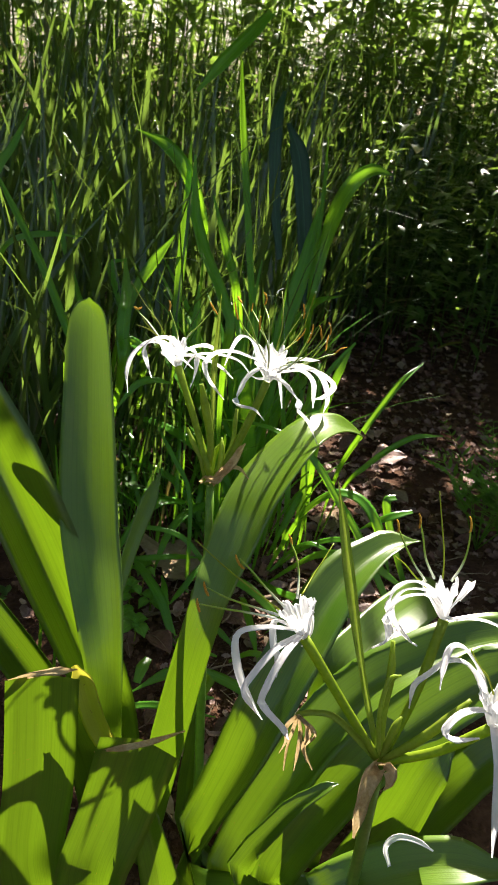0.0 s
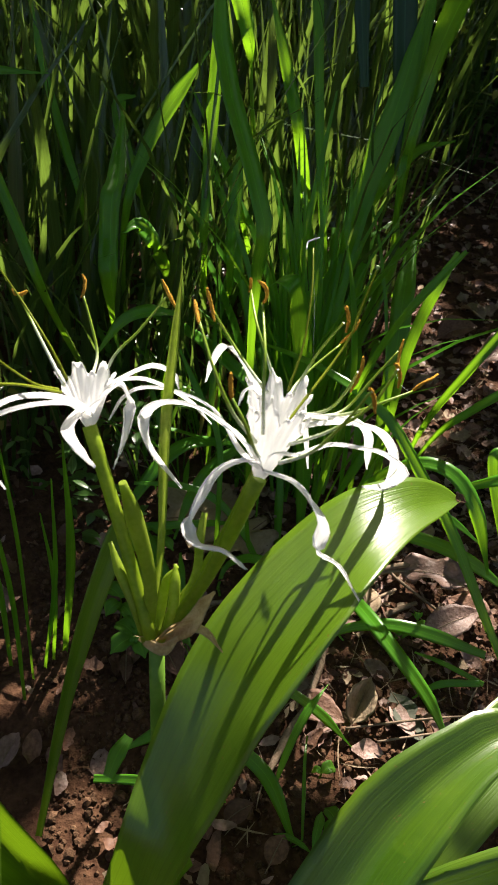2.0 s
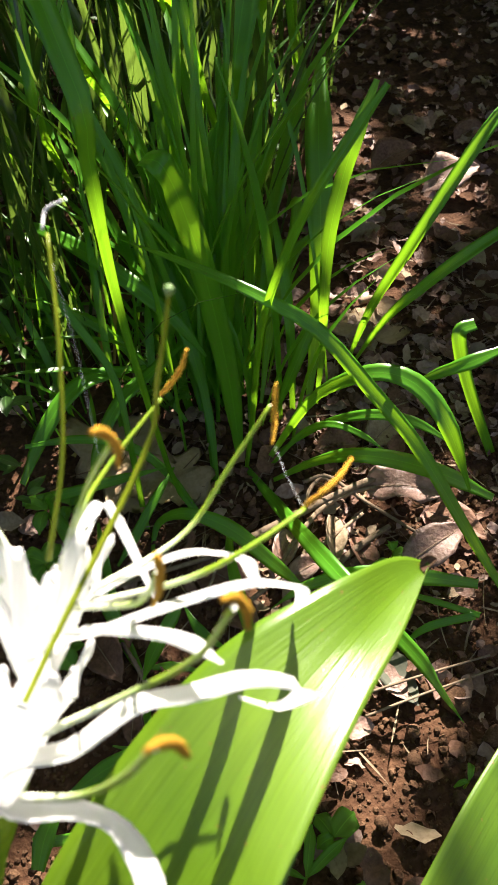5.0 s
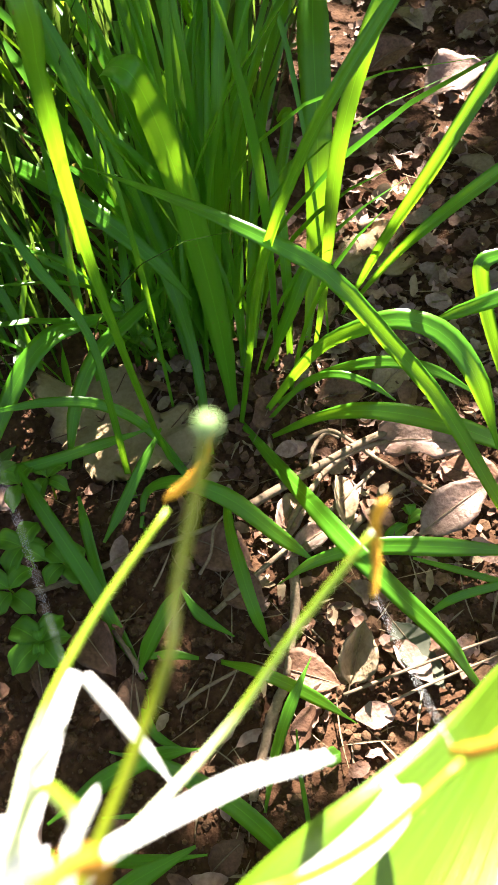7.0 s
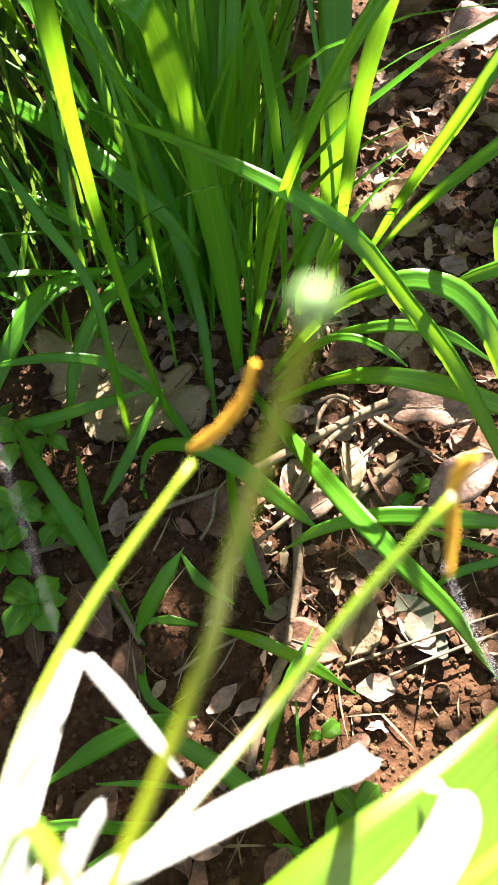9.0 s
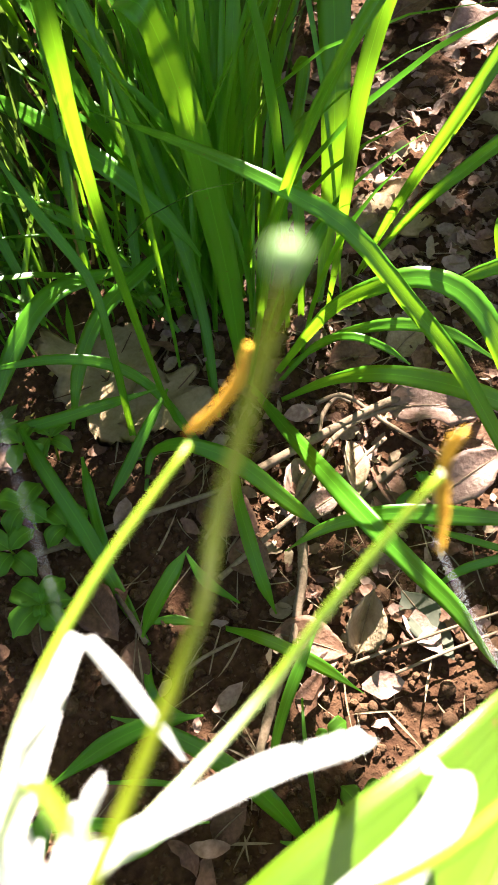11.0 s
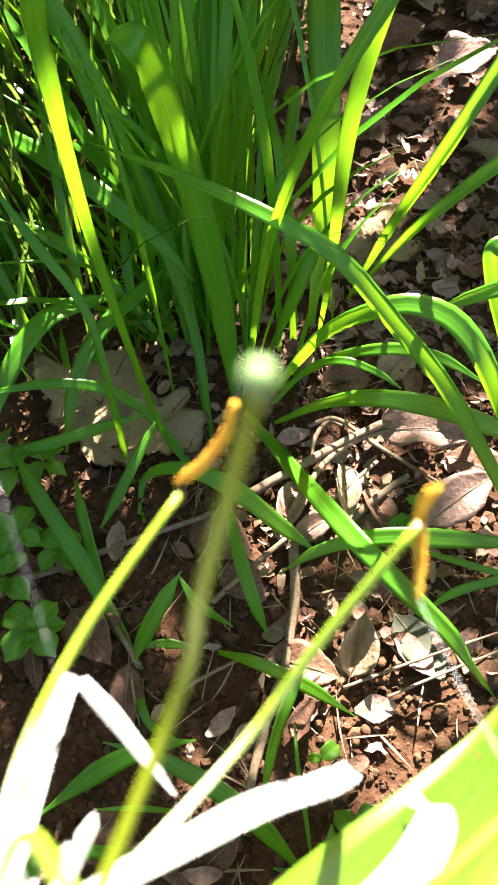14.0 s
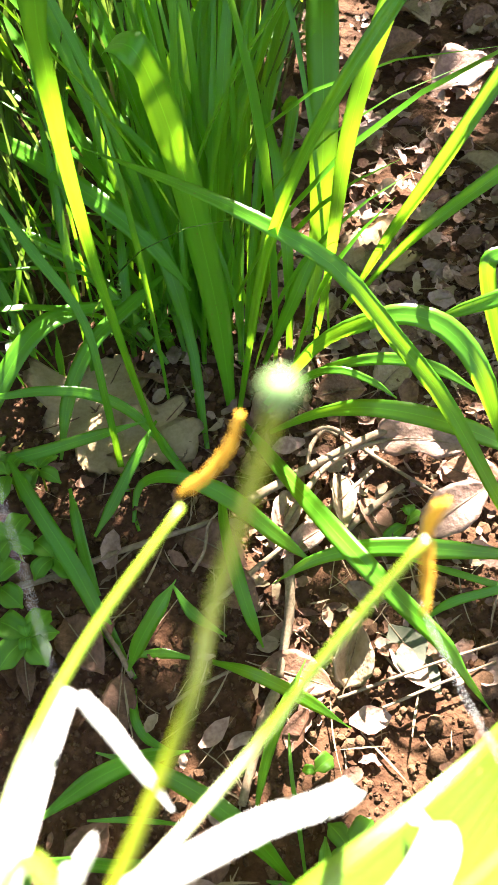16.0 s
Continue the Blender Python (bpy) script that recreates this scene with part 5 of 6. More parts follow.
blade([(-0.0306, 0.1426, 0.0694), (0.0107, 0.1427, 0.0805), (0.0619, 0.145, 0.0715)], [0.01, 0.02, 0.003])
blade([(-0.0723, 0.1516, 0.1228), (-0.0595, 0.1696, 0.1359), (-0.044, 0.1876, 0.1377)], [0.012, 0.02, 0.012], label="sunlit stub of a leaf")
blade([(-0.0001, 0.6211, 0.0456), (0.0583, 0.5987, 0.0609), (0.1245, 0.592, 0.0628), (0.201, 0.5954, 0.0494)], [0.012, 0.015, 0.014, 0.002])
blade([(0.2075, 0.5853, 0.0575), (0.1651, 0.5478, 0.0506), (0.1244, 0.5188, 0.0252), (0.0914, 0.4948, 0.01)], [0.003, 0.013, 0.014, 0.004])
blade([(0.2659, 0.7065, 0), (0.2422, 0.7579, 0.0497), (0.1989, 0.8037, 0.1187), (0.1516, 0.8448, 0.1497), (0.0925, 0.8874, 0.1557)], [0.006, 0.014, 0.018, 0.018, 0.008])
blade([(0.2945, 0.7153, 0), (0.3007, 0.7979, 0.0729), (0.2856, 0.8565, 0.1655), (0.2535, 0.9188, 0.2094), (0.2045, 0.987, 0.2293)], [0.006, 0.014, 0.018, 0.018, 0.006])
blade([(0.3881, 0.6946, 0), (0.4357, 0.7625, 0.1006), (0.4802, 0.7926, 0.1823), (0.5208, 0.7978, 0.2166)], [0.006, 0.016, 0.02, 0.004])
blade([(0.3846, 0.6515, 0), (0.423, 0.6542, 0.1009), (0.4436, 0.6618, 0.144), (0.4569, 0.6675, 0.1615)], [0.006, 0.018, 0.02, 0.01])
# blades behind
blade([(0.4607, 0.6724, 0), (0.5035, 0.7377, 0.1053), (0.5216, 0.7815, 0.2423), (0.5478, 0.8517, 0.3332), (0.6033, 0.9617, 0.3899)], [0.01, 0.025, 0.036, 0.04, 0.015])
blade([(0.3567, 0.6645, 0), (0.4177, 0.805, 0.0828), (0.4483, 0.8622, 0.2293), (0.489, 0.9258, 0.3309), (0.539, 0.9932, 0.389)], [0.008, 0.014, 0.02, 0.022, 0.008])
blade([(0.3322, 0.6757, 0), (0.3954, 0.8331, 0.0684), (0.4246, 0.8996, 0.1969), (0.4474, 0.9621, 0.2952), (0.4827, 1.0725, 0.3689)], [0.008, 0.014, 0.02, 0.024, 0.01])
blade([(0.3113, 0.6855, 0), (0.3782, 0.875, 0.0619), (0.4119, 0.9521, 0.1853), (0.4525, 1.022, 0.2799)], [0.006, 0.011, 0.014, 0.01])
blade([(0.355, 0.7563, 0), (0.4487, 0.882, 0.0828), (0.5097, 0.9211, 0.194), (0.5664, 0.975, 0.285), (0.6287, 1.0535, 0.3313)], [0.008, 0.016, 0.024, 0.026, 0.01])
blade([(0.2531, 0.8034, 0), (0.2243, 0.9753, 0.0387), (0.257, 1.0578, 0.1645), (0.3117, 1.1657, 0.2578), (0.3724, 1.2695, 0.3141)], [0.008, 0.018, 0.024, 0.026, 0.01])
blade([(0.2888, 0.7635, 0), (0.3093, 0.9332, 0.062), (0.3372, 1.0251, 0.1793), (0.381, 1.1203, 0.2642)], [0.008, 0.016, 0.02, 0.012])
blade([(0.4176, 0.7761, 0), (0.5149, 0.8721, 0.1168), (0.5491, 0.9127, 0.1885), (0.5409, 0.9294, 0.1723)], [0.006, 0.016, 0.018, 0.006])
blade([(0.2017, 0.8757, 0), (0.2424, 0.9409, 0.1281), (0.2655, 0.9595, 0.209)], [0.004, 0.009, 0.002], material=YELLOW, label="dead yellow blade")
blade([(0.1695, 0.8422, 0), (0.1942, 0.8791, 0.0863), (0.2204, 0.9138, 0.1547)], [0.005, 0.011, 0.004], material=YELLOW, label="dead yellow blade")
blade([(0.0377, 0.6513, 0), (0.0685, 0.7095, -0.0194), (0.099, 0.7171, 0.004)], [0.01, 0.011, 0.004], material=YELLOW, label="dead yellow blade")


def fill_clump():
    """The crowd of thinner stems at the heart of the clump."""
    rng = random.Random(77)
    rows = []
    side = Vector((0.2027, 0.7804, 0))
    for i in range(70):
        base = side + Vector((rng.uniform(-0.16, 0.12), rng.uniform(-0.06, 0.22), -0.005))
        rows.append(blade_rows(rng, base, rng.uniform(0.08, 0.32), rng.uniform(0.004, 0.013), rng.uniform(0.1, 0.6), rng.gauss(1.8, 1.0), rng.random() * 0.7, 8))
    for i in range(110):
        a, r = rng.uniform(0, 6.28), abs(rng.gauss(0, 0.07))
        base = Vector(FOOT) + Vector((0.03 + r * math.cos(a), 0.17 + r * math.sin(a), -0.005))
        rows.append(blade_rows(rng, base, rng.uniform(0.15, 0.8), rng.uniform(0.004, 0.018), rng.uniform(0.0, 0.35), rng.gauss(1.2, 0.7), rng.random() * 0.5, 8))
    rows_to_mesh("stem_tuft", rows, GRASS, "thin green and straw-coloured stems", "", "stuff", clump).location = (0, 0, 0)
    bpy.data.objects["stem_tuft"].data.transform(Matrix.Translation(-clump.location))


fill_clump()

# ---- taller grass that stands out of the field ----
tall = thing("grass_clump", (0.5, 0.95, 0.0), "tall grass plant with broad sunlit and shaded blades", "grass clump")


def tall_blade(pts, widths, face=(-0.4, -0.85, 0.3), fold=0.2, label="", material=GRASS):
    return part("blade", strap(bmesh.new(), pts, widths, face, 20, 4, fold, 0.0004), material, tall, label)


tall_blade([(0.2862, 1.2924, 0), (0.1742, 0.884, 0.4029), (0.1802, 0.9153, 0.5241), (0.1879, 0.9398, 0.6), (0.2044, 0.9891, 0.7164), (0.2198, 1.0422, 0.8197), (0.232, 1.0898, 0.8952)], [0.01, 0.014, 0.016, 0.022, 0.022, 0.014, 0.004], label="blade glowing in the sun")
tall_blade([(0.0901, 1.2691, 0), (0.0448, 0.9191, 0.4307), (0.0808, 0.9417, 0.5531), (0.1287, 0.9557, 0.6324), (0.1849, 0.9727, 0.7016)], [0.008, 0.012, 0.022, 0.025, 0.003])
tall_blade([(0.465, 1.4466, 0), (0.25, 0.9287, 0.4482), (0.2192, 0.9875, 0.5376), (0.1706, 1.0616, 0.6413)], [0.008, 0.012, 0.013, 0.002])
tall_blade([(0.3473, 1.2908, 0), (0.2156, 0.8561, 0.3816), (0.2186, 0.8725, 0.4432), (0.2274, 0.9024, 0.5089), (0.2373, 0.9401, 0.5867)], [0.01, 0.012, 0.02, 0.023, 0.004])
tall_blade([(0.5879, 1.1966, 0), (0.401, 0.9066, 0.395), (0.3867, 0.9737, 0.5772), (0.3851, 1.0637, 0.7628), (0.3869, 1.1651, 0.949), (0.4, 1.2622, 1.0973)], [0.008, 0.012, 0.016, 0.018, 0.017, 0.006])
tall_blade([(0.6089, 1.2841, 0), (0.4354, 0.892, 0.3901), (0.4549, 0.9056, 0.4919), (0.4873, 0.9263, 0.592), (0.5219, 0.9651, 0.6832), (0.5611, 1.0219, 0.7846)], [0.008, 0.025, 0.04, 0.042, 0.03, 0.006], label="broad blade half lit by the sun")
tall_blade([(0.8318, 1.4438, 0), (0.5302, 0.9143, 0.4667), (0.5378, 0.9542, 0.6016), (0.5687, 1.0166, 0.7252), (0.5962, 1.0775, 0.8272), (0.623, 1.1506, 0.9468)], [0.006, 0.011, 0.013, 0.013, 0.01, 0.003])
tall_blade([(0.8501, 1.4437, 0), (0.5424, 0.9369, 0.5054), (0.5521, 0.9458, 0.6694), (0.5655, 0.9369, 0.7729), (0.5791, 0.9064, 0.8451), (0.6085, 0.8755, 0.8876), (0.6477, 0.8494, 0.8865)], [0.008, 0.015, 0.026, 0.04, 0.045, 0.038, 0.006], (-0.4, -0.6, 0.7), label="arching blade with a pale sheen")
tall_blade([(0.0654, 1.1129, 0), (-0.007, 0.6407, 0.4586), (-0.0042, 0.67, 0.5389), (0.001, 0.6869, 0.5843), (0.014, 0.7293, 0.5971), (0.0424, 0.8815, 0.6491)], [0.012, 0.026, 0.027, 0.028, 0.026, 0.006], (-0.4, -0.7, 0.6), label="bent blade with a bright patch")
tall_blade([(0.0126, 1.0446, 0), (-0.0867, 0.6289, 0.46), (-0.1188, 0.6574, 0.5597), (-0.1533, 0.7046, 0.6496), (-0.1959, 0.7644, 0.7361), (-0.2386, 0.8342, 0.819)], [0.008, 0.013, 0.016, 0.015, 0.013, 0.004], fold=0.4)
tall_blade([(0.0528, 1.3272, 0), (-0.0153, 0.9509, 0.4494), (-0.0388, 1.0014, 0.5487), (-0.0644, 1.0726, 0.6592), (-0.0787, 1.14, 0.7694)], [0.006, 0.011, 0.016, 0.012, 0.004])
tall_blade([(0.5412, 1.7474, 0), (0.2798, 1.0481, 0.6357), (0.2472, 1.0239, 0.7505), (0.217, 1.0456, 0.8233), (0.1732, 1.0835, 0.8768), (0.1122, 1.1336, 0.9035)], [0.01, 0.018, 0.027, 0.035, 0.034, 0.004], (-0.4, -0.6, 0.7), label="arching blade with a pale sheen")
tall_blade([(0.6186, 1.4454, 0), (0.3899, 1.0491, 0.5054), (0.3557, 1.0958, 0.6492), (0.3286, 1.1623, 0.7701)], [0.008, 0.022, 0.022, 0.004])
tall_blade([(0.786, 1.5158, 0), (0.528, 1.0123, 0.4253), (0.5832, 1.0065, 0.5341), (0.6471, 0.9738, 0.5716)], [0.01, 0.02, 0.024, 0.004], (-0.4, -0.5, 0.75))
tall_blade([(0.2362, 1.4484, 0), (0.0826, 0.9895, 0.459), (0.0535, 1.0512, 0.5903), (0.0831, 1.0563, 0.6115)], [0.008, 0.02, 0.022, 0.006], (-0.4, -0.5, 0.75))
tall_blade([(0.2522, 1.4482, 0), (0.0991, 0.8636, 0.4116), (0.0645, 0.8623, 0.4668), (0.0342, 0.8444, 0.4633)], [0.01, 0.022, 0.026, 0.006], (-0.4, -0.5, 0.75))
tall_blade([(-0.0333, 0.5627, 0.4248), (-0.0026, 0.5588, 0.4694), (0.0295, 0.5583, 0.4834), (0.0687, 0.5652, 0.4749)], [0.006, 0.018, 0.02, 0.008], (-0.4, -0.4, 0.85))
tall_blade([(-0.2889, 1.0535, 0.5887), (-0.212, 1.1201, 0.7682), (-0.168, 1.1394, 0.8362), (-0.1277, 1.189, 0.9132)], [0.026, 0.026, 0.018, 0.004], label="blade glowing in the sun")
tall_blade([(0.1953, 0.965, 1.0018), (0.2535, 0.9773, 1.0683), (0.3193, 1.0085, 1.1306), (0.3788, 1.0517, 1.1879)], [0.008, 0.03, 0.03, 0.02], label="blade glowing in the sun")
tall_blade([(-0.2235, 0.9095, 0.5924), (-0.2031, 0.8782, 0.6607), (-0.1509, 0.8384, 0.6917), (-0.0643, 0.8092, 0.7)], [0.01, 0.02, 0.018, 0.002], (-0.4, -0.5, 0.75))
# two broad leaves whose shade is put into their colour
tall_blade([(0.5542, 0.9825, 0.5145), (0.5396, 1.0305, 0.7044), (0.5297, 1.1055, 0.8815), (0.5078, 1.159, 0.9652)], [0.02, 0.04, 0.045, 0.012], label="broad leaf coloured dark to stand in for deep shade", material=SHADE_LEAF)
tall_blade([(0.475, 1.0242, 0.645), (0.464, 1.0866, 0.7976), (0.4702, 1.148, 0.9618), (0.503, 1.2003, 1.0389)], [0.016, 0.03, 0.032, 0.01], label="broad leaf coloured dark to stand in for deep shade", material=SHADE_LEAF)
# stems and blades at the near side, below the left flower
for bx, by, tx, ty, w in ((60, 1330, 45, 900, 0.008), (95, 1210, 130, 880, 0.008), (75, 1250, 60, 700, 0.006), (130, 1150, 150, 780, 0.014), (40, 1180, 20, 840, 0.01), (110, 1180, 112, 900, 0.008)):
    a = Vector((-0.1668, 0.4032, 0)) + Vector((0.00085 * (bx - 60), 0.0004 * (1200 - by), 0))
    b = a + Vector((0.0009 * (tx - bx), 0.0004 * (tx - bx), 0.00105 * (by - ty)))
    tall_blade([a, a.lerp(b, 0.5) + Vector((0.01, 0, 0.01)), b], [w * 0.6, w, 0.002])

# ---- litter, stones and small plants on the soil ----


def litter_rows(rng, at, length, width, heading, curl):
    d = Vector((math.cos(heading), math.sin(heading), rng.uniform(-0.15, 0.25))).normalized()
    nn = Vector((rng.uniform(-0.9, 0.9), rng.uniform(-0.9, 0.9), 1))
    nn = (nn - d * nn.dot(d)).normalized()
    s = d.cross(nn)
    rows = []
    for i in range(7):
        u = i / 6
        w = width * math.sin(math.pi * min(1, 0.04 + u * 0.96)) ** 0.7 * rng.uniform(0.8, 1.1)
        c = at + d * (length * (u - 0.5)) + nn * (curl * length * (u - 0.5) ** 2)
        lift = nn * (w * rng.uniform(-0.1, 0.5))
        rows.append((c - s * w / 2 + lift, c, c + s * w / 2 + lift, u * length))
    return rows


def make_litter():
    rng = random.Random(31)
    kinds = {0: [], 1: [], 2: []}
    for i in range(8500):
        y = rng.uniform(-0.4, 3.6)
        x = rng.uniform(-0.5, 0.6 + y * 0.75)
        dense = x > grass_edge(y) - 0.1 and y > 0.55
        if not dense and rng.random() < 0.8:
            continue
        s = rng.uniform(0.6, 1.3)
        L = rng.uniform(0.014, 0.05) * s
        kinds[rng.choice((0, 0, 0, 1, 2, 2))].append(litter_rows(rng, Vector((x, y, ground_height(x, y) + rng.uniform(0.004, 0.022))), L, L * rng.uniform(0.4, 0.75), rng.uniform(0, 6.28), rng.uniform(-0.6, 1.2)))
    for i in range(900):
        x, y = rng.uniform(0.2, 0.85), rng.uniform(0.2, 0.85)
        L = rng.uniform(0.008, 0.03)
        kinds[rng.choice((0, 0, 1, 2))].append(litter_rows(rng, Vector((x, y, ground_height(x, y) + rng.uniform(0.003, 0.014))), L, L * rng.uniform(0.3, 0.8), rng.uniform(0, 6.28), rng.uniform(-0.8, 1.5)))
    straw = []
    for i in range(420):
        x, y = rng.uniform(0.05, 0.95), rng.uniform(0.1, 1.0)
        L = rng.uniform(0.02, 0.09)
        straw.append(litter_rows(rng, Vector((x, y, ground_height(x, y) + rng.uniform(0.005, 0.014))), L, rng.uniform(0.0012, 0.003), rng.uniform(0, 6.28), rng.uniform(-0.5, 0.8)))
    rows_to_mesh("dry_straw", straw, LITTER_PALE, "bits of dry pale straw on the soil", "straw")
    rows_to_mesh("fallen_leaves", kinds[0], LITTER, "brown dry fallen leaves over the soil", "leaf litter")
    rows_to_mesh("fallen_leaves", kinds[1], LITTER_PALE, "pale tan dry fallen leaves", "leaf litter")
    rows_to_mesh("fallen_leaves", kinds[2], LITTER_ROSE, "rosy grey dry fallen leaves", "leaf litter")


make_litter()


def make_crumbs():
    """Soil crumbs and grit as one joined mesh."""
    rng = random.Random(41)
    verts, faces = [], []
    ico = ((0, 0, 1), (0.9, 0, 0.4), (0.28, 0.85, 0.4), (-0.72, 0.53, 0.4), (-0.72, -0.53, 0.4), (0.28, -0.85, 0.4), (0.72, 0.53, -0.4), (-0.28, 0.85, -0.4), (-0.9, 0, -0.4), (-0.28, -0.85, -0.4), (0.72, -0.53, -0.4), (0, 0, -1))
    tri = ((0, 1, 2), (0, 2, 3), (0, 3, 4), (0, 4, 5), (0, 5, 1), (1, 6, 2), (2, 7, 3), (3, 8, 4), (4, 9, 5), (5, 10, 1), (6, 7, 2), (7, 8, 3), (8, 9, 4), (9, 10, 5), (10, 6, 1))
    for i in range(16000):
        if rng.random() < 0.7:
            x, y = rng.uniform(-0.15, 0.75), rng.uniform(-0.1, 0.7)
        else:
            x, y = rng.uniform(-0.3, 2.0), rng.uniform(-0.3, 2.2)
        r = min(0.011, 0.0012 + rng.expovariate(1 / 0.0018))
        k = len(verts)
        z = ground_height(x, y) + r * 0.3
        q = Euler((rng.uniform(0, 6), rng.uniform(0, 6), rng.uniform(0, 6))).to_matrix()
        sx, sy, sz = (rng.uniform(0.7, 1.2) for _ in range(3))
        for v in ico:
            p = q @ Vector((v[0] * sx, v[1] * sy, v[2] * sz))
            verts.append((x + p.x * r, y + p.y * r, z + p.z * r))
        faces += [tuple(k + c for c in f) for f in tri]
    me = bpy.data.meshes.new("soil_crumbs")
    me.from_pydata(verts, [], faces)
    me.materials.append(CLOD)
    tagged(new("soil_crumbs", me), "brown soil crumbs and small stones", "soil crumbs", "", "stuff")


make_crumbs()

# ---- single dead leaves, sticks, stones and seedlings near the clump ----


def dead_leaf(a, b, width, material, label, lift=0.004, fold=0.25, bow=0.012, wave=0.12, seed=1, shape=(0.05, 0.75, 1.0, 0.9, 0.55, 0.04)):
    a, b = Vector(a), Vector(b)
    up = Vector((0, 0, lift))
    mid = a.lerp(b, 0.5) + Vector((0, 0, bow))
    ob = thing("dead_leaf", a.lerp(b, 0.5), label, "dead leaf", "dead leaves on the soil")
    pts = [a + up, a.lerp(b, 0.25) + Vector((0, 0, bow * 0.75)) + up, mid + up, a.lerp(b, 0.75) + Vector((0, 0, bow * 0.8)) + up, b + up + Vector((0, 0, lift))]
    part("blade", strap(bmesh.new(), pts, [width * k for k in shape], (0.02 * seed % 0.3 - 0.15, -0.2, 1), 16, 8, fold, 0.0006, wave=wave, seed=seed), material, ob)
    rib = [p + Vector((0, 0, 0.0008 - fold * width * 0.35)) for p in pts]
    part("midrib", tube(bmesh.new(), rib, [0.0009, 0.0008, 0.0006, 0.0004], 14, 5), TWIG, ob)
    part("petiole", tube(bmesh.new(), [a + up, a + up + (a - b).normalized() * width * 0.35 + Vector((0, 0, 0.002))], [0.0009, 0.0007], 6, 6), TWIG, ob)
    return ob


def lobed_leaf(centre, tip, width, material, label, seed=1):
    """A large dead leaf with pointed lobes, lying flat and a little curled."""
    c, t = Vector(centre), Vector(tip)
    d = (t - c).normalized()
    s = Vector((0, 0, 1)).cross(d)
    R = (t - c).length
    rng = random.Random(seed)
    bm = bmesh.new()
    uv = bm.loops.layers.uv.verify()
    n, rings = 60, 6
    rows = []
    for k in range(1, rings + 1):
        row = []
        for i in range(n):
            a = 2 * math.pi * i / n
            lobe = 0.62 + 0.3 * max(0.0, math.cos(2.5 * a)) ** 0.8 + 0.05 * math.cos(11 * a + seed) + 0.03 * math.sin(23 * a)
            r = R * lobe * k / rings
            x, y = math.cos(a) * r, math.sin(a) * r * width
            z = 0.012 * math.sin(3 * a + seed) * (k / rings) ** 2 + 0.008 * math.sin(5 * a) * (k / rings) ** 3 + 0.01
            row.append(bm.verts.new(c + d * x + s * y + Vector((0, 0, z))))
        rows.append(row)
    mid = bm.verts.new(c + Vector((0, 0, 0.006)))
    for i in range(n):
        j = (i + 1) % n
        bm.faces.new((mid, rows[0][i], rows[0][j])).smooth = True
        for k in range(rings - 1):
            bm.faces.new((rows[k][i], rows[k + 1][i], rows[k + 1][j], rows[k][j])).smooth = True
    bmesh.ops.solidify(bm, geom=bm.faces[:], thickness=0.0008)
    ob = thing("dead_leaf", c, label, "dead leaf", "dead leaves on the soil")
    part("blade", bm, material, ob)
    for a in (0.0, 1.25, -1.25):
        e = c + d * (math.cos(a) * R * 0.75) + s * (math.sin(a) * R * 0.75 * width) + Vector((0, 0, 0.012))
        part("vein", tube(bmesh.new(), [c + Vector((0, 0, 0.0075)), c.lerp(e, 0.5) + Vector((0, 0, 0.002)), e], [0.0012, 0.0009, 0.0005], 8, 6), LITTER, ob)
    return ob


lobed_leaf((0.1505, 0.6631, 0.004), (0.0986, 0.7804, 0.004), 0.8, LOBED, "large pale lobed dead leaf lying flat on soil", 1)
lobed_leaf((0.2033, 0.5967, 0.008), (0.2729, 0.6332, 0.008), 0.85, LOBED, "large pale lobed dead leaf lying flat on soil", 4)
lobed_leaf((0.62, 0.7749, 0.004), (0.7045, 0.7984, 0.004), 0.9, LOBED, "large pale lobed dead leaf lying flat on soil", 6)
dead_leaf((0.4423, 0.4702, 0.01), (0.545, 0.4015, 0.02), 0.06, LITTER_ROSE, "pale curled dead leaf with a wavy edge", 0.01, 0.2, 0.02, 0.3, 2)
dead_leaf((0.4277, 0.3342, 0.01), (0.5262, 0.3465, 0.03), 0.055, LITTER_ROSE, "smooth greyish dead leaf propped on litter", 0.01, 0.15, 0.012, 0.03, 3)
dead_leaf((0.512, 0.4125, 0), (0.5574, 0.3317, 0.01), 0.05, LITTER, "tan dead leaf under other litter", 0.004, 0.15, 0.01, 0.05, 4)
dead_leaf((0.2695, 0.2215, 0.005), (0.3082, 0.2651, 0.04), 0.042, LITTER_PALE, "pale folded dead leaf standing on edge", 0.004, 0.7, 0.006, 0.03, 5)
dead_leaf((0.2012, 0.2795, 0), (0.2598, 0.2245, 0.004), 0.05, LITTER, "tan dead leaf on soil", 0.004, 0.12, 0.008, 0.06, 6)
dead_leaf((0.2474, 0.2316, 0), (0.212, 0.2153, 0.004), 0.022, LITTER_ROSE, "small rosy dead leaf on soil", 0.004, 0.4, 0.008, 0.06, 7)
dead_leaf((0.3485, 0.2625, 0), (0.3558, 0.1732, 0.004), 0.045, plain_material("grey_dead_leaf", (0.11, 0.12, 0.085), (0.17, 0.17, 0.12), 30.0, 0.8, 0.3), "dull grey-green dead leaf on soil", 0.004, 0.05, 0.004, 0.03, 8)
dead_leaf((0.0665, 0.3358, 0), (0.0342, 0.2622, 0.004), 0.036, LITTER, "brown dead leaf on soil", 0.004, 0.1, 0.006, 0.05, 9)
dead_leaf((-0.0207, 0.4001, 0), (-0.029, 0.3436, 0.004), 0.02, LITTER, "small tan dead leaf on soil", 0.004, 0.1, 0.006, 0.05, 10)
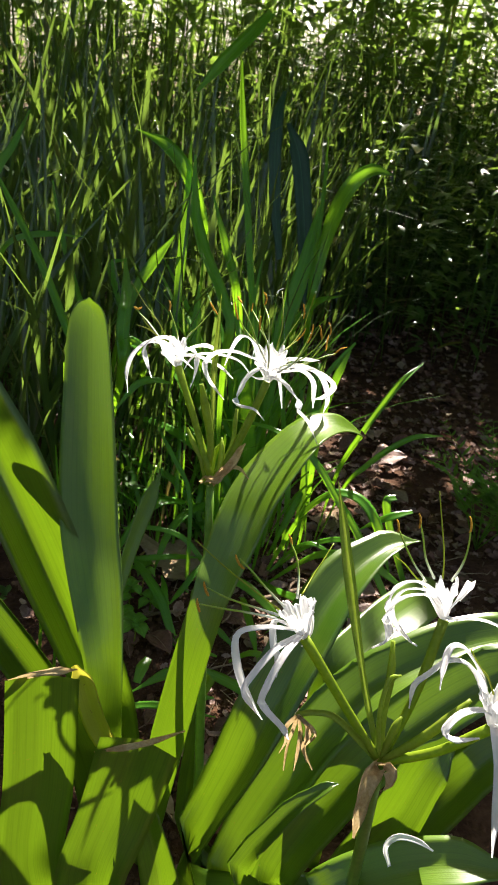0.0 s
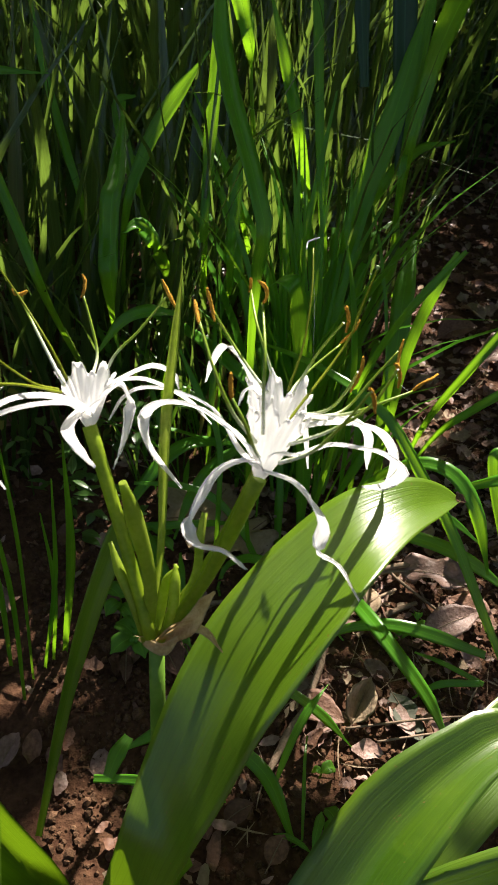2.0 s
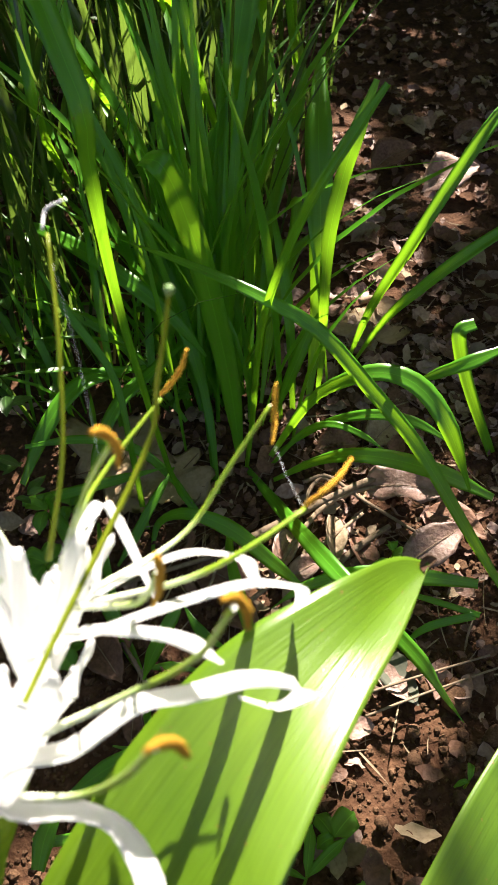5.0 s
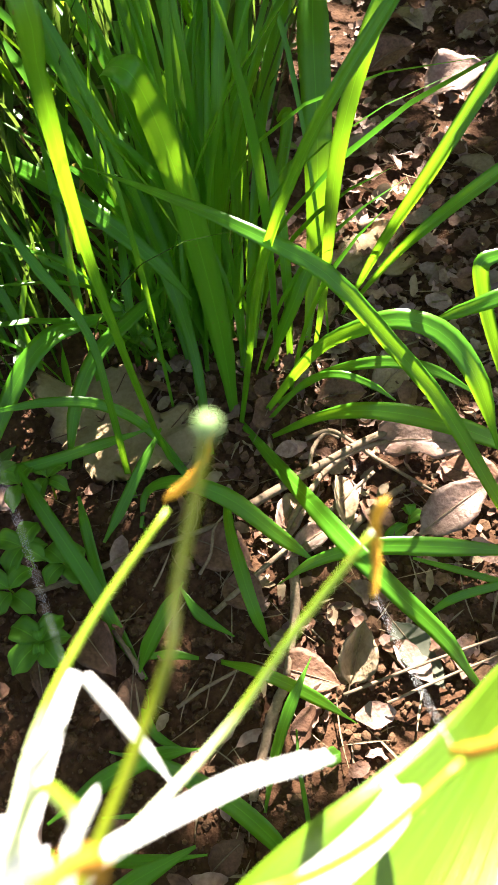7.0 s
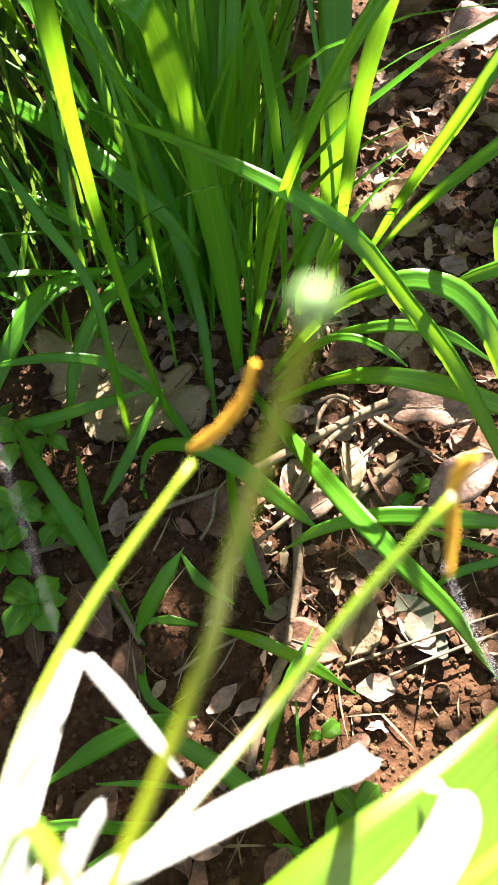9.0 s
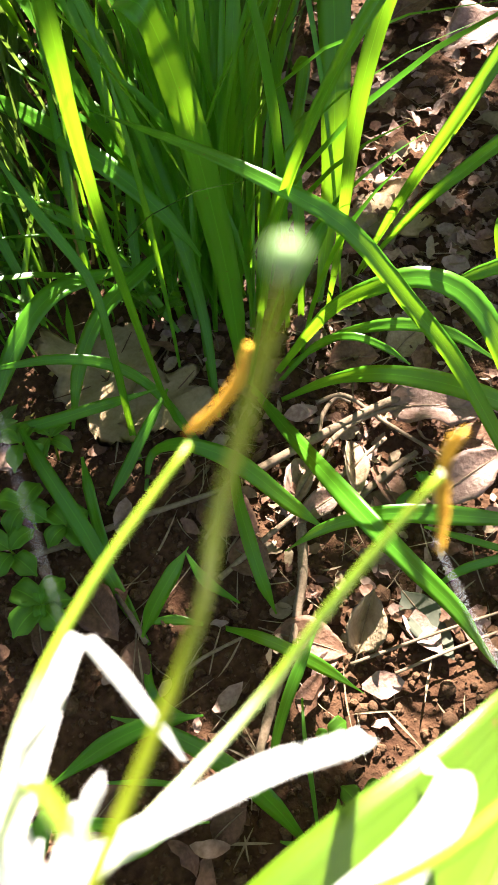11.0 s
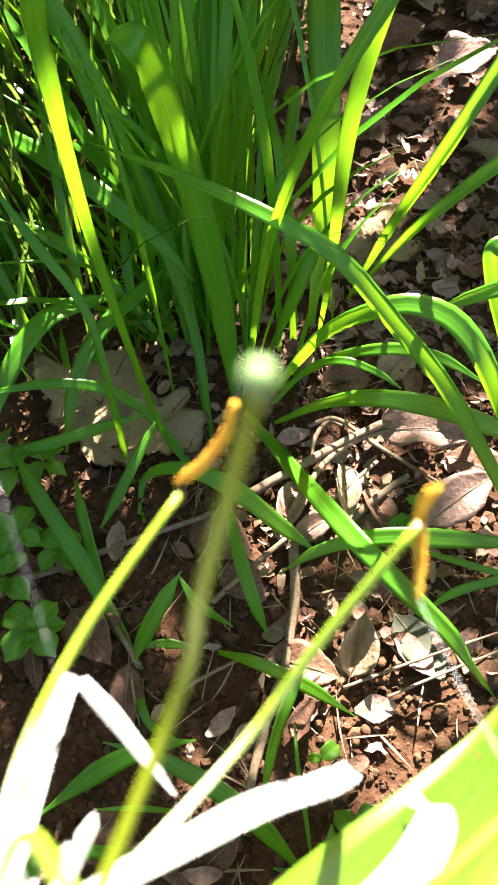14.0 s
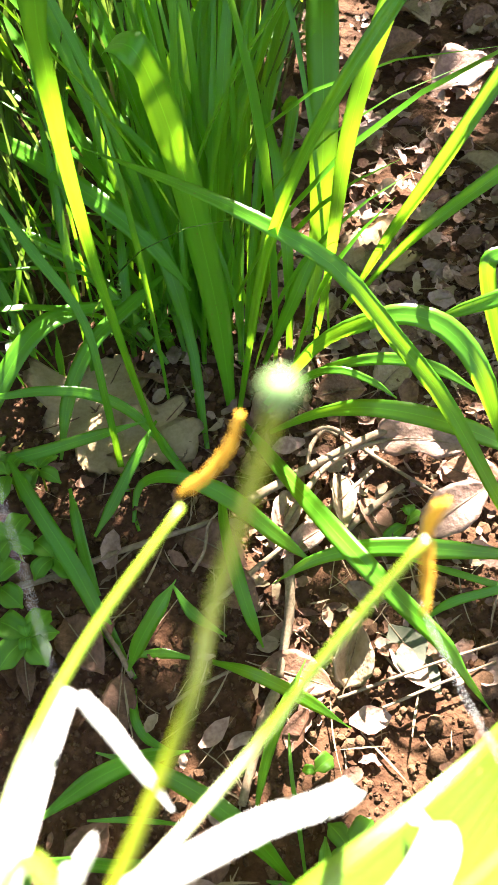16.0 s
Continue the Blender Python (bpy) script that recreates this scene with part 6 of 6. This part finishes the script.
dead_leaf((0.3272, 0.4538, 0), (0.2735, 0.3923, 0.006), 0.035, LITTER_ROSE, "rosy curled dead leaf in the litter", 0.006, 0.35, 0.012, 0.1, 11)
dead_leaf((0.3427, 0.3956, 0), (0.273, 0.3768, 0.006), 0.03, LITTER_ROSE, "rosy curled dead leaf in the litter", 0.006, 0.35, 0.012, 0.1, 12)
dead_leaf((0.3888, 0.4517, 0), (0.3516, 0.3718, 0.006), 0.03, LITTER_PALE, "pale curled dead leaf in the litter", 0.01, 0.4, 0.012, 0.2, 13)
dead_leaf((0.3982, 0.412, 0), (0.392, 0.337, 0.006), 0.036, LITTER, "tan dead leaf in the litter", 0.006, 0.25, 0.01, 0.1, 14)
dead_leaf((0.4206, 0.5713, 0), (0.4834, 0.5474, 0.006), 0.05, LITTER, "brown dead leaf behind grass", 0.004, 0.2, 0.01, 0.1, 15)
dead_leaf((0.5001, 0.5447, 0), (0.5563, 0.5666, 0.006), 0.05, LITTER_PALE, "tan dead leaf behind grass", 0.004, 0.2, 0.01, 0.1, 16)
dead_leaf((0.1881, 0.4594, 0), (0.2349, 0.3869, 0.006), 0.06, LITTER, "broad brown dead leaf under twigs", 0.003, 0.15, 0.01, 0.06, 17)
dead_leaf((0.2011, 0.3902, 0), (0.2232, 0.3328, 0.006), 0.045, LITTER, "brown dead leaf under grass", 0.003, 0.2, 0.01, 0.06, 18)
dead_leaf((0.0295, 0.4185, 0), (0.0484, 0.3389, 0.006), 0.05, LITTER, "brown dead leaf in shade", 0.003, 0.2, 0.01, 0.06, 19)
dead_leaf((-0.0414, 0.1805, 0), (0.0067, 0.2043, 0.006), 0.04, LITTER, "brown dead leaf in shade", 0.003, 0.2, 0.01, 0.06, 20)
dead_leaf((0.928, 1.0906, 0), (1.0539, 1.0854, 0.02), 0.09, LITTER_ROSE, "rosy dead leaf with sun on it", 0.01, 0.2, 0.02, 0.1, 21)
dead_leaf((0.8707, 1.2061, 0), (0.9816, 1.2117, 0.02), 0.075, LITTER, "dull brown dead leaf, slightly cupped", 0.008, 0.2, 0.02, 0.05, 22)
dead_leaf((0.7168, 1.0072, 0), (0.786, 1.0173, 0.006), 0.045, LITTER_PALE, "greyish dead leaf on soil", 0.004, 0.15, 0.01, 0.05, 23)
dead_leaf((0.8657, 0.9055, 0), (0.8944, 0.8219, 0.01), 0.05, LITTER_PALE, "pale tan dead leaf on soil", 0.006, 0.3, 0.015, 0.1, 24)
dead_leaf((0.7531, 0.8247, 0), (0.7994, 0.8328, 0.006), 0.03, LITTER, "small brown dead leaf on soil", 0.004, 0.2, 0.01, 0.05, 25)
dead_leaf((1.0189, 1.3596, 0), (1.0453, 1.2768, 0.006), 0.06, LITTER_PALE, "pale tan dead leaf on soil", 0.004, 0.2, 0.02, 0.1, 26)
dead_leaf((1.0964, 1.232, 0), (1.1857, 1.2476, 0.006), 0.06, LITTER, "brown dead leaf on soil", 0.004, 0.2, 0.02, 0.1, 27)
dead_leaf((0.2146, 0.9505, 0.03), (0.279, 0.9628, 0.05), 0.022, LITTER, "rusty dead leaf caught in grass", 0.004, 0.5, 0.01, 0.1, 28)
dead_leaf((-0.2017, 0.2528, 0), (-0.1742, 0.2897, 0.01), 0.03, LITTER_ROSE, "rosy dead leaf on dark soil", 0.006, 0.4, 0.01, 0.1, 29)
dead_leaf((0.0642, 0.1263, 0), (0.1032, 0.1362, 0.01), 0.03, LITTER, "brown dead leaf on dark soil", 0.006, 0.2, 0.01, 0.1, 30)
dead_leaf((0.1062, 0.0663, 0), (0.1308, 0.0912, 0.01), 0.03, LITTER, "brown dead leaf on dark soil", 0.006, 0.2, 0.01, 0.1, 31)


def stick(pts, radius, label, lift=0.006):
    pts = [Vector(p) + Vector((0, 0, lift)) for p in pts]
    ob = thing("twig", pts[0], label, "twig", "twigs on the soil")
    part("wood", tube(bmesh.new(), pts, [radius, radius * 0.95, radius * 0.85, radius * 0.7], 18, 8, 1.0, 0.12, 3), TWIG, ob)
    return ob


stick([(-0.0544, 0.4807, 0.004), (0.0232, 0.4673, 0.006), (0.1094, 0.463, 0.008), (0.2356, 0.451, 0.012)], 0.0042, "thin grey-brown twig across the soil")
stick([(0.261, 0.4584, 0.012), (0.3469, 0.4649, 0.02), (0.4279, 0.4705, 0.025), (0.5068, 0.4676, 0.03)], 0.006, "sunlit brown stick lying on litter")
stick([(0.1728, 0.3572, 0.004), (0.2297, 0.3743, 0.01), (0.325, 0.4017, 0.014), (0.4234, 0.4312, 0.016)], 0.0035, "thin straight brown twig")
stick([(0.3531, 0.3759, 0.012), (0.3893, 0.3865, 0.014), (0.4252, 0.3951, 0.014), (0.4466, 0.3985, 0.016)], 0.005, "short stick in the sun")
stick([(0.3705, 0.5102, 0.02), (0.4065, 0.5032, 0.022), (0.4325, 0.4492, 0.02), (0.4727, 0.3719, 0.02)], 0.003, "curved rootlet on the litter")
stick([(0.3525, 0.4674, 0.015), (0.3704, 0.4918, 0.02), (0.396, 0.5058, 0.02), (0.4088, 0.4924, 0.02)], 0.003, "curved rootlet on the litter")
stick([(0.2871, 0.3871, 0.004), (0.2608, 0.3297, 0.006), (0.2361, 0.2916, 0.006), (0.2132, 0.2593, 0.004)], 0.006, "dead brown stalk on soil")
stick([(0.2132, 0.2564, 0.003), (0.1793, 0.2274, 0.004), (0.1535, 0.1975, 0.004), (0.126, 0.1651, 0.003)], 0.006, "dead brown stalk on soil")
stick([(0.2563, 0.2134, 0.01), (0.3189, 0.2064, 0.015), (0.3818, 0.1981, 0.02), (0.461, 0.188, 0.02)], 0.0018, "thin pale stem over the soil")
stick([(0.0743, 0.3246, 0.003), (0.0702, 0.3562, 0.004), (0.0655, 0.379, 0.004), (0.0606, 0.4028, 0.003)], 0.003, "pale straw on soil")
stick([(0.0947, 0.2798, 0.003), (0.1255, 0.2854, 0.004), (0.1616, 0.2868, 0.004), (0.1749, 0.2874, 0.003)], 0.0022, "pale straw on soil")
stick([(0.1763, 0.4046, 0.01), (0.1972, 0.4208, 0.012), (0.214, 0.4477, 0.014), (0.2319, 0.4586, 0.016)], 0.002, "thin dry brown rootlet")
stick([(0.6417, 0.8386, 0.004), (0.6649, 0.8355, 0.006), (0.6844, 0.8251, 0.006), (0.6994, 0.8121, 0.004)], 0.006, "short bit of stick on soil")
stick([(0.6851, 0.9515, 0.003), (0.6955, 0.9231, 0.003), (0.7051, 0.9031, 0.003), (0.7116, 0.8697, 0.003)], 0.002, "thin straw on soil")
stick([(0.2928, 0.186, 0.01), (0.3652, 0.1814, 0.012), (0.4393, 0.1752, 0.012), (0.5174, 0.1683, 0.012)], 0.0016, "thin pale stem over the soil")
stick([(0.2738, 0.4001, 0.01), (0.3727, 0.4582, 0.02), (0.4496, 0.4627, 0.02), (0.5292, 0.4345, 0.02)], 0.004, "brown stick lying on litter")


def stone(at, r, seed):
    rng = random.Random(seed)
    bm = bmesh.new()
    bmesh.ops.create_icosphere(bm, subdivisions=2, radius=r)
    q = Vector((rng.uniform(0.8, 1.2), rng.uniform(0.8, 1.2), rng.uniform(0.55, 0.8)))
    for v in bm.verts:
        v.co *= 1 + 0.25 * noise.noise(v.co * (1.6 / r) + Vector((seed, 0, 0)))
        v.co = Vector((v.co.x * q.x, v.co.y * q.y, v.co.z * q.z)) + Vector(at) + Vector((0, 0, r * 0.35))
    for f in bm.faces:
        f.smooth = True
    ob = thing("stone", at, "small tan stone on the soil", "stone", "stones on the soil")
    part("stone_body", bm, CLOD, ob)


for k, (at, r) in enumerate((((0.2592, 0.1691, 0), 0.006), ((0.2446, 0.1639, 0), 0.005), ((0.3381, 0.153, 0), 0.008), ((0.4026, 0.1655, 0), 0.017), ((0.4343, 0.1943, 0), 0.013), ((0.3773, 0.1938, 0), 0.008),
                            ((0.3091, 0.2224, 0), 0.006), ((0.2713, 0.1671, 0), 0.004), ((0.1418, 0.1951, 0), 0.005), ((0.1401, 0.2224, 0), 0.004), 
                            ((0.2563, 0.0828, 0), 0.008), ((0.3218, 0.1238, 0), 0.01), ((0.4203, 0.1099, 0), 0.014), ((0.3464, 0.0702, 0), 0.008))):
    stone(at, r, k + 3)


def seedling(at, height, leaves, label, material=WEED):
    """A small broad-leaved plant: stem and pairs of oval leaves."""
    rng = random.Random(len(label) + int(height * 1000))
    at = Vector(at)
    ob = thing("seedling", at, label, "seedling", "seedlings in the soil")
    part("stem", tube(bmesh.new(), [at - Vector((0, 0, 0.005)), at + Vector((0.002, 0.001, height * 0.6)), at + Vector((0, 0, height))], [0.0016, 0.0013, 0.001], 8, 6), TUBE, ob)
    for heading, length, width, h in leaves:
        d = Vector((math.cos(heading), math.sin(heading), 0))
        b = at + Vector((0, 0, height * h))
        pts = [b, b + d * length * 0.3 + Vector((0, 0, 0.006)), b + d * length * 0.65 + Vector((0, 0, 0.005)), b + d * length + Vector((0, 0, -0.006))]
        part("leaf", strap(bmesh.new(), pts, [0.002, width * 0.9, width, 0.002], (0, -0.1, 1), 12, 6, 0.15, 0.0004), material, ob)
    return ob


seedling((-0.0085, 0.3944, 0), 0.05, [(2.2, 0.04, 0.03, 1.0), (0.6, 0.036, 0.026, 0.95), (3.6, 0.042, 0.03, 0.95), (5.0, 0.035, 0.028, 0.9), (1.4, 0.018, 0.014, 1.0), (4.4, 0.018, 0.014, 1.0), (0.0, 0.03, 0.02, 0.7)], "round-leaved green seedling in a rosette")
seedling((0.0063, 0.5042, 0), 0.06, [(2.4, 0.035, 0.026, 1.0), (0.8, 0.036, 0.026, 0.95), (3.9, 0.034, 0.024, 0.95), (5.4, 0.03, 0.022, 0.9), (0.1, 0.026, 0.018, 0.7)], "green seedling with oval leaves")
seedling((0.0414, 0.4723, 0), 0.045, [(2.0, 0.032, 0.026, 1.0), (0.3, 0.03, 0.024, 0.95), (3.6, 0.03, 0.022, 0.9), (5.2, 0.036, 0.026, 0.9)], "green seedling with oval leaves")
seedling((0.026, 0.5851, 0), 0.06, [(2.4, 0.032, 0.02, 1.0), (0.8, 0.032, 0.02, 0.95), (4.2, 0.034, 0.02, 0.95), (5.6, 0.03, 0.02, 0.8)], "green seedling with oval leaves")
seedling((0.0585, 0.5875, 0), 0.05, [(2.0, 0.03, 0.018, 1.0), (0.4, 0.03, 0.018, 0.9), (4.0, 0.03, 0.018, 0.9), (5.4, 0.03, 0.018, 0.8)], "green seedling with small leaves")
seedling((0.2041, 0.163, 0), 0.008, [(0.2, 0.024, 0.018, 1.0), (2.6, 0.012, 0.01, 0.9)], "tiny seedling flat on the soil")
seedling((0.4234, 0.3538, 0), 0.04, [(1.2, 0.016, 0.014, 1.0), (1.6, 0.015, 0.013, 0.95), (3.4, 0.04, 0.018, 0.4), (0.2, 0.03, 0.014, 0.4)], "sprouting seedling with a round folded leaf")
seedling((0.2004, 0.0876, 0), 0.02, [(0.4, 0.035, 0.028, 1.0), (3.2, 0.02, 0.016, 0.9), (1.8, 0.03, 0.02, 0.8)], "dark green seedling in shade")
seedling((0.3594, 0.0784, 0), 0.02, [(0.9, 0.022, 0.008, 1.0), (3.0, 0.016, 0.006, 0.9)], "tiny green seedling in sun")
seedling((0.1571, 0.065, 0), 0.03, [(1.0, 0.05, 0.012, 1.0), (0.3, 0.06, 0.012, 0.7), (2.4, 0.05, 0.008, 0.6), (4.0, 0.04, 0.006, 0.6)], "grassy seedling on dark soil")
seedling((0.1835, 0.0084, 0), 0.03, [(0.9, 0.04, 0.022, 1.0), (2.4, 0.03, 0.018, 0.9)], "small broad-leaved green seedling")


seedling((0.1078, 0.8706, 0), 0.07, [(2.4, 0.035, 0.022, 1.0), (0.8, 0.036, 0.022, 0.95), (3.9, 0.034, 0.02, 0.8), (5.4, 0.036, 0.022, 0.7), (0.1, 0.03, 0.018, 0.6)], "green weed with oval leaves in grass")
seedling((0.117, 0.9784, 0), 0.08, [(2.0, 0.034, 0.02, 1.0), (0.2, 0.034, 0.02, 0.95), (3.6, 0.032, 0.02, 0.8), (5.0, 0.034, 0.022, 0.7), (1.0, 0.03, 0.018, 0.6)], "green weed with oval leaves in grass")
seedling((-0.0214, 0.4642, 0), 0.055, [(2.2, 0.034, 0.026, 1.0), (0.5, 0.034, 0.024, 0.95), (3.8, 0.03, 0.024, 0.8), (5.2, 0.034, 0.026, 0.7)], "round-leaved green seedling in soil")


def feather_weed(at, height, n, label):
    """A weed with many small paired leaflets."""
    rng = random.Random(n)
    at = Vector(at)
    ob = thing("fern_weed", at, label, "weed", "feathery weeds")
    for k in range(n):
        a = rng.uniform(0, 6.28)
        tip = at + Vector((math.cos(a) * height * 0.7, math.sin(a) * height * 0.7, height * rng.uniform(0.6, 1.0)))
        mid = at.lerp(tip, 0.5) + Vector((0, 0, height * 0.2))
        bm = tube(bmesh.new(), [at, mid, tip], [0.0014, 0.001, 0.0006], 8, 5)
        c = spline([at, mid, tip], 13)
        for i in range(3, 13):
            t = (c[i] - c[i - 1]).normalized()
            s = t.cross(Vector((0, 0, 1))).normalized()
            for q in (-1, 1):
                L = height * 0.22 * (1.1 - i / 14)
                strap(bm, [c[i], c[i] + (s * q + t * 0.5) * L * 0.5, c[i] + (s * q + t * 0.6) * L], [0.002, L * 0.35, 0.001], (0, 0, 1), 4, 2, 0.1, 0.0003)
        part("frond", bm, WEED, ob)
    return ob


feather_weed((0.9625, 0.5908, 0), 0.3, 12, "feathery dark green weed on the litter")
feather_weed((1.0857, 0.653, 0), 0.28, 10, "feathery dark green weed on the litter")
feather_weed((0.2487, 0.7365, 0), 0.09, 6, "small feathery weed in the shade of grass")
feather_weed((0.2312, 0.7672, 0), 0.08, 5, "small feathery weed in the shade of grass")

# spider threads between the stamens
web = thing("spider_thread", (0.1255, 0.0922, 0.6897), "thin white spider threads with dew between anthers", "spider thread")
for a, b, c in (((0.1255, 0.0922, 0.6897), (0.1235, 0.0765, 0.69), (0.1206, 0.059, 0.6965)), ((0.0722, 0.138, 0.752), (0.0708, 0.12, 0.728), (0.0675, 0.1, 0.7))):
    part("thread", tube(bmesh.new(), [a, b, c], [0.00005, 0.00005, 0.00005], 14, 4), WEB, web)
    for k in (0.3, 0.62, 0.9):
        bm = bmesh.new()
        bmesh.ops.create_icosphere(bm, subdivisions=1, radius=0.0002, matrix=Matrix.Translation(spline([a, b, c], 21)[int(20 * k)]))
        part("dew_drop", bm, WEB, web)
part("thread", tube(bmesh.new(), [(0.0735, 0.1558, 0.751), (0.0767, 0.1621, 0.7535), (0.0823, 0.1573, 0.7584)], [0.0005, 0.0006, 0.0004], 10, 6), WEB, web, "curled white wisp")
